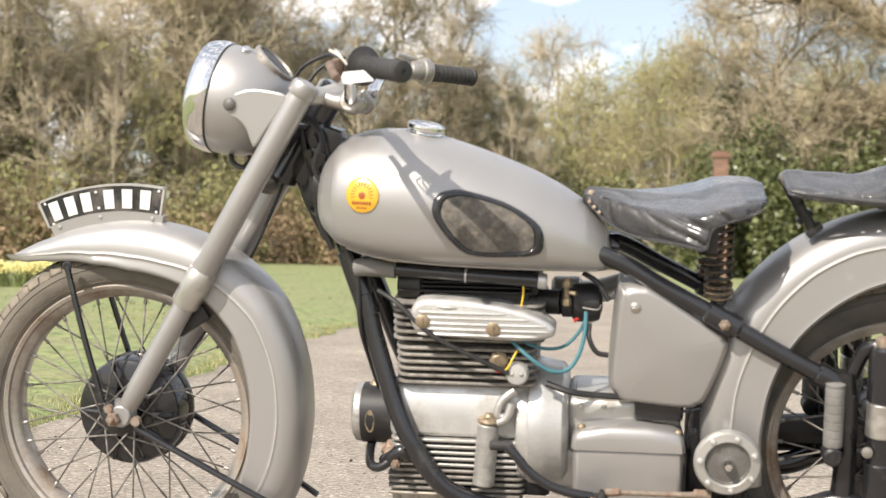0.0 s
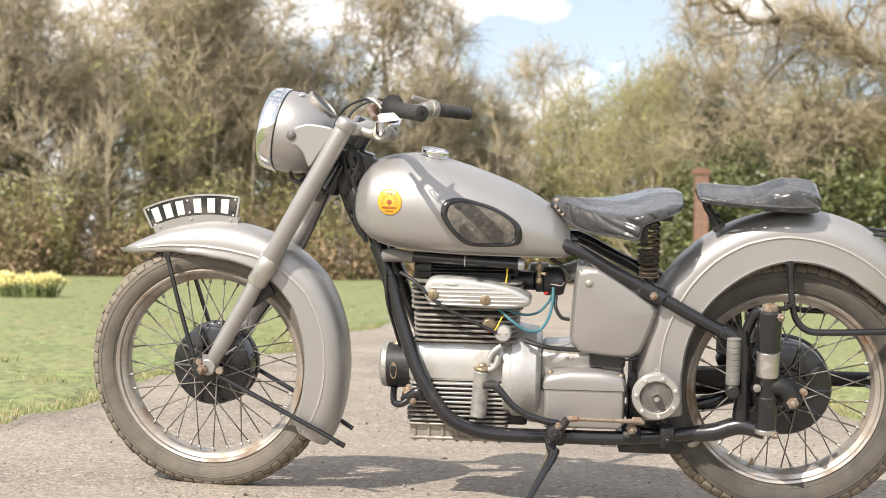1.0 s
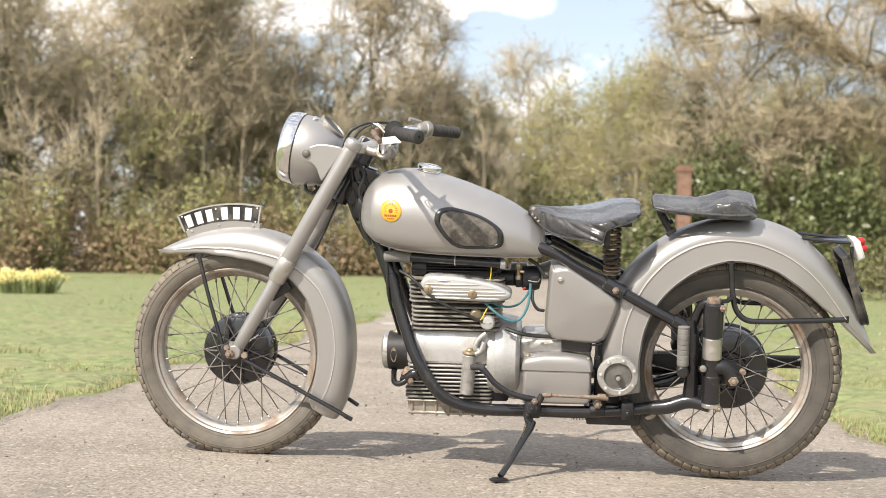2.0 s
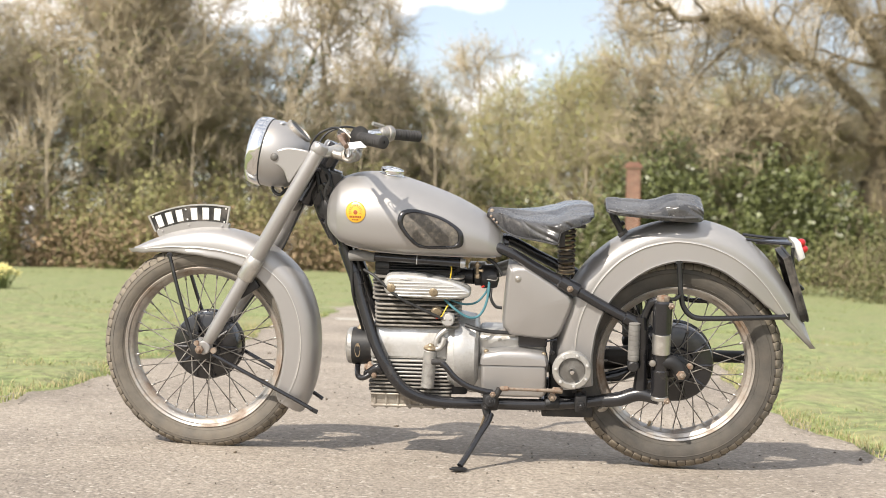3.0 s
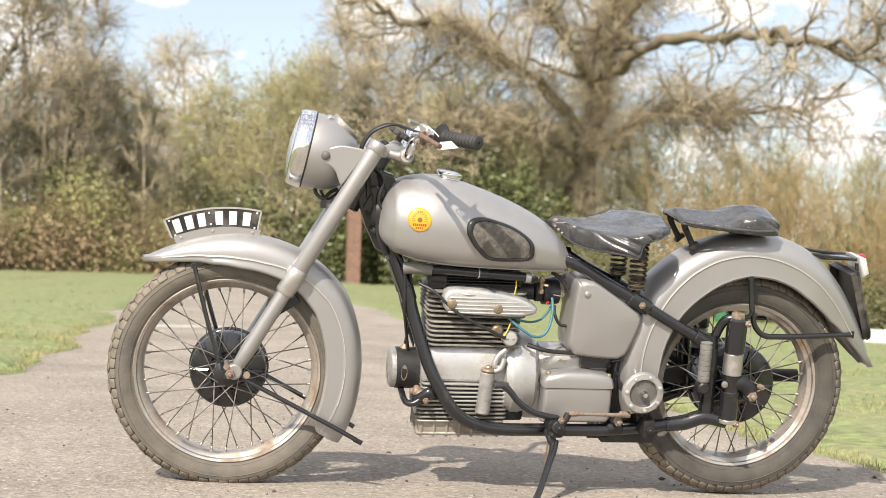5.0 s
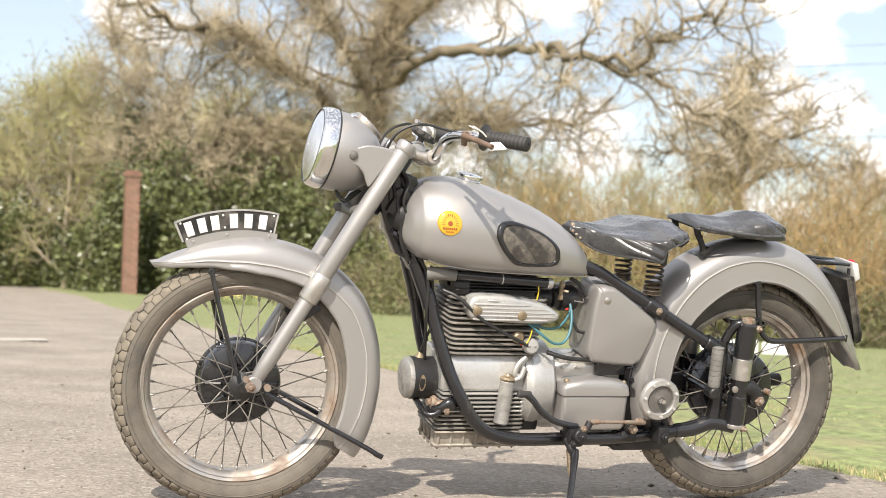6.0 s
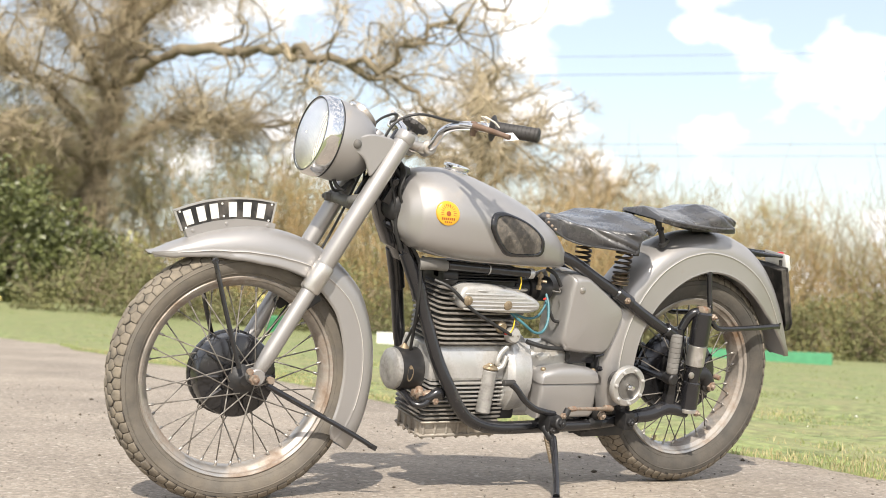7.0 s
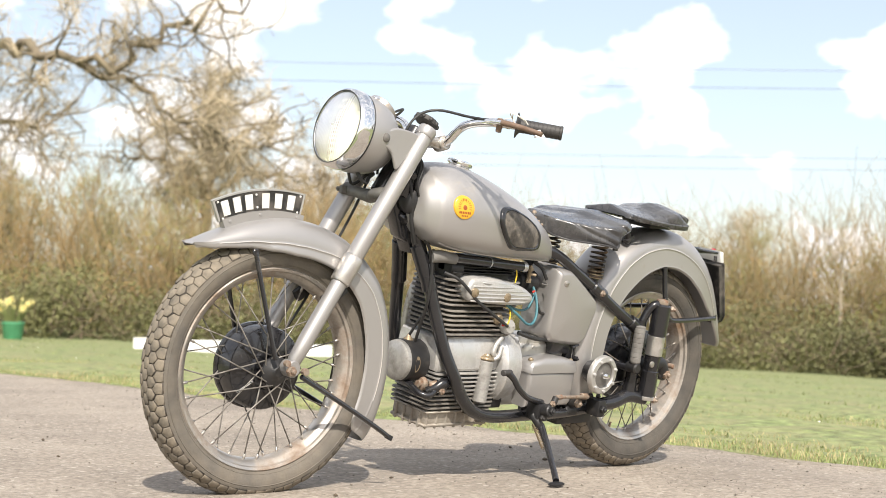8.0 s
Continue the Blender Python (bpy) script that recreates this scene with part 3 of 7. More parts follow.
class Wood:
    """Collects tapering limbs as one mesh."""

    def __init__(self):
        self.V, self.F, self.n = [], [], 0

    def limb(self, pts, rad, sides):
        R = limb_rings(pts, rad, sides)
        k = len(pts)
        I = self.n + np.arange(k * sides).reshape(k, sides)
        J = np.roll(I, -1, axis=1)
        self.F.append(np.stack([I[:-1], J[:-1], J[1:], I[1:]], -1).reshape(-1, 4))
        self.V.append(R.reshape(-1, 3))
        self.n += k * sides

    def done(self, name, material):
        return raw_mesh(name, np.concatenate(self.V), np.concatenate(self.F), material, True)


def grow(g, start, way, length, steps, wander, lift, hold=0.0):
    pts = [np.array(start, float)]
    d = np.array(way, float)
    d /= np.linalg.norm(d)
    d0 = d * hold
    for i in range(steps):
        d = d * (1 - hold) + d0 + g.normal(0, wander, 3) + np.array([0, 0, lift])
        d /= np.linalg.norm(d)
        pts.append(pts[-1] + d * length / steps)
    return np.array(pts)


def leaf_quads(P, size, g, flat=0.3):
    """A bent leaf of two triangles at each point, turned at random."""
    n = len(P)
    a = g.normal(0, 1, (n, 3))
    a[:, 2] *= 1 - flat
    a /= np.linalg.norm(a, axis=1, keepdims=True)
    q = g.normal(0, 1, (n, 3))
    c = np.cross(a, q)
    c /= np.linalg.norm(c, axis=1, keepdims=True)
    s = size[:, None]
    V = np.stack([P - a * s, P + c * s * 0.5, P + a * s, P - c * s * 0.5], 1).reshape(-1, 3)
    F = (4 * np.arange(n)[:, None] + np.array([[0, 1, 2, 3]])).reshape(-1, 4)
    return V, F


def sprays(lines, n, length, r, g, dev, lift):
    """Forked twigs along branches: each a tapering three-sided spike with two shorter side shoots."""
    A, D = [], []
    for br in lines:
        k = len(br) - 1
        t = (0.15 + 0.85 * g.random(n) ** 0.8) * k * 0.9999
        q = t.astype(int)
        e = br[q + 1] - br[q]
        A.append(br[q] + e * (t - q)[:, None])
        D.append(e / (np.linalg.norm(e, axis=1, keepdims=True) + 1e-9))
    A, D = np.concatenate(A), np.concatenate(D)
    m = len(A)

    def turned(D, dev):
        E = D + g.normal(0, dev, D.shape) + [0, 0, lift]
        return E / np.linalg.norm(E, axis=1, keepdims=True)

    D = turned(D, dev)
    L = length * g.uniform(0.5, 1.4, m)
    base, tip, rad = [A], [A + D * L[:, None]], [np.full(m, r)]
    for f in (0.3, 0.62):
        P = A + D * (L * f)[:, None]
        base.append(P)
        tip.append(P + turned(D, 0.55) * (L * g.uniform(0.35, 0.65, m))[:, None])
        rad.append(np.full(m, r * 0.75))
    B, T, R = np.concatenate(base), np.concatenate(tip), np.concatenate(rad)
    d = T - B
    u = np.cross(d, g.normal(0, 1, d.shape))
    u /= np.linalg.norm(u, axis=1, keepdims=True) + 1e-9
    w = np.cross(d / (np.linalg.norm(d, axis=1, keepdims=True) + 1e-9), u)
    c = [B + (u * math.cos(a) + w * math.sin(a)) * R[:, None] for a in (0, 2.094, 4.189)]
    V = np.stack(c + [T], 1).reshape(-1, 3)
    F = (4 * np.arange(len(B))[:, None, None] + np.array([[0, 1, 3], [1, 2, 3], [2, 0, 3]])).reshape(-1, 3)
    return V, F


def bare_tree(seed, height, r0, spread, limbs, twigs, name, label, twig_mat=None, crook=0.16, clear=0.25, ivy=0, twig_r=0.008, lean=(0, 0), sub=7, reach=0.45, fuzz=1.0, dev=0.42, rise=0.9, boughs=(), twig_lift=0.12, hold=0.0, buds=0, wood_mat=None):
    """A leafless tree: bent tapering trunk, crooked limbs, branches and forked twigs, and ivy where it has any."""
    g = np.random.default_rng(seed)
    wood = Wood()
    tr = grow(g, (0, 0, -0.2), (lean[0], lean[1], 1), height * 0.72, 12, crook * 0.45, 0.06)
    rad = r0 * np.array([1.5] + list(np.linspace(1.0, 0.16, 12)))
    wood.limb(tr, rad, 10)
    tips = [tr[8:]]
    arms = []
    for i in range(limbs):
        t = clear + (1 - clear) * (i + g.random()) / limbs
        k = min(11, int(t * 12))
        p = tr[k] + (tr[k + 1] - tr[k]) * (t * 12 - k)
        az = i * 2.4 + g.normal(0, 0.3)
        L = height * reach * spread * (1.15 - 0.65 * t) * g.uniform(0.75, 1.2)
        arms.append((p, (math.cos(az), math.sin(az), 0.2 + rise * t), L, rad[k + 1] * 0.55 * g.uniform(0.7, 1.1), 0.06))
    for h, az, up, L, r in boughs:
        k = int(np.argmin(np.abs(tr[:, 2] - h)))
        arms.append((tr[k], (math.cos(az), math.sin(az), up), L, r, 0.0))
    for p, way, L, rl, lf in arms:
        lb = grow(g, p, way, L, 11, crook * (1.3 if lf else 1.4), lf, hold)
        rr = np.linspace(rl, rl * 0.2, 12)
        wood.limb(lb, rr, 6 if rl > 0.1 else 4)
        for j in range(sub if lf else sub + 8):
            q = 2 + int(g.integers(0, 9))
            d = lb[q + 1] - lb[q]
            d = d / np.linalg.norm(d) + g.normal(0, 0.6, 3) + [0, 0, 0.3]
            br = grow(g, lb[q], d, L * g.uniform(0.25, 0.55), 4, crook * 1.8, 0.08)
            rb = np.linspace(max(rr[q] * 0.45, twig_r * 1.8), twig_r, 5)
            wood.limb(br, rb, 3)
            tips.append(br)
            if j % 2:
                d = br[3] - br[2]
                d = d / np.linalg.norm(d) + g.normal(0, 0.6, 3) + [0, 0, 0.2]
                b2 = grow(g, br[2], d, L * g.uniform(0.15, 0.35), 2, crook * 1.8, 0.08)
                wood.limb(b2, np.linspace(twig_r * 1.5, twig_r * 0.8, 3), 3)
                tips.append(b2)
        tips.append(lb[5:])
    V, F = sprays(tips, twigs, height * 0.085 * fuzz, twig_r, g, dev, twig_lift)
    root = new(name)
    tk = wood.done("trunk", wood_mat or bark)
    cr = raw_mesh("crown", V, F, twig_mat or twig_m)
    tk.parent = cr.parent = root
    if buds:
        idx = g.integers(0, len(V) // 4, buds)
        t = g.uniform(0.3, 1.0, (buds, 1))
        P = V[idx * 4] * (1 - t) + V[idx * 4 + 3] * t
        BV, BF = leaf_quads(P, g.uniform(0.035, 0.075, buds), g)
        bd = raw_mesh("opening_leaves", BV, BF, bud_m)
        bd.parent = root
        bd["label"] = "small yellow-green opening leaves"
    if ivy:
        P = []
        for k in range(ivy):
            t = g.random() ** 1.3 * 9
            q = int(t)
            a = g.uniform(0, 6.28)
            P.append(tr[q] + (tr[q + 1] - tr[q]) * (t - q) + np.array([math.cos(a), math.sin(a), g.normal(0, 0.3)]) * (rad[q] + abs(g.normal(0, 0.22))))
        V, F = leaf_quads(np.array(P), g.uniform(0.05, 0.11, ivy), g)
        iv = raw_mesh("ivy", V, F, ivy_m)
        iv.parent = root
        iv["label"] = "dark ivy climbing the trunk"
    tagged(root, label, "tree", group="trees round the lane")
    return root


def put_tree(src, x, y, s, turn, label=""):
    t = copy_thing(src, Matrix.Translation((x, y, ground_z(x, y))) @ Matrix.Rotation(turn, 4, "Z"))
    t.scale = (s, s, s)
    if label:
        t["label"] = label
    return t


def at_spot(root, x, y, turn=0.0):
    root.location, root.rotation_euler = (x, y, ground_z(x, y)), (0, 0, turn)
    return root


def thicket(name, spots, n_leaf, n_stem, leaf, leaf_mat, stem_mat, label, category, seed, stem_len=1.2, solid=0.75, tangle=0.6, droop=-0.12):
    """A mass of bushes: arching stems and many small leaves in uneven clumps."""
    g = np.random.default_rng(seed)
    wgt = np.array([rx_ * rz_ for _, _, rx_, rz_ in spots])
    wgt = wgt / wgt.sum()
    idx = g.choice(len(spots), n_leaf, p=wgt)
    S = np.array(spots)
    sub = g.normal(0, 1, (len(spots), 14, 3))
    sub /= np.linalg.norm(sub, axis=2, keepdims=True)
    sub[:, :, 2] = np.abs(sub[:, :, 2])
    ctr = sub[idx, g.integers(0, 14, n_leaf)] * solid
    q = g.normal(0, 1, (n_leaf, 3))
    q /= np.linalg.norm(q, axis=1, keepdims=True)
    q = ctr + q * g.random((n_leaf, 1)) ** 0.45 * 0.42
    P = np.stack([S[idx, 0] + q[:, 0] * S[idx, 2], S[idx, 1] + q[:, 1] * S[idx, 2], np.abs(q[:, 2]) * S[idx, 3]], -1)
    P[:, 2] += ground_z(P[:, 0], P[:, 1])
    V, F = leaf_quads(P, g.uniform(0.6, 1.3, n_leaf) * leaf, g)
    ob = raw_mesh(name, V, F, leaf_mat)
    tagged(ob, label, category, kind="stuff")
    if n_stem:
        w = Wood()
        for i in range(n_stem):
            x, y, r_, h_ = spots[g.choice(len(spots), p=wgt)]
            a, d = g.uniform(0, 6.28), r_ * math.sqrt(g.random()) * 0.95
            p = (x + d * math.cos(a), y + d * math.sin(a), float(ground_z(x, y)) + h_ * g.uniform(0, 0.55))
            L = stem_len * g.uniform(0.6, 1.5)
            pts = grow(g, p, (g.normal(0, tangle), g.normal(0, tangle), 1), L, 5, 0.25, droop)
            w.limb(pts, np.linspace(0.011, 0.004, 6), 3)
        st_ = w.done("stems", stem_mat)
        st_.parent = ob
    return ob


# woodland trees: a few kinds, repeated with turns and sizes
ash = bare_tree(31, 13.0, 0.13, 0.62, 17, 5, "bare_tree", "slender bare ash tree in the wood behind the bank", crook=0.2, twig_r=0.012, reach=0.46, fuzz=1.0, sub=7, rise=0.8, ivy=700, buds=500, dev=0.75, twig_lift=0.02)
ivied = bare_tree(32, 12.0, 0.16, 0.55, 15, 5, "ivied_tree", "bare tree with dark ivy up its trunk", crook=0.2, ivy=3000, twig_r=0.012, reach=0.44, fuzz=1.0, sub=7, rise=0.8, dev=0.75, twig_lift=0.02)
hazel = bare_tree(33, 7.0, 0.06, 0.9, 16, 5, "hazel_tree", "spreading leafless hazel with tan twigs", twig_mat=twig_g, crook=0.2, clear=0.04, twig_r=0.010, reach=0.62, fuzz=1.3, sub=6, rise=0.9, buds=1100, dev=0.75, twig_lift=0.02)
willow = bare_tree(34, 8.5, 0.10, 0.75, 18, 5, "willow_tree", "twiggy willow coming into bud", twig_mat=twig_g, crook=0.2, clear=0.08, twig_r=0.011, reach=0.52, fuzz=1.2, sub=6, rise=0.8, buds=1300, dev=0.75, twig_lift=0.02)
for ob, (x, y) in zip((ash, ivied, hazel, willow), ((-9.5, 42.0), (-6.2, 45.0), (-13.5, 39.0), (-3.2, 47.5))):
    at_spot(ob, x, y)
g = np.random.default_rng(77)
rows = []
for i in range(28):
    u = i / 27
    rows.append((-27 + 25.0 * u + g.normal(0, 0.5), 31 + 15 * u + g.normal(0, 0.8) + 2.5, g.choice(4, p=(0.30, 0.18, 0.26, 0.26)), g.uniform(0.75, 1.15)))
for i in range(13):
    u = i / 12
    rows.append((-30 + 29 * u + g.normal(0, 0.8), 39 + 14 * u + g.normal(0, 1.5) + 4, g.choice(4, p=(0.50, 0.20, 0.10, 0.20)), g.uniform(0.9, 1.2)))
for i in range(26):
    u = i / 25
    rows.append((-5.0 + 20 * u + g.normal(0, 0.4), 55 + g.normal(0, 2.5), g.choice(4, p=(0.06, 0.16, 0.36, 0.42)), g.uniform(0.95, 1.2)))
for i in range(9):
    u = i / 8
    rows.append((3.4 + 6.5 * u + g.normal(0, 0.3), 42.5 + g.normal(0, 1.5), g.choice(4, p=(0.0, 0.12, 0.40, 0.48)), g.uniform(0.75, 1.0)))
for i in range(9):
    x = -19.0 + 10.0 * i / 8 + g.normal(0, 0.3)
    rows.append((x, 30.2 + (x + 26) * 0.694 + abs(g.normal(0, 1.0)), g.choice(2, p=(0.5, 0.5)), g.uniform(0.92, 1.2)))
for x, y, k, s in rows:
    s *= 0.66 if -0.115 < x / (y + 4) < 0.0 and y < 54 else 1.0
    s *= 1.2 if 2.0 < x < 9.5 and y > 49 else 1.0
    put_tree((ash, ivied, hazel, willow)[k], x, y, s, g.uniform(0, 6.28))
def guided_oak(name, label, arms, seed, shoots, sub=11, twigs=9, twig_r=0.010, size=1.0):
    """A great bare oak: limbs led through a few waypoints, knotted and forked, with twigs, and shoots sprouting along trunk and limbs."""
    g = np.random.default_rng(seed)
    wood = Wood()
    tips, lines = [], []
    for pts, r0, r1, thick in arms:
        line = np.array([tuple(p) for p in smooth_path(pts, 6)])
        n = len(line)
        line[1:] += g.normal(0, 0.12 * size, (n - 1, 3)) * np.linspace(0.5, 1.6, n - 1)[:, None]
        rad = np.linspace(r0, r1, n) * (0.84 + 0.12 * g.normal(0, 1, n))
        wood.limb(line, rad, 9 if r0 > 0.5 else 7)
        lines.append((line, rad, thick))
    for i, (line, rad, thick) in enumerate(lines):
        n = len(line)
        span = np.linalg.norm(np.diff(line, axis=0), axis=1).sum()
        for j in range(int(sub * thick * span / 5)):
            q = int(g.integers(n // 4, n - 1)) if i else int(g.integers(n // 2, n - 1))
            d = line[min(q + 1, n - 1)] - line[q - 1]
            d = d / np.linalg.norm(d) + g.normal(0, 0.75, 3) + [0, 0, 0.1]
            L = g.uniform(1.3, 3.8) * size
            br = grow(g, line[q], d, L, 8, 0.36, 0.03)
            rb = np.linspace(max(rad[q] * 0.36, 0.034), twig_r * 1.3, 9)
            wood.limb(br, rb, 5)
            tips.append(br)
            for k in range(4):
                q2 = int(g.integers(2, 8))
                d2 = br[q2] - br[q2 - 1]
                d2 = d2 / np.linalg.norm(d2) + g.normal(0, 0.8, 3)
                b2 = grow(g, br[q2], d2, L * g.uniform(0.25, 0.55), 5, 0.36, 0.0)
                wood.limb(b2, np.linspace(max(rb[q2] * 0.5, twig_r * 1.4), twig_r, 6), 4)
                tips.append(b2)
        tips.append(line[n // 2:])
    V, F = sprays(tips, twigs, 0.75 * size, twig_r, g, 0.75, -0.05)
    lower = [lines[0][0][2:]] * shoots + [line[:2 * len(line) // 3] for line, r, thick in lines[1:] if thick > 0.8] * (shoots // 3)
    V2, F2 = sprays(lower, 42, 1.5 * size, twig_r, g, 1.3, -0.12)
    root = new(name)
    tk = wood.done("trunk", oak_bark)
    cr = raw_mesh("crown", V, F, oak_twig)
    ep = tagged(raw_mesh("shoot_growth", V2, F2, oak_twig), "fine tan shoots sprouting all over trunk and limbs", kind="stuff")
    tk.parent = cr.parent = ep.parent = root
    tagged(root, label, "tree", group="trees round the lane")
    return root


# great oak and smaller ones on the open side
OAK_ARMS = (
    (((0, 0, -0.3), (0.15, -0.1, 1.5), (0.5, -0.6, 4.5), (0.7, -1.2, 7.0), (0.9, -1.6, 9.0), (1.0, -2.0, 12.0), (1.6, -2.2, 15.0)), 0.74, 0.10, 1.3),
    (((0.5, -0.7, 5.0), (-1.2, -2.0, 6.4), (-3.4, -3.4, 7.5), (-5.4, -4.2, 8.1), (-7.2, -5.0, 8.2), (-9.4, -5.4, 9.6)), 0.27, 0.06, 1.1),
    (((0.7, -1.2, 6.8), (-1.6, -2.6, 9.2), (-3.6, -3.4, 11.2), (-6.4, -4.0, 12.6)), 0.22, 0.06, 1.0),
    (((0.7, -1.2, 7.0), (1.7, -4.0, 8.0), (2.8, -6.3, 7.9), (3.0, -9.6, 7.4), (2.9, -12.9, 6.75), (3.65, -14.8, 6.5), (5.0, -14.8, 7.4), (7.0, -15.4, 8.5)), 0.25, 0.05, 0.65),
    (((2.9, -12.9, 6.75), (4.2, -14.6, 5.9), (5.2, -15.6, 4.9), (6.2, -16.0, 4.6)), 0.09, 0.035, 0.7),
    (((0.9, -1.6, 8.6), (2.6, -4.2, 10.6), (4.6, -7.2, 11.6), (6.6, -9.0, 13.0)), 0.20, 0.05, 0.95),
    (((0.4, -0.5, 4.6), (2.8, -1.8, 6.2), (5.4, -3.2, 6.0), (8.0, -4.2, 6.8)), 0.16, 0.05, 1.7),
    (((0.4, -0.5, 4.4), (-1.8, -1.6, 5.0), (-4.4, -3.0, 5.0), (-6.6, -4.2, 4.0)), 0.14, 0.04, 2.0),
)
oak = at_spot(guided_oak("oak_tree", "great bare oak with crooked spreading limbs and a shaggy trunk", OAK_ARMS, 41, 80), 12.0, 42.5, 0.0)
ROUND_ARMS = [(((0, 0, -0.3), (0.08, 0, 1.6), (-0.05, 0.1, 3.2), (0.1, 0, 4.6), (0.0, 0.1, 6.2), (0.2, 0, 7.8)), 0.27, 0.05, 1.2)]
for i in range(11):
    z0, az, ru = 3.3 + 0.26 * i, 2.4 * i + 0.5, 4.1 - 0.17 * i
    c_, s_ = math.cos(az), math.sin(az)
    ROUND_ARMS.append((((0.04, 0, z0), (ru * 0.3 * c_, ru * 0.3 * s_, z0 + 0.75), (ru * 0.65 * c_, ru * 0.65 * s_, z0 + 1.0), (ru * c_, ru * s_, z0 + 0.7 + 0.10 * i)), 0.125 - 0.005 * i, 0.03, 1.0))
oak2 = at_spot(guided_oak("oak_tree", "rounded bare oak on the far grass", ROUND_ARMS, 43, 9, sub=10, twigs=7, twig_r=0.009, size=0.55), 22.39, 33.84, 1.0)
put_tree(oak2, 23.6, 29.4, 0.62, 2.2)
for x, y, k, s in ((10.2, 44, 2, 0.9), (14.5, 45, 2, 0.9), (17, 46, 2, 0.9), (19.5, 47, 3, 0.8), (22, 48, 2, 0.9), (15, 50, 3, 1.2), (9.5, 50, 3, 1.2), (12.0, 51, 2, 1.3), (18, 52, 3, 1.1), (25, 46, 3, 0.8), (28, 44, 2, 0.8), (27, 34.5, 2, 0.5), (29.5, 33, 3, 0.46), (31.5, 31, 2, 0.5), (19, 47, 2, 0.9), (21, 45.5, 3, 0.7), (23, 43, 2, 0.72), (25.5, 40.5, 3, 0.6), (28.5, 38.5, 2, 0.66), (31, 36.5, 3, 0.55), (33.5, 35, 2, 0.6)):
    put_tree((ash, ivied, hazel, willow)[k], x, y, s, x * 1.7)
# slender pale stems at the front of the wood
sapling = bare_tree(36, 8.0, 0.075, 0.5, 8, 3, "young_tree", "slender pale leafless sapling at the wood's edge", crook=0.12, clear=0.35, twig_r=0.010, reach=0.40, fuzz=1.0, sub=3, rise=1.7, lean=(0.22, 0.0))
at_spot(sapling, -15.0, 36.5, 0.4)
g = np.random.default_rng(91)
for i in range(26):
    u = (i + g.random()) / 26
    put_tree(sapling, -23 + 21.5 * u, 29.9 + 14.4 * u + 1.2 + g.normal(0, 0.7), g.uniform(0.7, 1.15), g.uniform(0, 6.28))
# thin wood along the far right
g = np.random.default_rng(78)
for i in range(24):
    u = i / 23
    put_tree((hazel, willow, ash)[int(g.choice(3, p=(0.45, 0.45, 0.10)))], 27 + 8 * math.sin(u * 2.4) + g.normal(0, 1.2), 31 - 38 * u + g.normal(0, 1.0), g.uniform(0.42, 0.62), g.uniform(0, 6.28))

bank = [(-26 + 24.5 * u, 27.5 + 17 * u + 0.9 * math.sin(u * 40), 1.9 + 0.5 * math.sin(u * 23), 3.0 + 0.5 * math.sin(u * 31)) for u in np.linspace(0, 1, 24)]
thicket("bramble_bank", bank, 78000, 3400, 0.062, bramble_m, brown_m, "bank of budding brambles before the wood", "brambles", 51, 1.5)
thicket("dry_brambles", [(x - 0.1, y - 0.9, r * 0.9, h * 0.62) for x, y, r, h in bank], 36000, 0, 0.07, brown_m, brown_m, "dry brown bramble stems at the foot of the bank", "brambles", 52)
evergreen = [(3.6 + 0.85 * i, 35.2 + 0.7 * math.sin(i * 2.3), 1.15 + 0.25 * math.sin(i * 1.9), 2.9 + 0.9 * math.sin(i * 1.3 + 0.5)) for i in range(9)] + [(5.2, 37.0, 1.4, 4.3), (7.4, 37.2, 1.4, 4.0), (3.0, 40.8, 0.9, 2.3), (3.9, 40.2, 1.1, 2.9), (2.9, 43.5, 0.8, 2.6)] + [(0.2 + 1.05 * i, 46.8 - 0.3 * i, 1.2, 3.0 + 0.4 * math.sin(i * 2.1)) for i in range(4)]
thicket("laurel_shrubs", evergreen, 60000, 300, 0.085, laurel_m, bark, "glossy dark evergreen laurels behind the brick pier", "shrub", 53, 1.0)
mid = [(-2.5 + 1.6 * i, 51 + 1.5 * math.sin(i * 2.1), 2.0, 3.4 + 0.9 * math.sin(i * 1.7)) for i in range(9)]
thicket("lane_end_bushes", mid, 30000, 1500, 0.10, bramble_m, brown_m, "budding bushes where the lane bends away", "bushes", 54, 2.0)
edge = [(8.6 + 1.5 * i, 40.5 - 0.3 * i + 0.8 * math.sin(i * 1.9), 1.5, 1.6 + 0.4 * math.sin(i * 2.7)) for i in range(12)]
thicket("oak_scrub", edge, 26000, 1800, 0.08, bramble_m, brown_m, "low scrub beneath the oak", "scrub", 55, 1.2)
LINE = ((7.5, 27.0), (10.9, 22.2), (14.5, 21.2), (19.0, 21.0), (22.0, 17.0), (22.6, 12.5), (22.8, 9.0), (23.2, 4.0), (24.5, -4.0))
hp = smooth_path([(x, y, 0) for x, y in LINE], 4)
hedge = [(p.x + 0.3 * math.sin(i * 2.3), p.y, 1.35, 1.25 + 0.25 * math.sin(i * 1.7)) for i, p in enumerate(hp)]
hedge_stem = mat("dark_hedge_stems", (0.17, 0.13, 0.085), 0.9, 0.0, 0.25, 0.8, spread=0.4)
thicket("field_hedge", hedge, 90000, 1800, 0.042, mat("hedge_leaves", (0.165, 0.165, 0.066), 0.7, 0.0, 0.35, 0.5, spread=0.5), hedge_stem, "low rough hedge along the far side of the grass", "hedge", 56, 0.9)
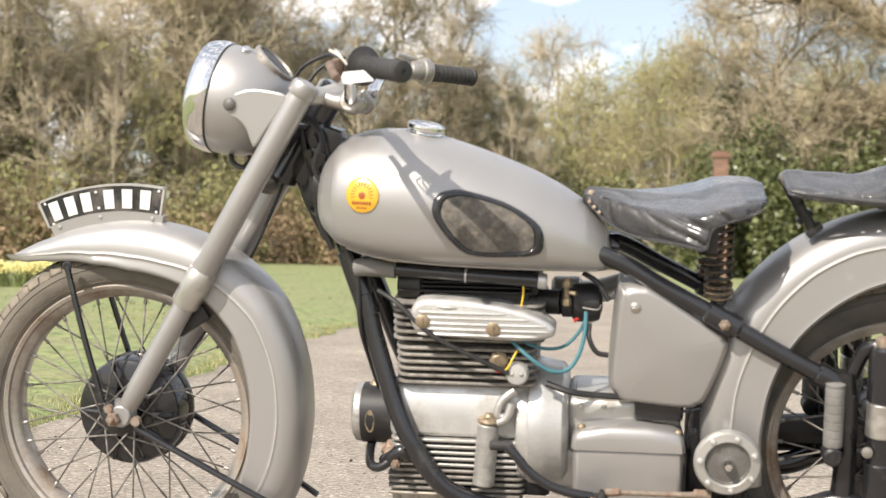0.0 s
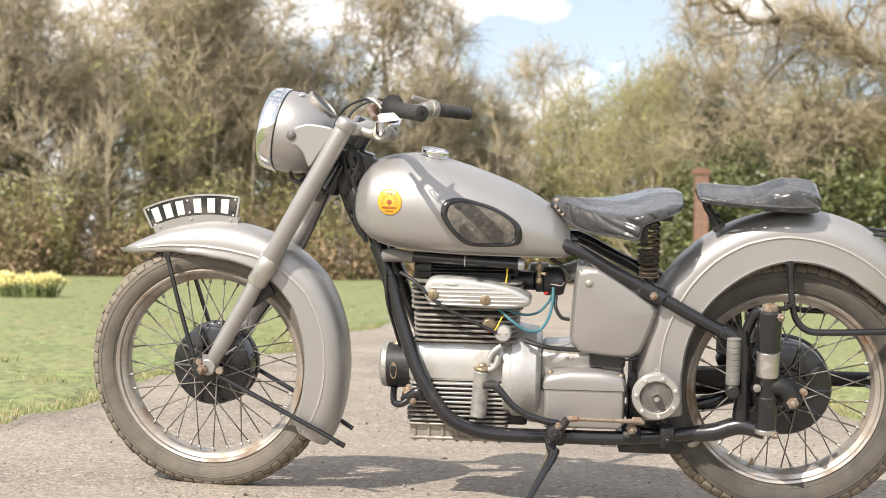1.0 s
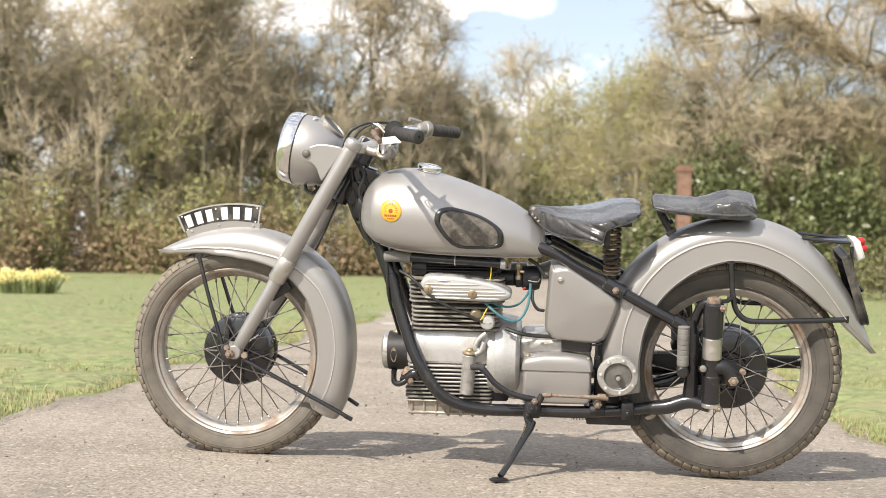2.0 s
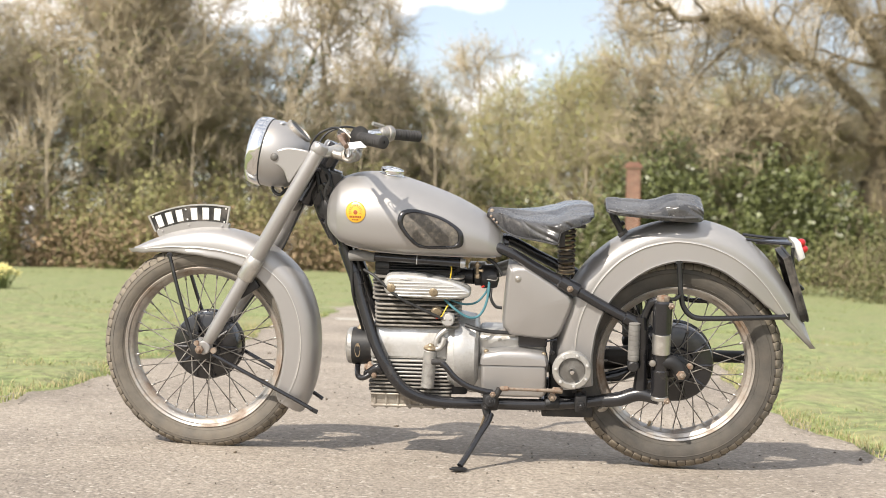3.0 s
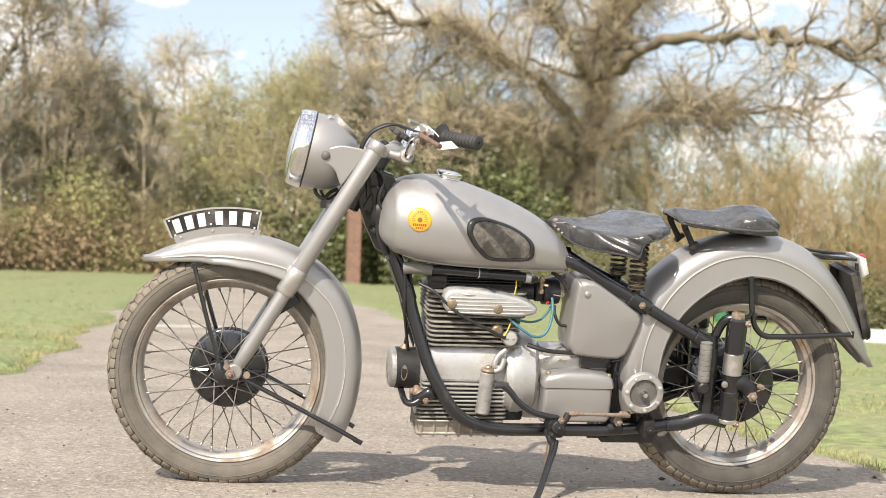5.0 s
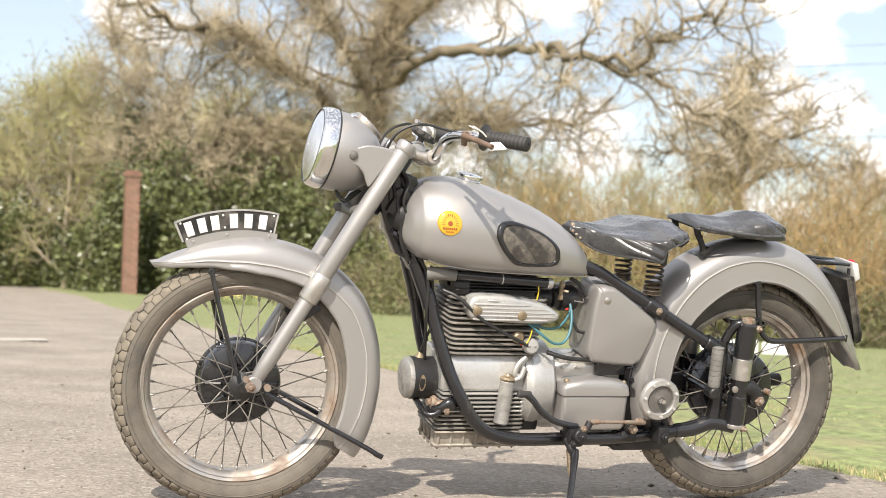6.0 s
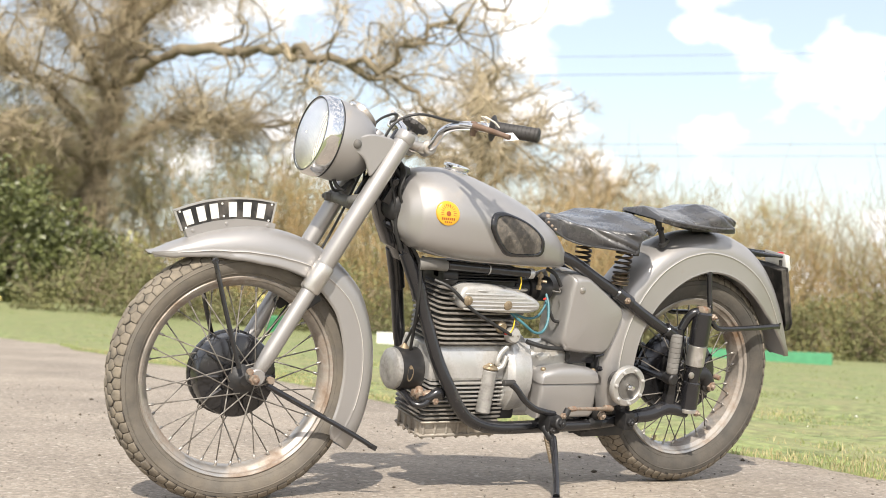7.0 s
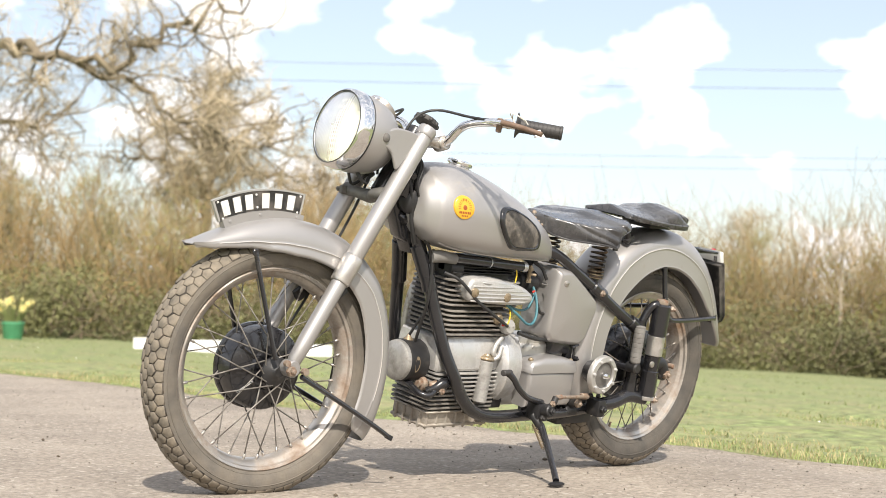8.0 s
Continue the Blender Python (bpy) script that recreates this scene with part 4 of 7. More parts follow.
scrub = [(p.x + 4.5 + 0.8 * math.sin(i * 3.1), p.y + 2.5, 2.3, 2.5 + 0.9 * math.sin(i * 2.1)) for i, p in enumerate(hp)]
willow_stem = mat("ochre_willow_stems", (0.29, 0.235, 0.12), 0.9, 0.0, 0.3, 0.3, spread=0.3)
thicket("willow_scrub", scrub[::2], 60000, 3000, 0.034, mat("opening_willow_leaves", (0.25, 0.26, 0.082), 0.9, 0.0, 0.35, 0.35, spread=0.3), willow_stem, "yellow-green budding willow scrub beyond the hedge", "scrub", 57, 2.6, tangle=0.28, droop=0.0)
thicket("dogwood_scrub", scrub[1::2], 56000, 3400, 0.034, mat("ochre_buds", (0.33, 0.245, 0.105), 0.9, 0.0, 0.35, 0.35, spread=0.3), mat("orange_stems", (0.36, 0.25, 0.12), 0.9, 0.0, 0.3, 0.3, spread=0.3), "ochre leafless scrub beyond the hedge", "scrub", 58, 2.6, tangle=0.28, droop=0.0)
for x, y, k, turn in ((24.1, 12.5, 0.55, 0.6), (25.0, 17.4, 0.58, 2.9), (25.6, 11.2, 0.5, 4.4), (24.8, 21.6, 0.6, 1.5)):
    put_tree(sapling, x, y, k, turn)

# ---- brick pier ----
pier = new("brick_pier")
pier.location = (3.70, 33.6, ground_z(3.70, 33.6))
pier.scale = (1.14, 1.14, 1.14)
tagged(pier, "tall red brick gate pier with a stone cap", "gate pier")
b = bmesh.new()
rbox(b, (0, 0, 1.36), (0.31, 0.31, 2.78), 0.003, 1)
part("core", b, mortar, pier)
bme = bmesh.new()
rbox(bme, (0, 0, 0), (0.215, 0.1025, 0.065), 0.004, 1)
brick_me = bpy.data.meshes.new("brick")
bme.to_mesh(brick_me)
bme.free()
brick_me.materials.append(brick_m)
for c_ in range(36):
    for s in range(4):
        bk = new("brick", brick_me)
        bk.parent = pier
        bk.matrix_basis = Matrix.Rotation(math.pi / 2 * s, 4, "Z") @ Matrix.Translation(((0.055 if c_ % 2 else -0.055), -0.112, 0.04 + c_ * 0.0755))
b = bmesh.new()
rbox(b, (0, 0, 2.79), (0.40, 0.40, 0.09), 0.015)
rbox(b, (0, 0, 2.86), (0.32, 0.32, 0.07), 0.03)
part("cap_stone", b, brick_m, pier)

# ---- daffodils, planter, white edging, overhead lines ----
def daffodils(name, x, y, n, r, h, label, parent=None, seed=1):
    g = np.random.default_rng(seed)
    root = new(name)
    root.location = (x, y, float(ground_z(x, y)))
    if label:
        tagged(root, label, "daffodils", group="daffodil clumps")
    w = Wood()
    a, d = g.uniform(0, 6.28, n * 3), r * np.sqrt(g.random(n * 3))
    for i in range(n * 3):
        p = (d[i] * math.cos(a[i]) * 0.8, d[i] * math.sin(a[i]) * 0.5, 0)
        pts = grow(g, p, (math.cos(a[i]) * 0.35, math.sin(a[i]) * 0.3, 1), h * g.uniform(0.6, 1.0), 4, 0.08, -0.04)
        w.limb(pts, np.linspace(0.009, 0.004, 5), 3)
        if i < n:
            f = new("flower", flower_me)
            f.parent = root
            f.matrix_basis = aim(pts[-1], (math.cos(a[i]) * 0.4, -1.0, 0.1))
    st_ = w.done("leaves", grass_blade)
    st_.parent = root
    return root


def flower_mesh():
    """Six petals round a flared trumpet."""
    b = bmesh.new()
    for q in range(6):
        t = q * math.pi / 3
        e = [Vector((math.cos(t + o), math.sin(t + o), 0)) for o in (0, 0.25, 0.5)]
        b.faces.new([b.verts.new(v) for v in (Vector(), e[0] * 0.035 - Vector((0, 0, 0.004)), e[1] * 0.07, e[2] * 0.035 - Vector((0, 0, 0.004)))])
    lathe(b, [(0.012, 0), (0.013, 0.015), (0.018, 0.028)], Matrix(), 6, cap=False)
    me = bpy.data.meshes.new("flower")
    b.to_mesh(me)
    b.free()
    me.materials.append(daff_y)
    return me


flower_me = flower_mesh()
daffodils("daffodil_clump", -5.9, 12.6, 70, 0.46, 0.32, "clump of pale yellow daffodils in the grass", seed=2)
daffodils("daffodil_clump", 5.2, 26.5, 26, 0.7, 0.34, "scattered yellow daffodils in the far grass", seed=3)
planter = new("planter")
planter.location = (8.85, 19.3, float(ground_z(8.85, 19.3)) - 0.02)
tagged(planter, "green plastic planter with yellow daffodils", "planter")
b = bmesh.new()
lathe(b, [(0.14, 0), (0.15, 0.01), (0.185, 0.30), (0.195, 0.31), (0.195, 0.345), (0.175, 0.345), (0.165, 0.30)], Matrix(), 24)
part("pot", b, green_p, planter)
fl = daffodils("bouquet", 0, 0, 26, 0.14, 0.50, "", seed=5)
fl.parent = planter
fl.location = (0, 0, 0.26)

# low painted boards edging the grass
def edging(name, a, b_, material, label):
    a, b_ = Vector(a), Vector(b_)
    d = b_ - a
    b = bmesh.new()
    rbox(b, (0, 0, 0.095), (d.length, 0.05, 0.20), 0.006, 1)
    ob = part(name, b, material, None)
    ob.matrix_basis = Matrix.Translation(((a.x + b_.x) / 2, (a.y + b_.y) / 2, float(ground_z((a.x + b_.x) / 2, (a.y + b_.y) / 2)))) @ Matrix.Rotation(math.atan2(d.y, d.x), 4, "Z")
    return tagged(ob, label, "edging board", group="edging boards on the grass")


for q in range(4):
    p0, p1 = Vector((8.16, 14.26, 0)), Vector((10.44, 12.57, 0))
    edging("edging_board", p0.lerp(p1, q / 4 + 0.01), p0.lerp(p1, (q + 1) / 4 - 0.01), white_p, "low white painted board along the grass")
edging("edging_board", (14.75, 14.95, 0), (16.0, 12.9, 0), green_p, "low green painted board along the grass")
edging("edging_board", (15.08, 14.28, 0), (15.32, 13.9, 0), white_p, "short white board against a green one").location.z += 0.02

# overhead lines beyond the wood
for z, off in ((12.7, 0.0), (11.9, 0.6), (8.2, 0.0), (7.7, 0.6)):
    b = bmesh.new()
    c0 = Vector((46.0 + off, 48.0 + off, z))
    way = Vector((0.72, -0.69, 0))
    tube(b, [c0 + way * t + Vector((0, 0, (t / 90) ** 2 * 1.5)) for t in np.linspace(-45, 90, 14)], 0.014, 6, 1)
    tagged(part("overhead_cable", b, mat("weathered_line", (0.22, 0.23, 0.25), 0.6, 0.3, 0.1, 3), None), "grey overhead cable strung beyond the field", "cable", group="overhead cables")

# ---- the motorcycle: x runs to its tail, y to its right side, z up; the whole machine leans on its side stand ----
bike = new("motorcycle")
bike.matrix_basis = pose(0, 0.015, 0.003, 12.2)
tagged(bike, "vintage silver-grey motorcycle leaning on its side stand on the road", "motorcycle")

RAKE = radians(30.3)
AXIS = Vector((math.sin(RAKE), 0, math.cos(RAKE)))
HEAD = Vector((0.0637, 0, 0.32))
FW, RW = Vector((-0.002, 0, 0.314)), Vector((1.4265, 0, 0.2845))
# the front end is turned a little and stands more upright than the engine, the rear wheel likewise
STEER = Matrix.Translation((0, -0.048, -0.007)) @ Matrix.Rotation(radians(-3.8), 4, "X") @ Matrix.Translation(HEAD) @ Matrix.Rotation(radians(-3.8), 4, AXIS) @ Matrix.Translation(-HEAD)
FRONT_SET = Matrix.Translation((0.021, 0, 0)) @ STEER
GUARD_SET = Matrix.Translation(RW + Vector((-0.010, -0.022, -0.004))) @ Matrix.Rotation(radians(-3.2), 4, "X") @ Matrix.Translation(-RW)
REAR_SET = Matrix.Translation(RW + Vector((-0.014, -0.022, 0.008))) @ Matrix.Rotation(radians(-3.2), 4, "X") @ Matrix.Translation(-RW)


def both(fn):
    """Runs fn for the left (-1) and the right (1) side."""
    for s in (-1, 1):
        fn(s)


def wheel(name, c, rim_r, tyre_r, half, m, drum_r, drum_y, label, wall):
    """A laced wheel: hub, drum, rim, tyre with tread blocks, forty spokes."""
    Y = aim(c, (0, 1, 0))
    b = bmesh.new()
    lathe(b, [(0.012, -0.075), (0.016, -0.07), (0.024, -0.064), (0.036, -0.058), (0.036, -0.053), (0.026, -0.048), (0.020, -0.035), (0.022, 0.03), (0.04, 0.035), (0.04, 0.05), (0.012, 0.06)], Y, 28)
    hub = part(name, b, satin, bike, label, m=m)
    b = bmesh.new()
    y0, y1 = drum_y
    lathe(b, [(0.02, y0), (drum_r * 0.45, y0 + 0.002), (drum_r * 0.5, y0 + 0.010), (drum_r * 0.84, y0 + 0.014), (drum_r * 0.97, y0 + 0.02), (drum_r, y0 + 0.026), (drum_r, y1 - 0.014),
              (drum_r * 1.05, y1 - 0.012), (drum_r * 1.05, y1 - 0.004), (drum_r * 0.9, y1), (0.02, y1)], Y, 40)
    for i in range(10):
        a = 2 * math.pi * i / 10
        d = Vector((math.cos(a), 0, math.sin(a)))
        rod(b, c + d * drum_r * 0.5 + Vector((0, y0 + 0.008, 0)), c + d * drum_r * 0.95 + Vector((0, y0 + 0.016, 0)), 0.005, 0.004, 6)
        nut(b, c + d * drum_r * 0.9 + Vector((0, y0 + 0.015, 0)), (0, -1, 0), 0.005, 0.004)
    part("brake_drum", b, black, hub, "ribbed black brake drum", m=m)
    b = bmesh.new()
    w = half * 0.72
    lathe(b, [(rim_r, -w), (rim_r - 0.003, -w - 0.003), (rim_r - 0.009, -w), (rim_r - 0.011, -w + 0.006), (rim_r - 0.021, -w + 0.012), (rim_r - 0.026, -0.008), (rim_r - 0.026, 0.008),
              (rim_r - 0.021, w - 0.012), (rim_r - 0.011, w - 0.006), (rim_r - 0.009, w), (rim_r - 0.003, w + 0.003), (rim_r, w), (rim_r - 0.006, w - 0.004), (rim_r - 0.014, 0.01), (rim_r - 0.014, -0.01), (rim_r - 0.006, -w + 0.004), (rim_r, -w)], Y, 88, cap=False)
    part("rim", b, rimsteel, hub, "dusty chromed wheel rim with rust", m=m)
    b = bmesh.new()
    h = tyre_r - rim_r
    prof = [(rim_r - 0.006, -w + 0.004), (rim_r + 0.002, -w - 0.001), (rim_r + h * 0.2, -half * 0.93), (rim_r + h * 0.42, -half), (rim_r + h * 0.62, -half * 0.98), (rim_r + h * 0.74, -half * 0.86), (rim_r + h * 0.80, -half * 0.60), (rim_r + h * 0.845, -half * 0.3), (rim_r + h * 0.855, 0)]
    prof = prof + [(r, -y) for r, y in prof[-2::-1]]
    lathe(b, prof, Y, 96, cap=False)
    for r, yy in ((rim_r + h * 0.1, -half * 0.82), (rim_r + h * 0.5, -half * 1.0)):
        lathe(b, [(r - 0.0015, yy + 0.0004), (r, yy - 0.0012), (r + 0.0015, yy + 0.0004)], Y, 96, cap=False)
    part("tyre", b, wall, hub, "dusty black rubber tyre", m=m)
    # band under the blocks, coloured dark to paint the grooves' shade
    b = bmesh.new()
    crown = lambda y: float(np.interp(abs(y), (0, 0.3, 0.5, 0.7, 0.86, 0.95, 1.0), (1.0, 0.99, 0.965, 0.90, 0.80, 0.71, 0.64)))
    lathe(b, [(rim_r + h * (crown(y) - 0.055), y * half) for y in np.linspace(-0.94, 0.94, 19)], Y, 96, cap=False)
    part("tread_base", b, groove_shade_m, hub, "rubber between the tread blocks, groove shade put into its colour", m=m)
    # tread: a honeycomb of worn blocks with narrow grooves, and slit shoulders
    V, F, MI = [], [], []
    n = 70
    hexa = ((-1, 0), (-0.5, -1), (0.5, -1), (1, 0), (0.5, 1), (-0.5, 1))
    rows_ = [(yc, [(yc + 0.30 * u, v) for u, v in hexa], k % 2) for k, yc in enumerate((-0.45, 0.0, 0.45))]
    for side in (-1, 1):
        rows_.append((side * 0.82, [(side * u, v) for u, v in ((0.62, 0), (0.77, -1), (0.88, -1), (0.985, -1), (0.985, 0), (0.985, 1), (0.88, 1), (0.77, 1))], 1))
    for yc, poly, odd in rows_:
        for i in range(n):
            a0 = (i + 0.5 * odd) / n * 2 * math.pi
            k, q = len(V), len(poly)
            wear = 0.0012 * math.sin(i * 2.7 + yc * 9)
            for deep, g in ((0.007, 0.97), (0.0012, 0.93), (0.0, 0.80)):
                for y, v in poly:
                    yy = yc + (y - yc) * g
                    a = a0 + v * g * math.pi / n
                    rr = rim_r + h * crown(yy) - deep + wear * (deep < 0.005)
                    V.append(m @ (c + Vector((rr * math.cos(a), yy * half, rr * math.sin(a)))))
            F += [[k + 2 * q + e for e in (0, 2 * z + 1, 2 * z + 2, 2 * z + 3)] for z in range(q // 2 - 1)]
            for lv in (0, 1):
                F += [[k + lv * q + e, k + lv * q + (e + 1) % q, k + (lv + 1) * q + (e + 1) % q, k + (lv + 1) * q + e] for e in range(q)]
            # block sides carry the painted groove shade, tops the dusty tread
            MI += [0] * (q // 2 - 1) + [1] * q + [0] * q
    t = raw_mesh("tread", [tuple(v) for v in V], F, [tread_m, groove_shade_m])
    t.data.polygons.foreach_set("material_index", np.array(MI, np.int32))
    t.parent = hub
    t["label"] = "worn tread blocks caked with pale dust"
    # spokes: four patterns, each shared by ten
    meshes = []
    for side in (-1, 1):
        for lean in (-1, 1):
            b = bmesh.new()
            fy = -0.056 if side < 0 else 0.046
            th = lean * (1.12 if side < 0 else 0.9)
            rh = 0.033 if side < 0 else 0.06
            a = Vector((rh * math.sin(th), fy + lean * 0.003, rh * math.cos(th)))
            e = Vector((0, side * 0.008, rim_r - 0.02))
            rod(b, a, e, 0.0017, seg=6)
            q = (e - a).normalized()
            rod(b, e - q * 0.017, e + q * 0.002, 0.0034, seg=6, mi=1)
            me = bpy.data.meshes.new("spoke")
            b.to_mesh(me)
            b.free()
            me.shade_smooth()
            me.materials.append(spokesteel)
            me.materials.append(steel)
            meshes.append(me)
    for i in range(40):
        sp = new("spoke", meshes[i % 4])
        sp.parent = hub
        sp.matrix_basis = m @ Matrix.Translation(c) @ Matrix.Rotation(2 * math.pi * i / 40, 4, "Y")
    return hub


wheel("front_wheel", FW, 0.2435, 0.3105, 0.045, FRONT_SET, 0.1, (-0.035, 0.055), "spoked front wheel with a dusty tyre, turned slightly", rubber)
rw = wheel("rear_wheel", RW, 0.2315, 0.315, 0.053, REAR_SET, 0.112, (-0.05, 0.06), "spoked rear wheel with a darker dusty tyre", rubber_dark)
b = bmesh.new()
d = Vector((-0.34, 0, -0.94)).normalized()
rod(b, RW + d * 0.23 + Vector((0, -0.006, 0)), RW + d * 0.19 + Vector((0, -0.006, 0)), 0.004, seg=8)
part("tyre_valve", b, brass, rw, m=REAR_SET)


def mudguard(name, c, phis, out_r, seam_r, lip_r, half, m, label):
    """A deep valanced mudguard: a rounded crown, a seam and flat sides down to a rolled lip."""
    b = bmesh.new()
    rings, line = [], []
    N = 84
    for i in range(N + 1):
        ph = phis[0] + (phis[-1] - phis[0]) * i / N
        o, s, l = (np.interp(ph, phis, q) for q in (out_r, seam_r, lip_r))
        hw = half * min(1.0, 0.3 + 0.7 * max(0.0, (o - l) / (max(out_r) - min(lip_r)) * 1.35) ** 0.6)
        d = Vector((math.sin(radians(ph)), 0, math.cos(radians(ph))))
        line.append((ph, s + 0.0002, hw * 1.018))
        sec = []
        for y, r in ((1.020, l - 0.001), (1.048, l + 0.002), (1.040, l + 0.005), (1.037, l + 0.009), (1.004, s - 0.007), (1.002, s - 0.0028), (1.016, s - 0.0008), (1.014, s + 0.0012), (0.996, s + 0.0028), (0.9955, s + 0.006)):
            sec.append((y, r))
        for k in range(1, 8):
            a = math.pi / 2 * k / 7
            sec.append((0.996 * math.cos(a) ** 0.8 if k < 7 else 0.0, s + 0.0028 + (o - s - 0.0028) * math.sin(a) ** 0.9))
        sec = sec + [(-y, r) for y, r in sec[-2::-1]]
        outer = [c + d * r + Vector((0, y * hw, 0)) for y, r in sec]
        inner = [c + d * (r - 0.0022) + Vector((0, y * (hw - 0.0025), 0)) for y, r in sec[::-1]]
        rings.append(outer + inner)
    ring_faces(b, rings)
    guard = part(name, b, paint, bike, label, 50, m)
    for side in (-1, 1):
        b = bmesh.new()
        tube(b, [c + Vector((math.sin(radians(ph)) * s, side * y, math.cos(radians(ph)) * s)) for ph, s, y in line[4:-9]], 0.0010, 6, 1)
        part("seam_bead", b, seam_m, guard, "thin bright bead along the seam", m=m)
    return guard


mudguard("front_mudguard", FW, (-38.5, -33.5, -24, -9, 5, 17, 30, 53, 67, 82, 96, 112, 119, 122), (0.366, 0.362, 0.356, 0.356, 0.362, 0.366, 0.371, 0.372, 0.361, 0.352, 0.348, 0.350, 0.351, 0.350),
              (0.3655, 0.347, 0.325, 0.305, 0.300, 0.303, 0.314, 0.322, 0.315, 0.306, 0.300, 0.295, 0.29, 0.29), (0.363, 0.338, 0.314, 0.288, 0.278, 0.280, 0.284, 0.278, 0.266, 0.258, 0.254, 0.256, 0.264, 0.28), 0.068, FRONT_SET,
              "deep silver-grey front mudguard with a bright crown")
RC = Vector((1.445, 0, 0.305))
mudguard("rear_mudguard", RC, (-104, -101, -95, -78, -55, -46, -32, -20, -6, 7, 20, 28, 39, 50, 59, 67.5, 74, 79, 82.5), (0.372, 0.373, 0.375, 0.385, 0.400, 0.405, 0.411, 0.414, 0.416, 0.416, 0.409, 0.399, 0.384, 0.371, 0.367, 0.365, 0.367, 0.371, 0.375),
              (0.311, 0.311, 0.312, 0.322, 0.339, 0.348, 0.360, 0.365, 0.363, 0.354, 0.343, 0.336, 0.326, 0.319, 0.319, 0.329, 0.344, 0.362, 0.374), (0.273, 0.270, 0.268, 0.270, 0.284, 0.289, 0.295, 0.302, 0.307, 0.302, 0.294, 0.287, 0.284, 0.287, 0.300, 0.316, 0.335, 0.353, 0.3735), 0.086, GUARD_SET,
              "deep silver-grey rear mudguard ending in a pointed tail")


def arc_band(b, c, r0, r1, p0, p1, y0, y1, n=24, mi=0):
    rings = []
    for i in range(n + 1):
        ph = radians(p0 + (p1 - p0) * i / n)
        d = Vector((math.sin(ph), 0, math.cos(ph)))
        rings.append([c + d * r + Vector((0, y, 0)) for r, y in ((r0, y0), (r1, y0), (r1, y1), (r0, y1))])
    ring_faces(b, rings, mi=mi)
    return b


# front number plate, standing along the crown of the mudguard
b = bmesh.new()
arc_band(b, FW, 0.372, 0.4235, -24.2, 9.4, -0.0035, 0.0035)
np_ = part("number_plate", b, plate_black, bike, "curved black number plate with white characters as bars", m=FRONT_SET)
b = bmesh.new()
arc_band(b, FW, 0.4225, 0.4265, -24.7, 9.9, -0.005, 0.005)
for a0, a1 in ((-24.9, -24.2), (9.4, 10.0)):
    arc_band(b, FW, 0.374, 0.4265, a0, a1, -0.005, 0.005, 1)
part("plate_edging", b, alu, np_, m=FRONT_SET)
b = bmesh.new()
arc_band(b, FW, 0.355, 0.3755, -23.7, 11, -0.011, 0.011)
for a in (-21, -8, 8):
    d = Vector((math.sin(radians(a)), 0, math.cos(radians(a))))
    lathe(b, [(0.0045, 0), (0.004, 0.002), (0.001, 0.003)], aim(FW + d * 0.367 + Vector((0, -0.0105, 0)), (0, -1, 0)), 10)
part("plate_bracket", b, paint, np_, m=FRONT_SET)
for a, wd in ((-20.9, 2.7), (-16.3, 2.8), (-11.7, 2.8), (-5.2, 2.8), (-0.1, 2.8), (5.0, 2.8)):
    for s in (-1, 1):
        b = bmesh.new()
        arc_band(b, FW, 0.381, 0.416, a - wd / 2, a + wd / 2, s * 0.0035, s * 0.0052, 3)
        part("plate_bar", b, white, np_, m=FRONT_SET)
for a, r in ((-8.5, 0.384), (-8.7, 0.414), (-23.1, 0.418), (8.4, 0.418), (8.4, 0.379), (-22.9, 0.377)):
    b = bmesh.new()
    d = Vector((math.sin(radians(a)), 0, math.cos(radians(a))))
    lathe(b, [(0.0028, 0), (0.0024, 0.0012), (0.0008, 0.0018)], aim(FW + d * r + Vector((0, -0.0034, 0)), (0, -1, 0)), 10)
    part("plate_rivet", b, white, np_, m=FRONT_SET)

# fork
def fork(s):
    y = s * 0.085
    top, axl = Vector((0.381, y, 0.917)), Vector((0.039, y, 0.326))
    d = (axl - top).normalized()
    L = (axl - top).length
    M = aim(top, d)
    b = bmesh.new()
    lathe(b, [(0.019, 0.0), (0.0215, 0.018), (0.0222, 0.03), (0.0222, L * 0.575), (0.021, L * 0.58)], M, 28)
    leg = part("fork_leg", b, paint, bike, "silver-grey telescopic fork leg", m=STEER)
    b = bmesh.new()
    lathe(b, [(0.0225, L * 0.545), (0.0252, L * 0.55), (0.0255, L * 0.575), (0.0252, L * 0.645), (0.023, L * 0.652)], M, 28)
    part("fork_collar", b, mat_collar, leg, "dull plated collar round the fork leg", m=STEER)
    b = bmesh.new()
    lathe(b, [(0.0195, L * 0.64), (0.0195, L * 0.9), (0.017, L * 0.97), (0.012, L * 0.985)], M, 24)
    rod(b, axl + Vector((0.0, -0.018, 0)), axl + Vector((0, 0.018, 0)), 0.02, seg=20, edge=0.003)
    part("fork_slider", b, paint, leg, m=STEER)
    b = bmesh.new()
    lathe(b, [(0.0225, 0.016), (0.0245, 0.012), (0.0245, -0.004), (0.022, -0.010), (0.012, -0.0125), (0.003, -0.013)], M, 24)
    part("fork_cap", b, paint, leg, m=STEER)
    b = bmesh.new()
    nut(b, axl + Vector((-0.01, s * 0.018, -0.004)), (0, s, 0), 0.013, 0.012)
    rod(b, axl + Vector((0.032, s * 0.012, -0.006)), axl + Vector((0.032, s * 0.024, -0.006)), 0.009, seg=8)
    rod(b, axl + Vector((-0.02, s * 0.012, 0.014)), axl + Vector((-0.02, s * 0.022, 0.014)), 0.008, seg=8)
    part("axle_nut", b, rusty, leg, "dull nuts at the axle end", m=STEER)


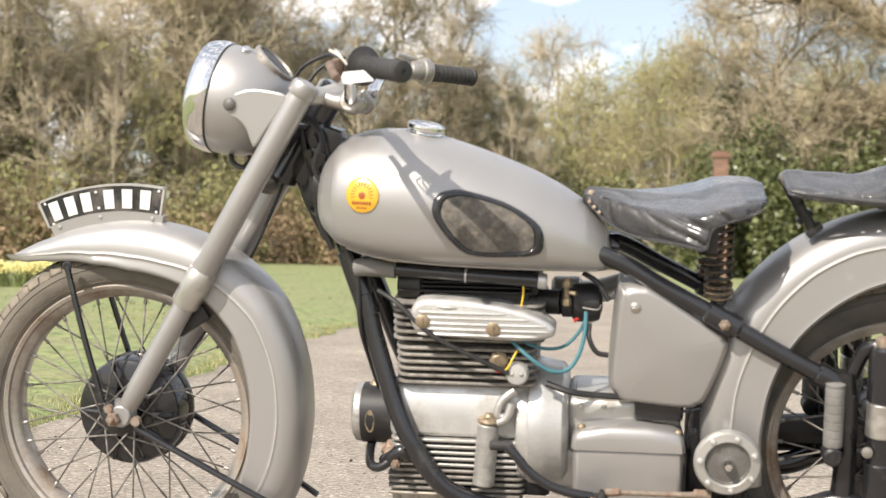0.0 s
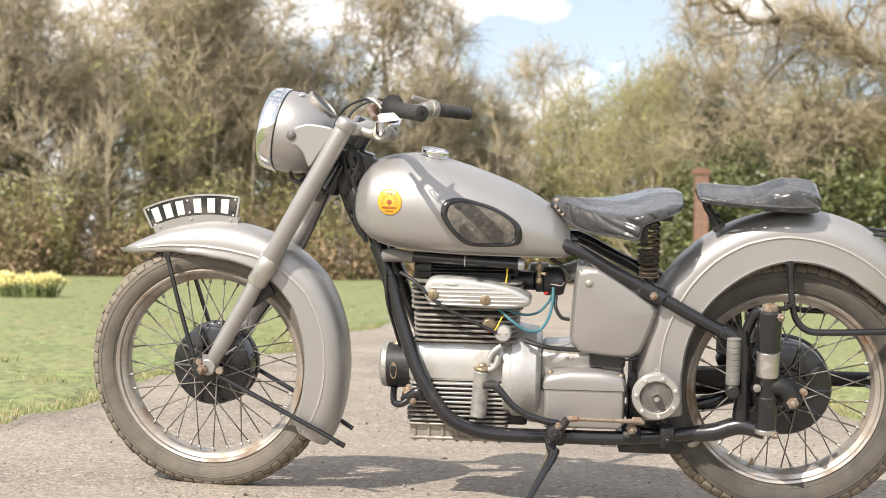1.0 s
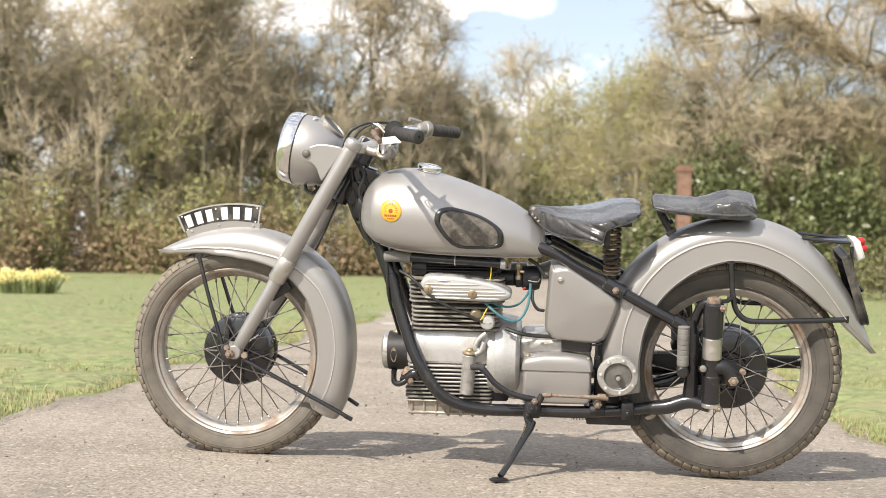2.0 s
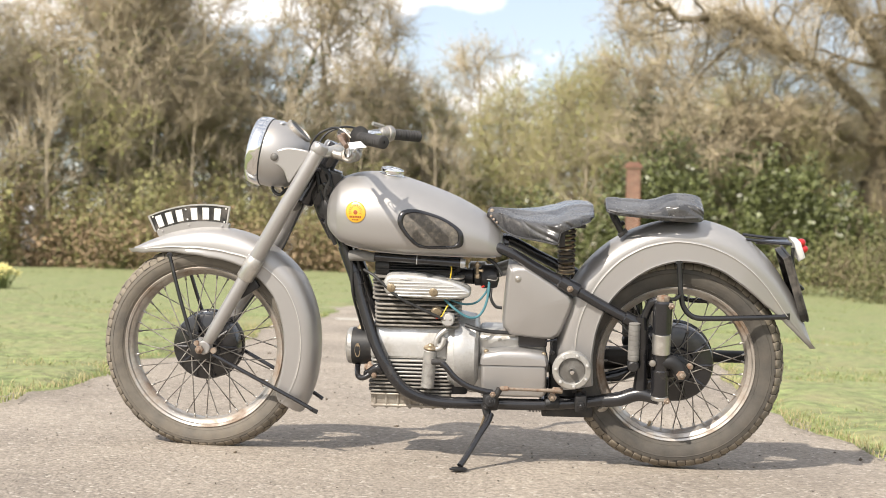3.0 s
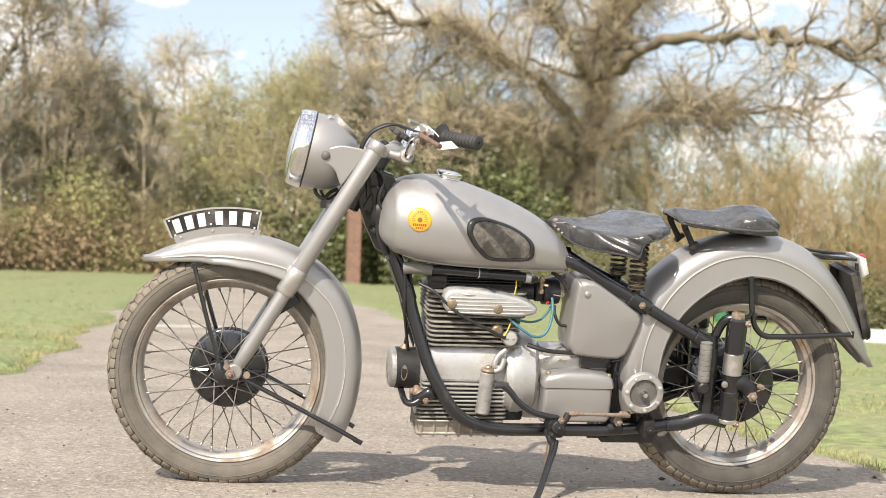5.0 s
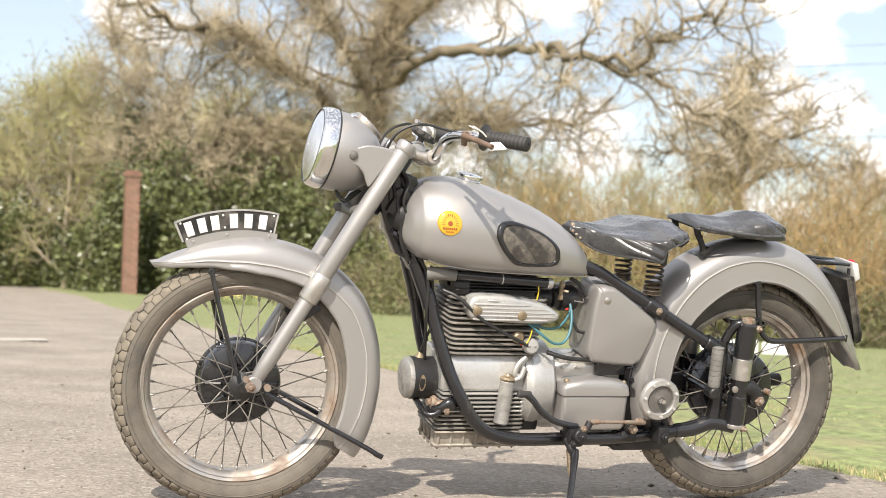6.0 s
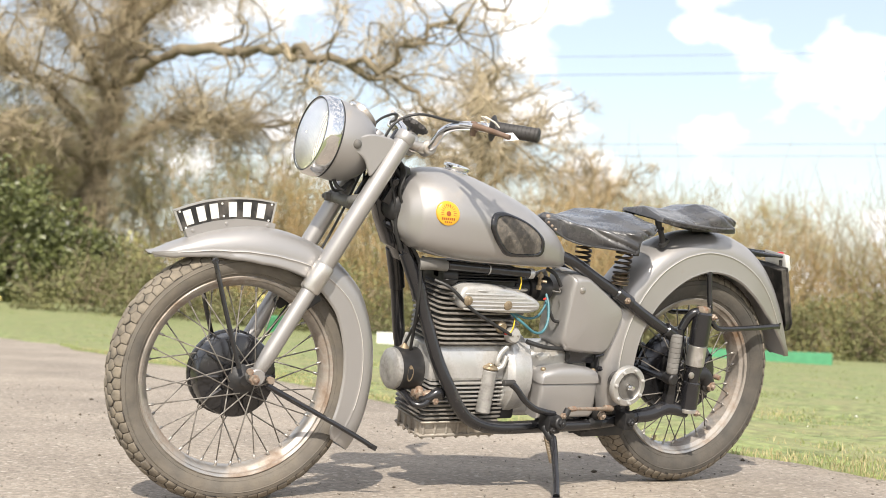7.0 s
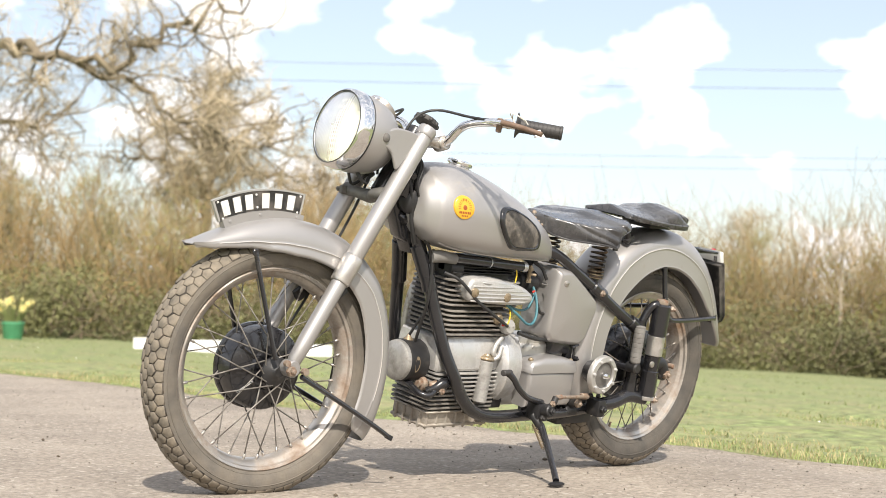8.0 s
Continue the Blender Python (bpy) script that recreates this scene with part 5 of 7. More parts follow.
both(fork)


def ear(s):
    b = bmesh.new()
    slab(b, [(0.236, 0.878), (0.234, 0.893), (0.243, 0.905), (0.262, 0.910), (0.285, 0.916), (0.315, 0.914), (0.350, 0.905), (0.340, 0.880), (0.315, 0.845), (0.293, 0.815), (0.284, 0.828), (0.276, 0.848), (0.262, 0.862), (0.247, 0.868)], s * 0.083, s * 0.094, 0.004, 2, k=3)
    e = part("lamp_bracket", b, paint, bike, "silver-grey headlamp ear", 22, STEER)
    b = bmesh.new()
    lathe(b, [(0.0115, 0), (0.0115, 0.004), (0.008, 0.008), (0.002, 0.0095)], aim((0.249, s * 0.093, 0.889), (0, s, 0)), 18)
    part("bracket_bolt", b, greymetal, e, m=STEER)


both(ear)

# headlamp
LN = Vector((-0.98, 0, 0.2)).normalized()
LC = Vector((0.205, 0, 0.899))
LM = aim(LC, -LN)
b = bmesh.new()
lathe(b, [(0.0975, -0.004), (0.0985, 0.0), (0.0985, 0.03), (0.095, 0.055), (0.086, 0.08), (0.07, 0.103), (0.048, 0.12), (0.022, 0.129), (0.004, 0.131)], LM, 48)
lamp = part("headlamp", b, paint, bike, "round silver-grey headlamp shell with a bright rim", m=STEER)
b = bmesh.new()
lathe(b, [(0.0985, 0.001), (0.1015, -0.003), (0.1015, -0.014), (0.0995, -0.028), (0.0965, -0.036), (0.093, -0.039), (0.0905, -0.036), (0.091, -0.026), (0.0965, -0.01), (0.0965, 0.001)], LM, 56, cap=False)
part("lamp_rim", b, chrome, lamp, "polished chrome lamp rim", m=STEER)
b = bmesh.new()
lathe(b, [(0.0945, -0.034), (0.08, -0.041), (0.06, -0.0455), (0.04, -0.049), (0.02, -0.051), (0.003, -0.0515), (0.003, -0.0485), (0.02, -0.048), (0.04, -0.046), (0.06, -0.0425), (0.08, -0.037), (0.0915, -0.030)], LM, 48)
lens_ob = part("lens", b, glass, lamp, "clear ribbed headlamp glass", m=STEER)
lens_ob.visible_shadow = False
b = bmesh.new()
lathe(b, [(0.0990, 0.004), (0.1000, 0.003), (0.1000, 0.001), (0.0990, 0.000)], LM, 56, cap=False)
part("rim_seam", b, cable_m, lamp, "dark joint behind the lamp rim", m=STEER)
b = bmesh.new()
lathe(b, [(0.0925, -0.0380), (0.0918, -0.0402), (0.0908, -0.0402), (0.0900, -0.0380)], LM, 56, cap=False)
part("lens_gasket", b, cable_m, lamp, "dark gasket round the glass", m=STEER)
b = bmesh.new()
lathe(b, [(0.091, -0.028), (0.082, -0.012), (0.066, 0.008), (0.045, 0.026), (0.02, 0.036), (0.012, 0.037), (0.012, 0.02), (0.004, 0.016), (0.001, 0.015)], LM, 48)
part("reflector", b, reflector, lamp, "silvered reflector bowl", m=STEER)
b = bmesh.new()
rod(b, LC + LN * 0.03 + Vector((0, 0, -0.092)), LC + LN * 0.036 + Vector((0.004, 0, -0.104)), 0.005, seg=8)
part("rim_screw", b, steel, lamp, m=STEER)
SN = Vector((0.72, 0, 0.70)).normalized()
SC = Vector((0.299, 0, 0.960))
b = bmesh.new()
lathe(b, [(0.036, -0.03), (0.04, -0.012), (0.0425, -0.002), (0.0425, 0.006), (0.039, 0.009), (0.037, 0.006), (0.037, 0.004)], aim(SC, SN), 36)
sp = part("speedometer", b, steel, lamp, "round speedometer set in the lamp shell", m=STEER)
b = bmesh.new()
lathe(b, [(0.0372, 0.0045), (0.02, 0.0065), (0.002, 0.007)], aim(SC, SN), 32)
part("speedometer_dial", b, plate_black, sp, m=STEER)
b = bmesh.new()
lathe(b, [(0.008, 0), (0.009, 0.003), (0.006, 0.006), (0.003, 0.007)], aim((0.258, -0.030, 0.984), (0.1, -0.3, 1)), 16)
part("lamp_switch", b, chrome, lamp, m=STEER)
b = bmesh.new()
tube(b, [(0.225, -0.02, 0.803), (0.232, -0.03, 0.785), (0.25, -0.03, 0.776), (0.265, -0.02, 0.79), (0.285, -0.01, 0.80)], 0.005, 8)
tube(b, [(0.235, 0.03, 0.805), (0.26, 0.04, 0.77), (0.30, 0.03, 0.80)], 0.004, 8)
part("lamp_cable", b, cable_m, lamp, m=STEER)

# steering head: yokes, column, damper knob
def head_clutter(parent):
    """A black gusset, horn and looped cables between the steering head and the tank."""
    b = bmesh.new()
    slab(b, [(0.335, 0.775), (0.385, 0.850), (0.430, 0.835), (0.450, 0.770), (0.445, 0.690), (0.420, 0.625), (0.390, 0.640), (0.360, 0.700)], -0.022, 0.022, 0.006, 2)
    part("head_gusset", b, black, parent, "black pressed gusset at the steering head")
    b = bmesh.new()
    lathe(b, [(0.012, 0.0), (0.030, 0.004), (0.034, 0.012), (0.034, 0.024), (0.026, 0.034), (0.010, 0.038)], aim((0.398, -0.020, 0.735), (-0.35, -0.9, 0.1)), 24)
    part("ignition_coil", b, satin, parent, "dusty black coil housing")
    for dy, r_ in ((-0.030, 0.0045), (-0.038, 0.0035), (-0.046, 0.003), (0.030, 0.0045)):
        b = bmesh.new()
        tube(b, [(0.365, dy, 0.868), (0.398, dy * 1.15, 0.830), (0.400 + dy * 0.3, dy * 1.3, 0.775), (0.422, dy * 1.1, 0.710), (0.432 + dy * 0.2, dy, 0.650), (0.455, dy * 0.8, 0.600)], r_, 8)
        part("control_cable", b, cable_m, parent)


b = bmesh.new()
yk = [(0.372, -0.085, 0.905), (0.405, -0.05, 0.905), (0.432, 0, 0.912), (0.405, 0.05, 0.905), (0.372, 0.085, 0.905)]
tube(b, yk, [0.017, 0.016, 0.022, 0.016, 0.017], 12)
yoke = part("top_yoke", b, alu, bike, "cast aluminium top fork yoke", m=STEER)
for s in (-1, 1):
    b = bmesh.new()
    tube(b, [(0.40, s * 0.05, 0.905), (0.43, s * 0.056, 0.895), (0.457, s * 0.054, 0.893)], [0.014, 0.013, 0.017], 12)
    rod(b, (0.457, s * 0.036, 0.890), (0.457, s * 0.072, 0.897), 0.019, seg=18, edge=0.003)
    nut(b, (0.472, s * 0.05, 0.905), (0.5, 0, 0.8), 0.007, 0.008)
    part("bar_clamp", b, steel, yoke, "cast handlebar clamp", m=STEER)
b = bmesh.new()
rod(b, HEAD + AXIS * 0.50, HEAD + AXIS * 0.70, 0.026, seg=20, edge=0.004)
head_ob = part("steering_head", b, black, bike, "black steering head", m=STEER)
b = bmesh.new()
lo = HEAD + AXIS * 0.475
tube(b, [lo + Vector((-0.012, -0.078, 0.026)), lo + Vector((-0.032, -0.045, 0.022)), lo + Vector((-0.012, 0, 0.014)), lo + Vector((-0.032, 0.045, 0.022)), lo + Vector((-0.030, 0.080, 0.026))], [0.018, 0.013, 0.018, 0.013, 0.018], 12)
rbox(b, lo + Vector((-0.050, 0.066, 0.024)), (0.020, 0.014, 0.022), 0.004)
nut(b, lo + Vector((-0.054, 0.076, 0.024)), (-0.3, 1, 0.1), 0.007, 0.008)
head_clutter(bike)
part("lower_yoke", b, greymetal, head_ob, "dusty dark lower fork yoke with clamp bolts", m=STEER)
b = bmesh.new()
kc = Vector((0.445, 0, 0.946))
rod(b, kc - AXIS * 0.04, kc, 0.009, seg=12)
lathe(b, [(0.02, -0.005), (0.031, -0.004), (0.0325, 0.002), (0.031, 0.008), (0.016, 0.011), (0.003, 0.012)], aim(kc, AXIS), 28)
for i in range(9):
    a = 2 * math.pi * i / 9
    q = aim(kc, AXIS) @ Vector((0.031 * math.cos(a), 0.031 * math.sin(a), 0.003))
    rod(b, q - AXIS * 0.006, q + AXIS * 0.004, 0.0055, seg=10, edge=0.002)
part("damper_knob", b, grip_m, yoke, "black lobed steering damper knob", m=STEER)


def bars(s):
    b = bmesh.new()
    tube(b, [(0.457, 0.0, 0.892), (0.457, s * 0.054, 0.893), (0.460, s * 0.080, 0.905), (0.468, s * 0.115, 0.938), (0.478, s * 0.165, 0.952), (0.500, s * 0.225, 0.954), (0.555, s * 0.283, 0.949), (0.602, s * 0.327, 0.944)], 0.0112, 14, 7)
    bar = part("handlebar", b, chrome, bike, "chromed handlebar", m=STEER)
    g0, g1 = Vector((0.524, s * 0.252, 0.953)), Vector((0.608, s * 0.333, 0.943))
    d = (g1 - g0).normalized()
    L = (g1 - g0).length
    b = bmesh.new()
    pr = [(0.012, 0.0), (0.031, 0.001), (0.032, 0.004), (0.024, 0.007), (0.0175, 0.012)] if s < 0 else [(0.012, 0.012), (0.018, 0.013)]
    for i in range(9):
        h = 0.016 + (L - 0.024) * i / 9
        w = (L - 0.024) / 9
        pr += [(0.0172, h), (0.0172, h + w * 0.8), (0.0162, h + w * 0.84), (0.0162, h + w * 0.97)]
    pr += [(0.0178, L - 0.007), (0.0178, L - 0.002), (0.015, L), (0.004, L), (0.003, L - 0.003)]
    lathe(b, pr, aim(g0, d), 24)
    part("grip", b, grip_m, bar, "ribbed black rubber grip", m=STEER)
    b = bmesh.new()
    if s > 0:
        lathe(b, [(0.013, -0.034), (0.017, -0.032), (0.020, -0.022), (0.020, -0.008), (0.025, -0.006), (0.0255, 0.005), (0.023, 0.011), (0.012, 0.013)], aim(g0, d), 26)
        rod(b, g0 - d * 0.02 + Vector((0, 0, 0.02)), g0 - d * 0.06 + Vector((0, 0, 0.026)), 0.006, seg=10)
        part("throttle_drum", b, steel, bar, "dull aluminium twist-grip drum", m=STEER)
        b = bmesh.new()
    # lever and its pivot block
    p0 = g0 - d * 0.035 + Vector((-0.006, 0, -0.002))
    rod(b, p0 + Vector((0, 0, -0.014)), p0 + Vector((0, 0, 0.010)), 0.008, seg=12, edge=0.002)
    if s > 0:
        tube(b, [p0 + Vector((-0.010, 0, 0)), p0 + d * 0.03 + Vector((-0.020, s * 0.004, -0.002)), p0 + d * 0.08 + Vector((-0.024, s * 0.008, -0.004)), p0 + d * 0.118 + Vector((-0.018, s * 0.010, -0.006))], [0.007, 0.0055, 0.0045, 0.0055], 10)
    part("control_lever" if s > 0 else "lever_pivot", b, chrome if s > 0 else rusty, bar, "worn control lever" if s > 0 else "rusty pivot block of the lever", m=STEER)
    b = bmesh.new()
    tube(b, [p0 + Vector((-0.012, -s * 0.01, 0.004)), p0 + Vector((-0.03, -s * 0.08, 0.010)), (0.42, s * 0.07, 0.975), (0.365, s * 0.055, 0.95), (0.338, s * 0.045, 0.89), (0.335, s * 0.04, 0.80)], 0.0034, 8)
    part("control_cable", b, cable_m, bar, "black control cable looping forward", m=STEER)


both(bars)
b = bmesh.new()
tube(b, [(0.447, -0.196, 0.968), (0.455, -0.225, 0.970), (0.460, -0.250, 0.970)], [0.0042, 0.0055, 0.0065], 10)
lever = part("clutch_lever", b, chrome, bike, "worn clutch lever, rusted brown along its blade")
b = bmesh.new()
tube(b, [(0.458, -0.243, 0.970), (0.465, -0.270, 0.969), (0.474, -0.303, 0.966), (0.484, -0.332, 0.962), (0.491, -0.350, 0.959)], [0.0078, 0.0072, 0.0064, 0.006, 0.0066], 10)
rod(b, (0.468, -0.226, 0.945), (0.466, -0.228, 0.980), 0.0075, seg=12, edge=0.002)
part("lever_blade", b, mat("rusted_lever_steel", (0.20, 0.14, 0.105), 0.5, 0.35, 0.2, 30, 0.2, 300, dirt=(0.13, 0.075, 0.045), dirt_at=0.55, dirt_scale=40), lever, "rust-browned lever blade")
TAG_SET = STEER @ Matrix.Translation((-0.012, -0.036, -0.008))
b = bmesh.new()
for z in (0, 1):
    tube(b, [(0.515, -0.225, 0.975), (0.50 - z * 0.01, -0.245, 0.985), (0.512, -0.262 - z * 0.006, 0.975), (0.525, -0.272, 0.962)], 0.0014, 6)
tube(b, [(0.515, -0.225, 0.975), (0.51, -0.205, 0.972), (0.517, -0.20, 0.955), (0.522, -0.21, 0.95), (0.522, -0.228, 0.96), (0.515, -0.225, 0.975)], 0.0015, 6)
tag = part("paper_tag", b, string_m, bike, "white card tag on a loop of string at the handlebar", m=TAG_SET)
b = bmesh.new()
card = [Vector(p) for p in ((0.487, -0.331, 0.948), (0.541, -0.316, 0.953), (0.524, -0.311, 0.968), (0.495, -0.322, 0.966))]
off = Vector((0.0002, 0.0008, 0.0003))
lo_, hi_ = [b.verts.new(p) for p in card], [b.verts.new(p + off) for p in card]
b.faces.new(lo_)
b.faces.new(hi_[::-1])
for k in range(4):
    b.faces.new((lo_[k], hi_[k], hi_[(k + 1) % 4], lo_[(k + 1) % 4]))
bmesh.ops.recalc_face_normals(b, faces=b.faces[:])
part("tag_card", b, paper, tag, "blank white card")

# mudguard stays
def front_stays(s):
    b = bmesh.new()
    tube(b, [(-0.093, s * 0.069, 0.592), (-0.06, s * 0.078, 0.47), (-0.022, s * 0.084, 0.345)], 0.0058, 8)
    tube(b, [(0.045, s * 0.098, 0.307), (0.2, s * 0.09, 0.226), (0.30, s * 0.079, 0.172), (0.338, s * 0.0745, 0.150)], 0.0062, 8)
    rod(b, (-0.093, s * 0.066, 0.592), (-0.093, s * 0.073, 0.592), 0.009, seg=12, edge=0.002)
    part("mudguard_stay", b, black, bike, "black mudguard stay", m=FRONT_SET)


both(front_stays)
b = bmesh.new()
rbox(b, (0.343, -0.0735, 0.147), (0.024, 0.006, 0.013), 0.002, m=Matrix.Rotation(0.45, 4, "Y"))
part("stay_tab", b, satin, bike, "flattened end of the lower mudguard stay", m=FRONT_SET)
b = bmesh.new()
tube(b, [(0.135, 0.0, 0.59), (0.16, 0.045, 0.56), (0.128, 0.07, 0.495), (0.15, 0.08, 0.50)], 0.008, 8)
rbox(b, (0.142, 0.06, 0.50), (0.07, 0.02, 0.03), 0.006, m=Matrix.Rotation(-0.6, 4, "Y"))
rbox(b, (0.142, -0.062, 0.50), (0.07, 0.02, 0.03), 0.006, m=Matrix.Rotation(-0.6, 4, "Y"))
part("fork_brace", b, satin, bike, m=FRONT_SET)
b = bmesh.new()
tube(b, [(0.31, 0.05, 0.82), (0.26, 0.055, 0.70), (0.20, 0.06, 0.58), (0.14, 0.05, 0.48), (0.07, 0.045, 0.38)], 0.0035, 8)
part("brake_cable", b, cable_m, bike, m=FRONT_SET)

# ---- fuel tank ----
TX = (0.382, 0.386, 0.40, 0.43, 0.47, 0.53, 0.60, 0.68, 0.76, 0.83, 0.875, 0.898, 0.907, 0.909)
TT = (0.712, 0.744, 0.788, 0.820, 0.836, 0.841, 0.829, 0.803, 0.772, 0.736, 0.700, 0.672, 0.648, 0.636)
TB = (0.705, 0.695, 0.668, 0.642, 0.628, 0.619, 0.613, 0.610, 0.607, 0.604, 0.602, 0.603, 0.608, 0.622)
TW = (0.006, 0.044, 0.084, 0.117, 0.135, 0.147, 0.150, 0.146, 0.134, 0.116, 0.100, 0.087, 0.067, 0.02)


def tank_section(x):
    top, bot, w = (float(np.interp(x, TX, q)) for q in (TT, TB, TW))
    return top, bot, w, bot + 0.40 * (top - bot)


def tank_y(x, z):
    top, bot, w, mid = tank_section(x)
    if z > mid:
        s = min(1.0, (z - mid) / (top - mid))
        return w * (1 - s ** 2.15) ** (1 / 2.15)
    s = min(1.0, (mid - z) / (mid - bot))
    return w * (1 - s ** 3.6) ** (1 / 3.6)


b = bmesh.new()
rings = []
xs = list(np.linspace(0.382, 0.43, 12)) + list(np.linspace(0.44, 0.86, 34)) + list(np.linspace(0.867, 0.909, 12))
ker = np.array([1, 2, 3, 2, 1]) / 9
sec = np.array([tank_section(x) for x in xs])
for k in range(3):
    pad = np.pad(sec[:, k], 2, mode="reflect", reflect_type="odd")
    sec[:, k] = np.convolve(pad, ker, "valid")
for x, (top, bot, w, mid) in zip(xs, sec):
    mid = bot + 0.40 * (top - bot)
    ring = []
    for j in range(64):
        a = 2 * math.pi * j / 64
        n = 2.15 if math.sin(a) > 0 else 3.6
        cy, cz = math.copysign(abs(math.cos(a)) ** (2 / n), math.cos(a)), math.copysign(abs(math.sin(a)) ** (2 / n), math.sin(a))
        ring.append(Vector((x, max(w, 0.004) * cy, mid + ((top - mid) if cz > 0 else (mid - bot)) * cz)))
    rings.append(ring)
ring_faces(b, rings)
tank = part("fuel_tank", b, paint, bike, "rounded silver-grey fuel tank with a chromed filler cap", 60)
b = bmesh.new()
tube(b, [(x, -tank_y(x, float(np.interp(x, TX, TB)) + 0.010) - 0.001, float(np.interp(x, TX, TB)) + 0.009) for x in np.linspace(0.45, 0.885, 14)], 0.0028, 6, 2)
part("tank_seam", b, paint, tank)
b = bmesh.new()
cm = aim((0.575, 0.004, 0.830), (0.2, 0, 1))
lathe(b, [(0.036, -0.004), (0.037, 0.002), (0.030, 0.004), (0.028, 0.008), (0.0335, 0.009), (0.0345, 0.013), (0.033, 0.018), (0.026, 0.0205), (0.003, 0.022)], cm, 40)
part("fuel_cap", b, chrome, tank, "chromed round filler cap")


def on_tank(outline, cx, cz, rings, side):
    """Rings of an outline shrunk towards its middle and laid on the tank's flank, each a little proud of it."""
    out = []
    for g, lift in rings:
        out.append([Vector((cx + (x - cx) * g, side * (tank_y(cx + (x - cx) * g, cz + (z - cz) * g) + lift), cz + (z - cz) * g)) for x, z in outline])
    return out


def round_outline(pts, k=6):
    o = [Vector((x, 0, z)) for x, z in pts]
    P = smooth_path(o[-1:] + o + o[:2], k)
    return [(p.x, p.z) for p in P[k:-k - 1]]


PADO = round_outline([(x, z - 0.005) for x, z in ((0.606, 0.728), (0.614, 0.752), (0.640, 0.760), (0.672, 0.756), (0.735, 0.735), (0.784, 0.702), (0.794, 0.674), (0.786, 0.651), (0.745, 0.646), (0.672, 0.649), (0.640, 0.672), (0.615, 0.704))])


def knee(s):
    b = bmesh.new()
    ring_faces(b, on_tank(PADO, 0.702, 0.70, ((1.0, -0.002), (0.985, 0.004), (0.96, 0.0070), (0.91, 0.0085), (0.86, 0.0080), (0.835, 0.0055), (0.82, 0.002)), s), cap=False)
    k = part("knee_pad", b, black, tank, "black rubber knee pad with a grey insert", 60)
    b = bmesh.new()
    vs = ring_faces(b, on_tank(PADO, 0.702, 0.70, ((0.84, 0.003), (0.82, 0.0060), (0.6, 0.0078), (0.3, 0.0085), (0.02, 0.0085)), s), cap=False)
    b.faces.new(vs[-1])
    part("pad_insert", b, gauze, k, "worn grey woven insert")
    b = bmesh.new()
    circ = lambda r: [(0.486 + r * math.cos(2 * math.pi * i / 36), 0.743 + r * math.sin(2 * math.pi * i / 36)) for i in range(36)]
    vs = ring_faces(b, on_tank(circ(0.0295), 0.486, 0.743, ((1, -0.001), (0.99, 0.002), (0.9, 0.003), (0.5, 0.0033), (0.05, 0.0034)), s), cap=False)
    b.faces.new(vs[-1])
    bd = part("tank_badge", b, yellow, tank, "round yellow enamel badge with dark marks", 60)
    b = bmesh.new()
    vs = ring_faces(b, on_tank(circ(0.0062), 0.486, 0.745, ((1, 0.0036), (0.1, 0.0042)), s), cap=False)
    b.faces.new(vs[-1])
    marks = [(0.486 + 0.0165 * math.sin(a), 0.745 + 0.0165 * math.cos(a), 0.0012, 0.0075, a) for a in [2 * math.pi * i / 20 for i in range(20)] if math.cos(a) > -0.35 and abs(math.sin(a)) > 0.3]
    marks += [(0.486 + dx, 0.7305, 0.0036, 0.0058, 0) for dx in (-0.0155, -0.0105, -0.0055, -0.0005, 0.0045, 0.0095, 0.0145)]
    marks += [(0.486 + dx, 0.7225, 0.0030, 0.0036, 0) for dx in (-0.008, -0.003, 0.002, 0.007)]
    marks += [(0.486 + dx, 0.7625, 0.0026, 0.0050, 0) for dx in (-0.005, 0.0, 0.005)]
    for mx, mz, w, h, a in marks:
        q = []
        for dx, dz in ((-w / 2, -h / 2), (w / 2, -h / 2), (w / 2, h / 2), (-w / 2, h / 2)):
            x, z = mx + dx * math.cos(a) + dz * math.sin(a), mz - dx * math.sin(a) + dz * math.cos(a)
            q.append(b.verts.new((x, s * (tank_y(x, z) + 0.0038), z)))
        b.faces.new(q)
    part("badge_marks", b, badge_red, bd)


both(knee)

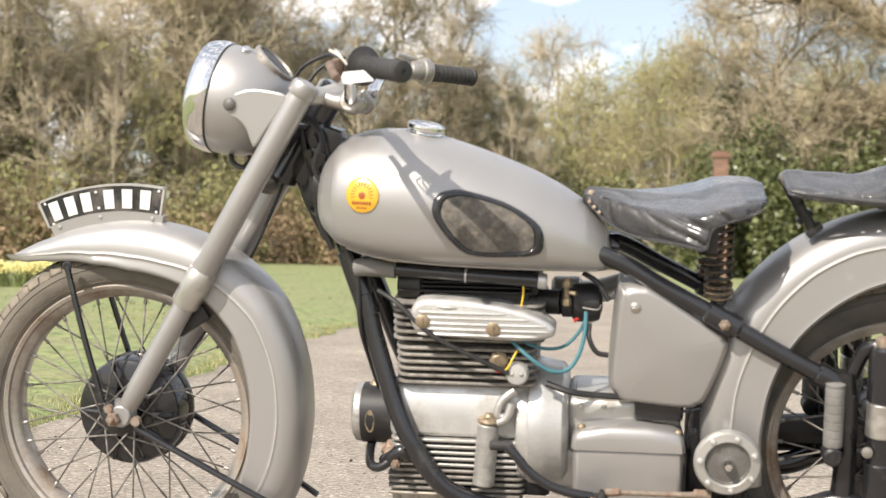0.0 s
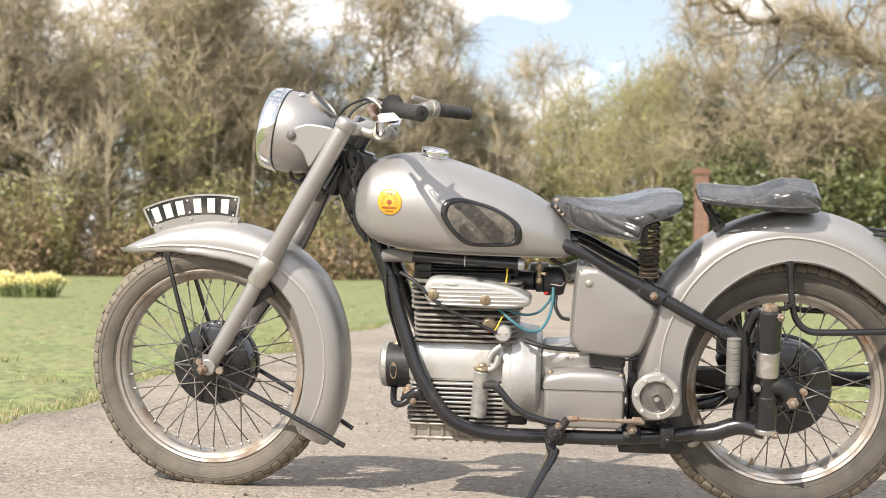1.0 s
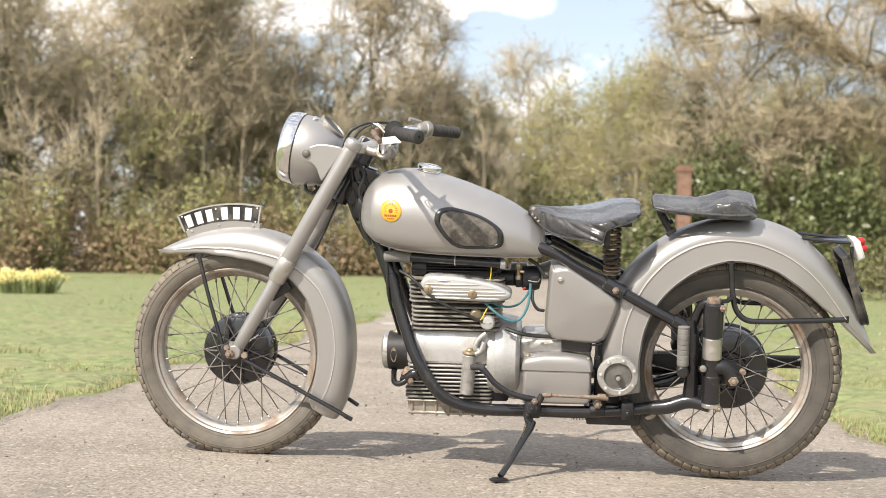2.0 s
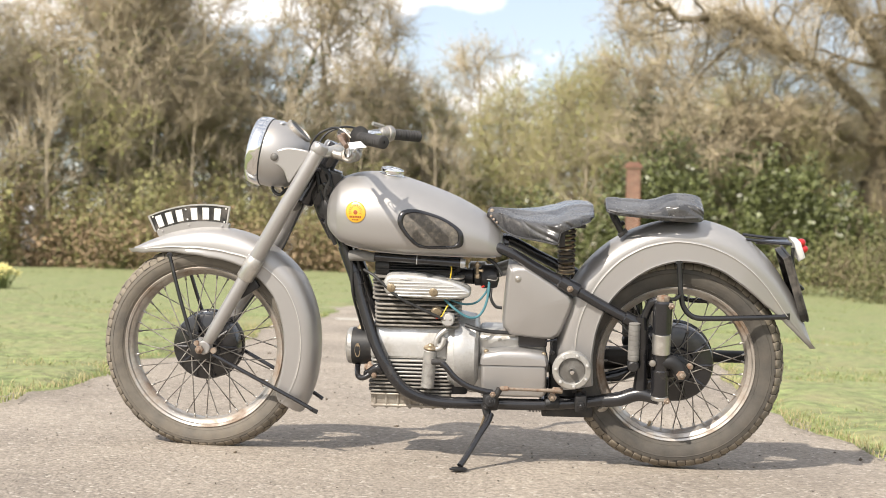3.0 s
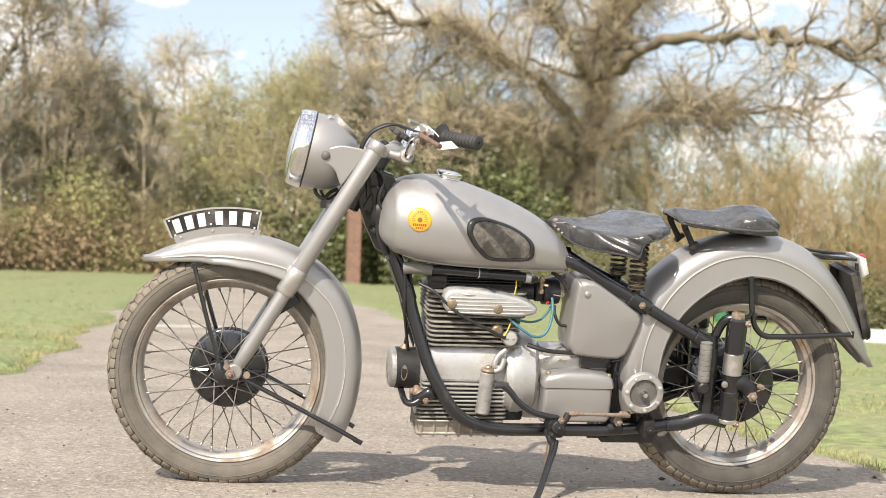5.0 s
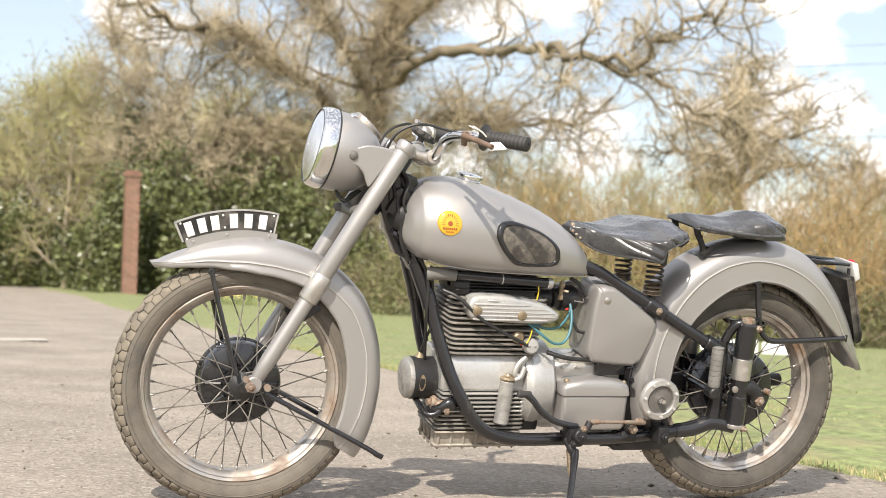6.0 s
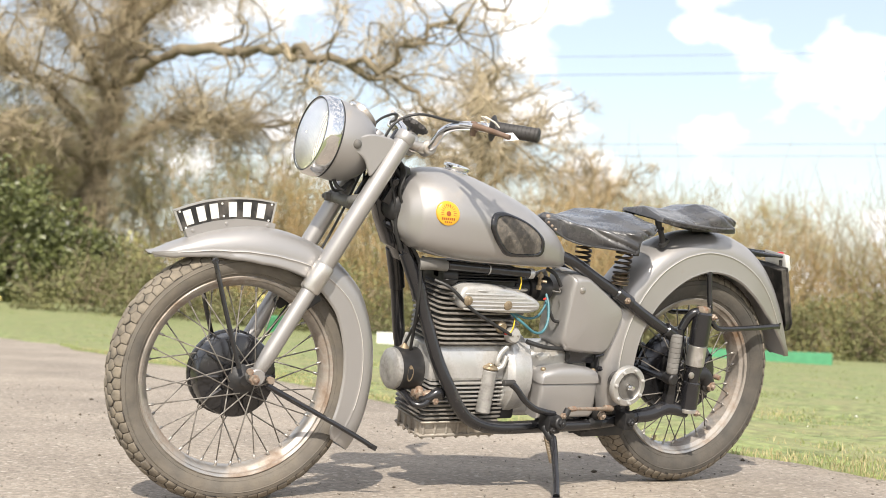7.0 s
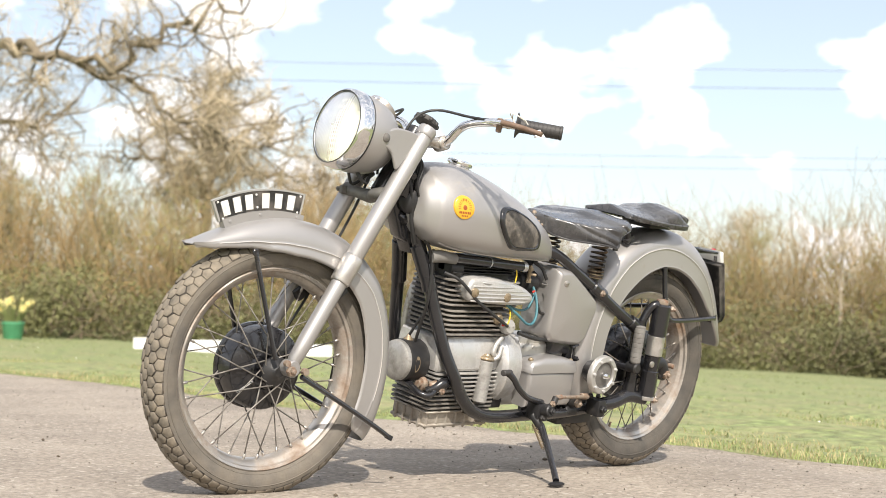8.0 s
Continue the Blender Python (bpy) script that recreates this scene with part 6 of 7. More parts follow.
# ---- frame ----
def cradle(s):
    b = bmesh.new()
    tube(b, [(0.425, s * 0.030, 0.66), (0.452, s * 0.045, 0.598), (0.476, s * 0.060, 0.535), (0.498, s * 0.076, 0.462), (0.529, s * 0.098, 0.372), (0.563, s * 0.118, 0.301), (0.611, s * 0.124, 0.231), (0.664, s * 0.121, 0.197), (0.74, s * 0.115, 0.180),
             (0.87, s * 0.110, 0.178), (1.03, s * 0.107, 0.178), (1.165, s * 0.107, 0.190), (1.29, s * 0.112, 0.216)], 0.0170, 14, 6)
    t = part("frame_tube", b, black, bike, "black frame cradle tube")
    b = bmesh.new()
    rod(b, (0.470, s * 0.055, 0.552), (0.483, s * 0.062, 0.512), 0.0205, seg=16, edge=0.003)
    rod(b, (0.44, s * 0.035, 0.625), (0.474, s * 0.056, 0.54), 0.021, 0.0205, seg=16, edge=0.002)
    part("frame_lug", b, black, t)
    b = bmesh.new()
    tube(b, [(0.56, s * 0.03, 0.63), (0.80, s * 0.06, 0.645), (0.905, s * 0.082, 0.633), (1.0, s * 0.095, 0.584), (1.105, s * 0.102, 0.529), (1.19, s * 0.106, 0.481), (1.30, s * 0.112, 0.425)], 0.0155, 14, 5)
    r = part("rear_tube", b, black, bike, "black sloping rear frame tube")
    b = bmesh.new()
    rod(b, (1.068, s * 0.1, 0.549), (1.125, s * 0.103, 0.518), 0.0205, seg=16, edge=0.004)
    rod(b, (1.088, s * 0.09, 0.545), (1.088, s * 0.09, 0.568), 0.012, seg=12)
    part("spring_seat", b, black, r)
    b = bmesh.new()
    nut(b, (1.099, s * 0.118, 0.530), (0, s, 0), 0.010, 0.008)
    part("frame_bolt", b, rusty, r, "rusty bolt head")
    b = bmesh.new()
    tube(b, [(1.302, s * 0.112, 0.452), (1.306, s * 0.112, 0.40), (1.310, s * 0.113, 0.30), (1.308, s * 0.113, 0.222)], [0.020, 0.021, 0.0175, 0.022], 14)
    rod(b, (1.255, s * 0.11, 0.449), (1.302, s * 0.112, 0.426), 0.0205, seg=14, edge=0.003)
    tube(b, [(1.31, s * 0.112, 0.437), (1.322, s * 0.118, 0.475), (1.335, s * 0.128, 0.500), (1.362, s * 0.138, 0.505)], 0.0125, 12)
    tube(b, [(1.20, s * 0.108, 0.196), (1.25, s * 0.112, 0.203), (1.305, s * 0.118, 0.222), (1.362, s * 0.138, 0.212)], [0.019, 0.021, 0.021, 0.015], 12)
    p = part("plunger_bracket", b, black, bike, "black bracket carrying the rear suspension")
    # plunger unit
    b = bmesh.new()
    ax = lambda z: (1.3615, s * 0.139, z)
    rod(b, ax(0.408), ax(0.507), 0.0275, seg=26, edge=0.005)
    rod(b, ax(0.225), ax(0.306), 0.0262, seg=26, edge=0.004)
    rod(b, ax(0.304), ax(0.352), 0.0235, seg=22)
    u = part("plunger_shroud", b, black, bike, "black plunger suspension shroud")
    b = bmesh.new()
    rod(b, ax(0.350), ax(0.410), 0.0262, seg=26, edge=0.002)
    part("plunger_sleeve", b, mat_collar, u, "bright metal sleeve")
    b = bmesh.new()
    rod(b, ax(0.214), ax(0.226), 0.0255, seg=26, edge=0.002)
    part("plunger_ring", b, mat_collar, u)
    b = bmesh.new()
    lathe(b, [(0.019, 0), (0.020, 0.004), (0.018, 0.013), (0.006, 0.016)], aim(ax(0.506), (0, 0, 1)), 8)
    part("plunger_nut", b, rusty, u, "rusty top nut")
    for q in ((1.381, s * 0.155, 0.496), (1.379, s * 0.152, 0.215)):
        b = bmesh.new()
        nut(b, q, (0.4, s, 0), 0.0095, 0.011)
        part("pinch_bolt", b, rusty, u)
    b = bmesh.new()
    tube(b, [(1.365, s * 0.14, 0.327), (1.395, s * 0.142, 0.326), (1.414, s * 0.142, 0.305), (1.419, s * 0.14, 0.296)], [0.0225, 0.0205, 0.02, 0.021], 14)
    rod(b, (1.419, s * 0.075, 0.294), (1.419, s * 0.15, 0.294), 0.0215, seg=18, edge=0.003)
    part("axle_carrier", b, satin, u, "black axle carrier elbow")
    b = bmesh.new()
    nut(b, (1.419, s * 0.15, 0.294), (0, s, 0), 0.0145, 0.014)
    part("spindle_nut", b, rusty, u, "worn spindle nut")
    b = bmesh.new()
    rod(b, (1.442, s * 0.14, 0.318), (1.445, s * 0.16, 0.319), 0.008, seg=10, edge=0.002)
    part("carrier_bolt", b, rusty, u)
    b = bmesh.new()
    lathe(b, [(0.010, 0), (0.009, 0.004), (0.003, 0.006)], aim((1.337, s * 0.158, 0.327), (0, s, 0)), 10)
    part("grease_cap", b, steel, u)
    # folded pillion footrest
    b = bmesh.new()
    pr = [(0.012, 0.0), (0.0155, 0.003)]
    for i in range(7):
        h = 0.006 + i * 0.0145
        pr += [(0.0165, h), (0.0165, h + 0.0118), (0.0155, h + 0.0125), (0.0155, h + 0.0138)]
    pr += [(0.0165, 0.109), (0.0165, 0.112), (0.008, 0.114)]
    lathe(b, pr, aim((1.284, s * 0.136, 0.325), (0, -s * 0.02, 1)), 20)
    fr = part("pillion_footrest", b, greyrubber, bike, "folded footrest in perished grey rubber")
    b = bmesh.new()
    rod(b, (1.284, s * 0.112, 0.312), (1.284, s * 0.152, 0.312), 0.0165, seg=16, edge=0.004)
    part("footrest_pivot", b, satin, fr)
    # mudguard and rack stay
    b = bmesh.new()
    tube(b, [(1.407, s * 0.088, 0.612), (1.411, s * 0.096, 0.56), (1.414, s * 0.104, 0.52), (1.424, s * 0.108, 0.480), (1.452, s * 0.108, 0.453), (1.50, s * 0.106, 0.449), (1.60, s * 0.098, 0.451), (1.715, s * 0.082, 0.453)], 0.0078, 10, 6)
    rod(b, (1.407, s * 0.080, 0.604), (1.407, s * 0.09, 0.612), 0.012, seg=10, edge=0.002)
    rbox(b, (1.714, s * 0.078, 0.453), (0.03, 0.006, 0.02), 0.002)
    tube(b, [(1.414, s * 0.106, 0.515), (1.395, s * 0.125, 0.508), (1.365, s * 0.14, 0.512)], 0.006, 8)
    part("rear_stay", b, black, bike, "black tubular rear mudguard stay")


both(cradle)
b = bmesh.new()
tube(b, [(0.37, 0, 0.76), (0.42, 0, 0.735), (0.5, 0, 0.69), (0.70, 0, 0.645), (0.92, 0, 0.635)], 0.024, 12)
spine = part("frame_spine", b, black, bike, "black frame spine under the tank")
for x, z in ((1.308, 0.30), (0.66, 0.196), (1.03, 0.181)):
    b = bmesh.new()
    rod(b, (x, -0.1, z), (x, 0.1, z), 0.012, seg=10)
    part("cross_tube", b, black, spine)
b = bmesh.new()
slab(b, [(0.352, 0.850), (0.395, 0.850), (0.42, 0.76), (0.432, 0.68), (0.468, 0.60), (0.432, 0.60), (0.402, 0.655), (0.376, 0.715), (0.358, 0.78)], -0.028, 0.028, 0.006, 2)
part("head_gusset", b, black, bike, "black gusset behind the steering head")
b = bmesh.new()
rbox(b, (0.378, -0.038, 0.775), (0.03, 0.016, 0.07), 0.005, m=Matrix.Rotation(0.5, 4, "Y"))
rod(b, (0.378, -0.04, 0.80), (0.375, -0.052, 0.80), 0.008, seg=10)
part("cable_clip", b, black, bike, "black clip holding the cables")
b = bmesh.new()
tube(b, [(0.38, -0.02, 0.80), (0.395, -0.045, 0.72), (0.425, -0.062, 0.66), (0.462, -0.072, 0.60), (0.468, -0.078, 0.50), (0.482, -0.05, 0.42), (0.492, -0.03, 0.37)], 0.0042, 8)
tube(b, [(0.36, -0.03, 0.84), (0.38, -0.05, 0.75), (0.40, -0.05, 0.68), (0.45, -0.03, 0.64)], 0.004, 8)
tube(b, [(0.36, 0.03, 0.85), (0.385, 0.04, 0.76), (0.42, 0.04, 0.66), (0.47, 0.03, 0.60)], 0.005, 8)
tube(b, [(0.365, -0.01, 0.86), (0.40, -0.035, 0.80), (0.39, -0.05, 0.70), (0.415, -0.05, 0.63)], 0.006, 8)
part("wiring", b, cable_m, bike, "bundle of black cables behind the steering head")
b = bmesh.new()
lathe(b, [(0.012, -0.03), (0.026, -0.02), (0.028, 0.0), (0.026, 0.012), (0.018, 0.016), (0.004, 0.017)], aim((0.392, -0.008, 0.69), (-0.5, -0.2, -0.7)), 24)
part("horn", b, black, bike, "black horn under the steering head")

# ---- engine: inline block with fins, rocker cover, crankcase, sump, dynamo ----
b = bmesh.new()
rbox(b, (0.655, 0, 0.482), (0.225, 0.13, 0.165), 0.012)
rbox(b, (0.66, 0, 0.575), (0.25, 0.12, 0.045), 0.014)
engine = part("engine", b, satin, bike, "finned aluminium engine block, dark between its fins and in its lower case")
def fin(b, x0, x1, y0, y1, z, h, r):
    """A flat cast fin with rounded corners and softened edges."""
    pts = []
    for cx, cy, a0 in ((x1 - r, y1 - r, 0), (x0 + r, y1 - r, 90), (x0 + r, y0 + r, 180), (x1 - r, y0 + r, 270)):
        pts += [(cx + r * math.cos(radians(a0 + k * 22.5)), cy + r * math.sin(radians(a0 + k * 22.5))) for k in range(5)]
    mx, my = (x0 + x1) / 2, (y0 + y1) / 2
    rings = []
    for g, dz in ((0.012, -0.5), (0.0, -0.3), (0.0, 0.3), (0.012, 0.5)):
        rings.append([Vector((mx + (x - mx) * (1 - g), my + (y - my) * (1 - g), z + dz * h)) for x, y in pts])
    ring_faces(b, rings)


FIN = [(0.545 - 0.0128 * i, 0.527, 0.795, 0.094) for i in range(6)] + [(0.465 - 0.0125 * i, 0.533, 0.782, 0.096) for i in range(6)]
for z, x0, x1, hw in FIN:
    b = bmesh.new()
    fin(b, x0, x1, -hw, hw - 0.024, z, 0.0052, 0.022)
    part("cooling_fin", b, finmetal, engine)
b = bmesh.new()
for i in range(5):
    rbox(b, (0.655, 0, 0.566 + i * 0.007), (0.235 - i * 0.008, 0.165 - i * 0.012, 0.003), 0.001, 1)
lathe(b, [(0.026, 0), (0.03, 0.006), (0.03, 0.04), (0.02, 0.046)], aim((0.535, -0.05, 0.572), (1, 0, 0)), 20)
part("cylinder_head_top", b, satin, engine, "black finned cylinder head top")
ROCK = [(0.566, 0.512), (0.563, 0.535), (0.577, 0.556), (0.61, 0.561), (0.66, 0.559), (0.72, 0.552), (0.775, 0.538), (0.808, 0.521), (0.815, 0.508), (0.806, 0.496), (0.77, 0.489), (0.70, 0.489), (0.62, 0.493), (0.58, 0.498)]
b = bmesh.new()
pillow(b, ROCK, -0.122, -0.07, 0.012)
rc = part("rocker_cover", b, alubright, engine, "polished ribbed aluminium rocker cover", 60)
for i in range(6):
    z = 0.549 - i * 0.0098
    x0, x1 = 0.578 + (0.03 if i < 1 else 0), (0.655, 0.735, 0.772, 0.800, 0.803, 0.785)[i]
    b = bmesh.new()
    tube(b, [(x0, -0.119, z), (x0 + 0.01, -0.1225, z - 0.0004), ((x0 + x1) / 2, -0.1235, z - 0.001), (x1 - 0.012, -0.1215, z - 0.0018), (x1, -0.118, z - 0.0022)], [0.0016, 0.0028, 0.0030, 0.0028, 0.0012], 8, 3)
    part("cover_rib", b, alubright, rc)
for x, z in ((0.586, 0.522), (0.7085, 0.5115)):
    b = bmesh.new()
    lathe(b, [(0.0125, 0), (0.013, 0.002), (0.0125, 0.006), (0.010, 0.0075), (0.001, 0.008)], aim((x, -0.1205, z), (0, -1, 0)), 20)
    rbox(b, (x, -0.129, z), (0.0022, 0.002, 0.016), 0.0004, 1)
    part("cover_screw", b, brass, rc, "tarnished slotted cover screw")
b = bmesh.new()
tube(b, [(0.461, -0.070, 0.602), (0.49, -0.076, 0.605), (0.535, -0.084, 0.601)], [0.0155, 0.0165, 0.0135], 16)
pipe = part("breather_pipe", b, greyrubber, engine, "grey rubber elbow on a black pipe")
b = bmesh.new()
rod(b, (0.535, -0.084, 0.604), (0.79, -0.088, 0.590), 0.0128, seg=18)
part("pipe_body", b, black, pipe)
b = bmesh.new()
rod(b, (0.782, -0.088, 0.5905), (0.798, -0.088, 0.5895), 0.0138, seg=18, edge=0.002)
part("pipe_ferrule", b, alubright, pipe)
b = bmesh.new()
lathe(b, [(0.0138, 0), (0.0138, 0.003)], aim((0.656, -0.086, 0.597), (1, 0, -0.06)), 18)
part("pipe_ferrule", b, alubright, pipe)
b = bmesh.new()
tube(b, [(0.503, -0.085, 0.565), (0.54, -0.11, 0.55), (0.60, -0.125, 0.50), (0.66, -0.125, 0.468), (0.735, -0.118, 0.432)], 0.0045, 8)
part("oil_feed", b, cable_m, engine, "black feed pipe slanting across the fins")
# crankcase
def lofted(b, xs, inset, sec, zc):
    rings = []
    for i, x in enumerate(xs):
        g = inset if i in (0, len(xs) - 1) else 1.0
        rings.append([Vector((x, y * g, zc + (z - zc) * g)) for y, z in sec])
    ring_faces(b, rings)


b = bmesh.new()
lofted(b, (0.522, 0.528, 0.54, 0.70, 0.80, 0.83, 0.836), 0.92, ((-0.075, 0.392), (-0.086, 0.375), (-0.093, 0.34), (-0.095, 0.31), (-0.088, 0.302), (0.066, 0.302), (0.073, 0.31), (0.075, 0.34), (0.072, 0.375), (0.065, 0.392)), 0.34)
cc = part("crankcase", b, alubright, engine, "dull bright aluminium crankcase")
# dark core, so the gaps between the lower fins stay dark
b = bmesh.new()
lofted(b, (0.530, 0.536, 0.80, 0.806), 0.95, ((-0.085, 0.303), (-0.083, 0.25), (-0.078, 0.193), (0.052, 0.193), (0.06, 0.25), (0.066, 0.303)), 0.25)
part("case_core", b, satin, cc, "dark lower case between the fins")
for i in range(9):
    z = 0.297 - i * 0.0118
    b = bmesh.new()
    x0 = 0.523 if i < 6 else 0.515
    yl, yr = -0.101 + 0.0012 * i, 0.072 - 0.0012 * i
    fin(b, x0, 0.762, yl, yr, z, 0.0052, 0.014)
    # the four lowest fins take the darker casting
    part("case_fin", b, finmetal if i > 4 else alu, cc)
b = bmesh.new()
lathe(b, [(0.018, 0), (0.019, 0.006), (0.016, 0.012), (0.010, 0.014), (0.010, 0.022), (0.004, 0.023)], aim((0.522, -0.055, 0.262), (-1, 0, 0)), 20)
part("drain_plug", b, rusty, cc, "brown round plug on the case's front")
b = bmesh.new()
slab(b, [(0.523, 0.190), (0.752, 0.190), (0.750, 0.158), (0.742, 0.150), (0.540, 0.150), (0.527, 0.158)], -0.078, 0.05, 0.006, 2)
rbox(b, (0.637, -0.014, 0.191), (0.235, 0.150, 0.006), 0.002, 1)
rbox(b, (0.637, -0.014, 0.1535), (0.232, 0.138, 0.009), 0.003, 1)
sump = part("sump", b, sumpmetal, engine, "dusty cast sump with a bolted flange")
for i in range(7):
    x = 0.533 + i * 0.0345
    for s in (-1, 1):
        b = bmesh.new()
        y = -0.0765 if s < 0 else 0.049
        rod(b, (x, y, 0.150), (x, y, 0.188), 0.0055, seg=8)
        nut(b, (x, y, 0.150), (0, 0, -1), 0.0052, 0.004)
        part("sump_bolt", b, sumpmetal, sump)
for i in range(4):
    b = bmesh.new()
    y = -0.058 + i * 0.031
    rod(b, (0.5245, y, 0.150), (0.5245, y, 0.188), 0.0055, seg=8)
    nut(b, (0.5245, y, 0.150), (0, 0, -1), 0.0052, 0.004)
    part("sump_bolt", b, sumpmetal, sump)
b = bmesh.new()
ft, fb = Vector((0.699, -0.098, 0.334)), Vector((0.690, -0.104, 0.218))
rod(b, fb, ft, 0.0195, seg=22, edge=0.004)
fill = part("oil_filler", b, capmetal, engine, "cast oil filler neck with a brass cap")
b = bmesh.new()
lathe(b, [(0.0195, 0), (0.021, 0.003), (0.019, 0.008), (0.01, 0.012), (0.008, 0.016), (0.002, 0.017)], aim(ft, ft - fb), 20)
part("filler_cap", b, brass, fill)
b = bmesh.new()
HM = aim((0.745, 0, 0.305), (1, 0, 0))
lathe(b, [(0.10, 0), (0.113, 0.004), (0.115, 0.02), (0.119, 0.024), (0.120, 0.045), (0.117, 0.055), (0.112, 0.082), (0.1, 0.092), (0.05, 0.095)], HM, 48)
bell = part("clutch_housing", b, alubright, engine, "smooth aluminium clutch housing")
for pts, r in (([(0.735, -0.1, 0.345), (0.715, -0.103, 0.35), (0.722, -0.1, 0.375), (0.745, -0.095, 0.395)], 0.0075), ([(0.715, -0.105, 0.336), (0.73, -0.108, 0.345), (0.74, -0.105, 0.372)], 0.007)):
    b = bmesh.new()
    tube(b, pts, r, 10)
    part("housing_lug", b, alu, bell)
b = bmesh.new()
lathe(b, [(0.0185, 0), (0.0205, 0.003), (0.0205, 0.02), (0.017, 0.026), (0.004, 0.028)], aim((0.749, -0.092, 0.427), (0, -1, 0.1)), 22)
sw = part("oil_switch", b, alubright, engine, "round bright cap with two screws")
for dx in (-0.008, 0.008):
    b = bmesh.new()
    lathe(b, [(0.0036, 0), (0.0032, 0.002), (0.001, 0.003)], aim((0.749 + dx, -0.1185, 0.430), (0, -1, 0.1)), 10)
    part("switch_screw", b, steel, sw)
b = bmesh.new()
lathe(b, [(0.012, 0), (0.017, 0.004), (0.017, 0.024), (0.011, 0.03)], aim((0.714, -0.075, 0.448), (0.1, -1, 0)), 8)
part("spark_plug_cap", b, brass, engine, "dull brass plug cap")
# dynamo on the nose of the crankshaft
b = bmesh.new()
GM = aim((0.440, -0.012, 0.316), (1, 0, 0))
lathe(b, [(0.0525, 0.020), (0.0555, 0.022), (0.0555, 0.085), (0.05, 0.09)], GM, 44)
dyn = part("dynamo", b, satin, engine, "black cylindrical dynamo on the engine's nose")
b = bmesh.new()
lathe(b, [(0.002, 0.0), (0.03, 0.001), (0.046, 0.004), (0.0525, 0.009), (0.0540, 0.019), (0.0530, 0.022)], GM, 44)
part("dynamo_cap", b, capmetal, dyn, "stained domed dynamo cap")
b = bmesh.new()
vs = []
for i in range(20):
    a = 2 * math.pi * i / 20
    z = 0.316 + 0.0215 * math.sin(a)
    vs.append(b.verts.new((0.480 + 0.0085 * math.cos(a), -0.012 - math.sqrt(0.0563 ** 2 - (z - 0.316) ** 2), z)))
b.faces.new(vs)
part("maker_plate", b, brass, dyn, "small oval brass plate")
b = bmesh.new()
lathe(b, [(0.014, 0), (0.014, 0.006), (0.008, 0.012), (0.003, 0.02)], aim((0.485, -0.01, 0.365), (0, 0, 1)), 14)
part("dynamo_terminal", b, brass, dyn)
b = bmesh.new()
tube(b, [(0.485, -0.01, 0.38), (0.488, -0.03, 0.42), (0.492, -0.055, 0.47), (0.488, -0.06, 0.54), (0.475, -0.06, 0.62)], 0.0038, 8)
part("dynamo_cable", b, cable_m, dyn)
b = bmesh.new()
tube(b, [(0.555, -0.098, 0.268), (0.545, -0.105, 0.276), (0.525, -0.10, 0.262), (0.51, -0.085, 0.25)], [0.016, 0.014, 0.013, 0.012], 12)
tube(b, [(0.53, -0.1, 0.262), (0.505, -0.105, 0.245), (0.485, -0.09, 0.245), (0.478, -0.05, 0.26), (0.478, -0.02, 0.265)], 0.0085, 10)
part("engine_mount", b, black, engine, "black engine mounting bracket")
b = bmesh.new()
nut(b, (0.535, -0.112, 0.256), (0, -1, 0), 0.009, 0.008)
rod(b, (0.515, -0.085, 0.262), (0.535, -0.098, 0.270), 0.013, seg=10, edge=0.003)
part("mount_bolt", b, rusty, engine)
# distributor and carburettor behind the head
b = bmesh.new()
lathe(b, [(0.02, 0), (0.026, 0.004), (0.026, 0.02), (0.034, 0.024), (0.035, 0.055), (0.031, 0.068), (0.01, 0.074)], aim((0.82, -0.035, 0.540), (1, 0, 0.02)), 28)
rod(b, (0.78, -0.03, 0.54), (0.82, -0.035, 0.54), 0.022, seg=18)
part("distributor", b, satin, engine, "black distributor cap behind the cylinder head")
b = bmesh.new()
rod(b, (0.832, -0.075, 0.545), (0.832, -0.075, 0.592), 0.0052, seg=10)
nut(b, (0.832, -0.075, 0.578), (0, 0, 1), 0.009, 0.010)
nut(b, (0.832, -0.075, 0.545), (0, 0, 1), 0.008, 0.012)
rod(b, (0.832, -0.075, 0.57), (0.848, -0.085, 0.568), 0.004, seg=8)
part("fuel_tap", b, brass, engine, "grimy brass fuel tap")
b = bmesh.new()
lathe(b, [(0.022, 0), (0.03, 0.006), (0.03, 0.05), (0.022, 0.056)], aim((0.80, 0.06, 0.535), (1, 0, 0)), 20)
tube(b, [(0.845, 0.06, 0.535), (0.88, 0.05, 0.54), (0.93, 0.03, 0.56)], 0.022, 14)
part("carburettor", b, alu, engine, "dull aluminium carburettor")


def lead(name, pts, r, material, label=""):
    b = bmesh.new()
    tube(b, pts, r, 8, 6)
    return part(name, b, material, engine, label)


lead("ignition_lead", [(0.737, -0.10, 0.487), (0.77, -0.118, 0.462), (0.805, -0.12, 0.440), (0.835, -0.115, 0.440), (0.855, -0.105, 0.465), (0.865, -0.085, 0.505), (0.865, -0.06, 0.54)], 0.0037, cyan, "blue-green sleeved ignition lead")
lead("ignition_lead", [(0.745, -0.09, 0.487), (0.79, -0.095, 0.472), (0.83, -0.09, 0.476), (0.858, -0.08, 0.505), (0.868, -0.065, 0.53)], 0.0032, cyan, "blue-green sleeved ignition lead")
lead("yellow_wire", [(0.752, -0.1, 0.475), (0.742, -0.115, 0.458), (0.732, -0.12, 0.440), (0.72, -0.115, 0.434)], 0.0019, wire_y)
lead("yellow_wire", [(0.757, -0.09, 0.592), (0.758, -0.098, 0.57), (0.755, -0.1, 0.548)], 0.0018, wire_y)
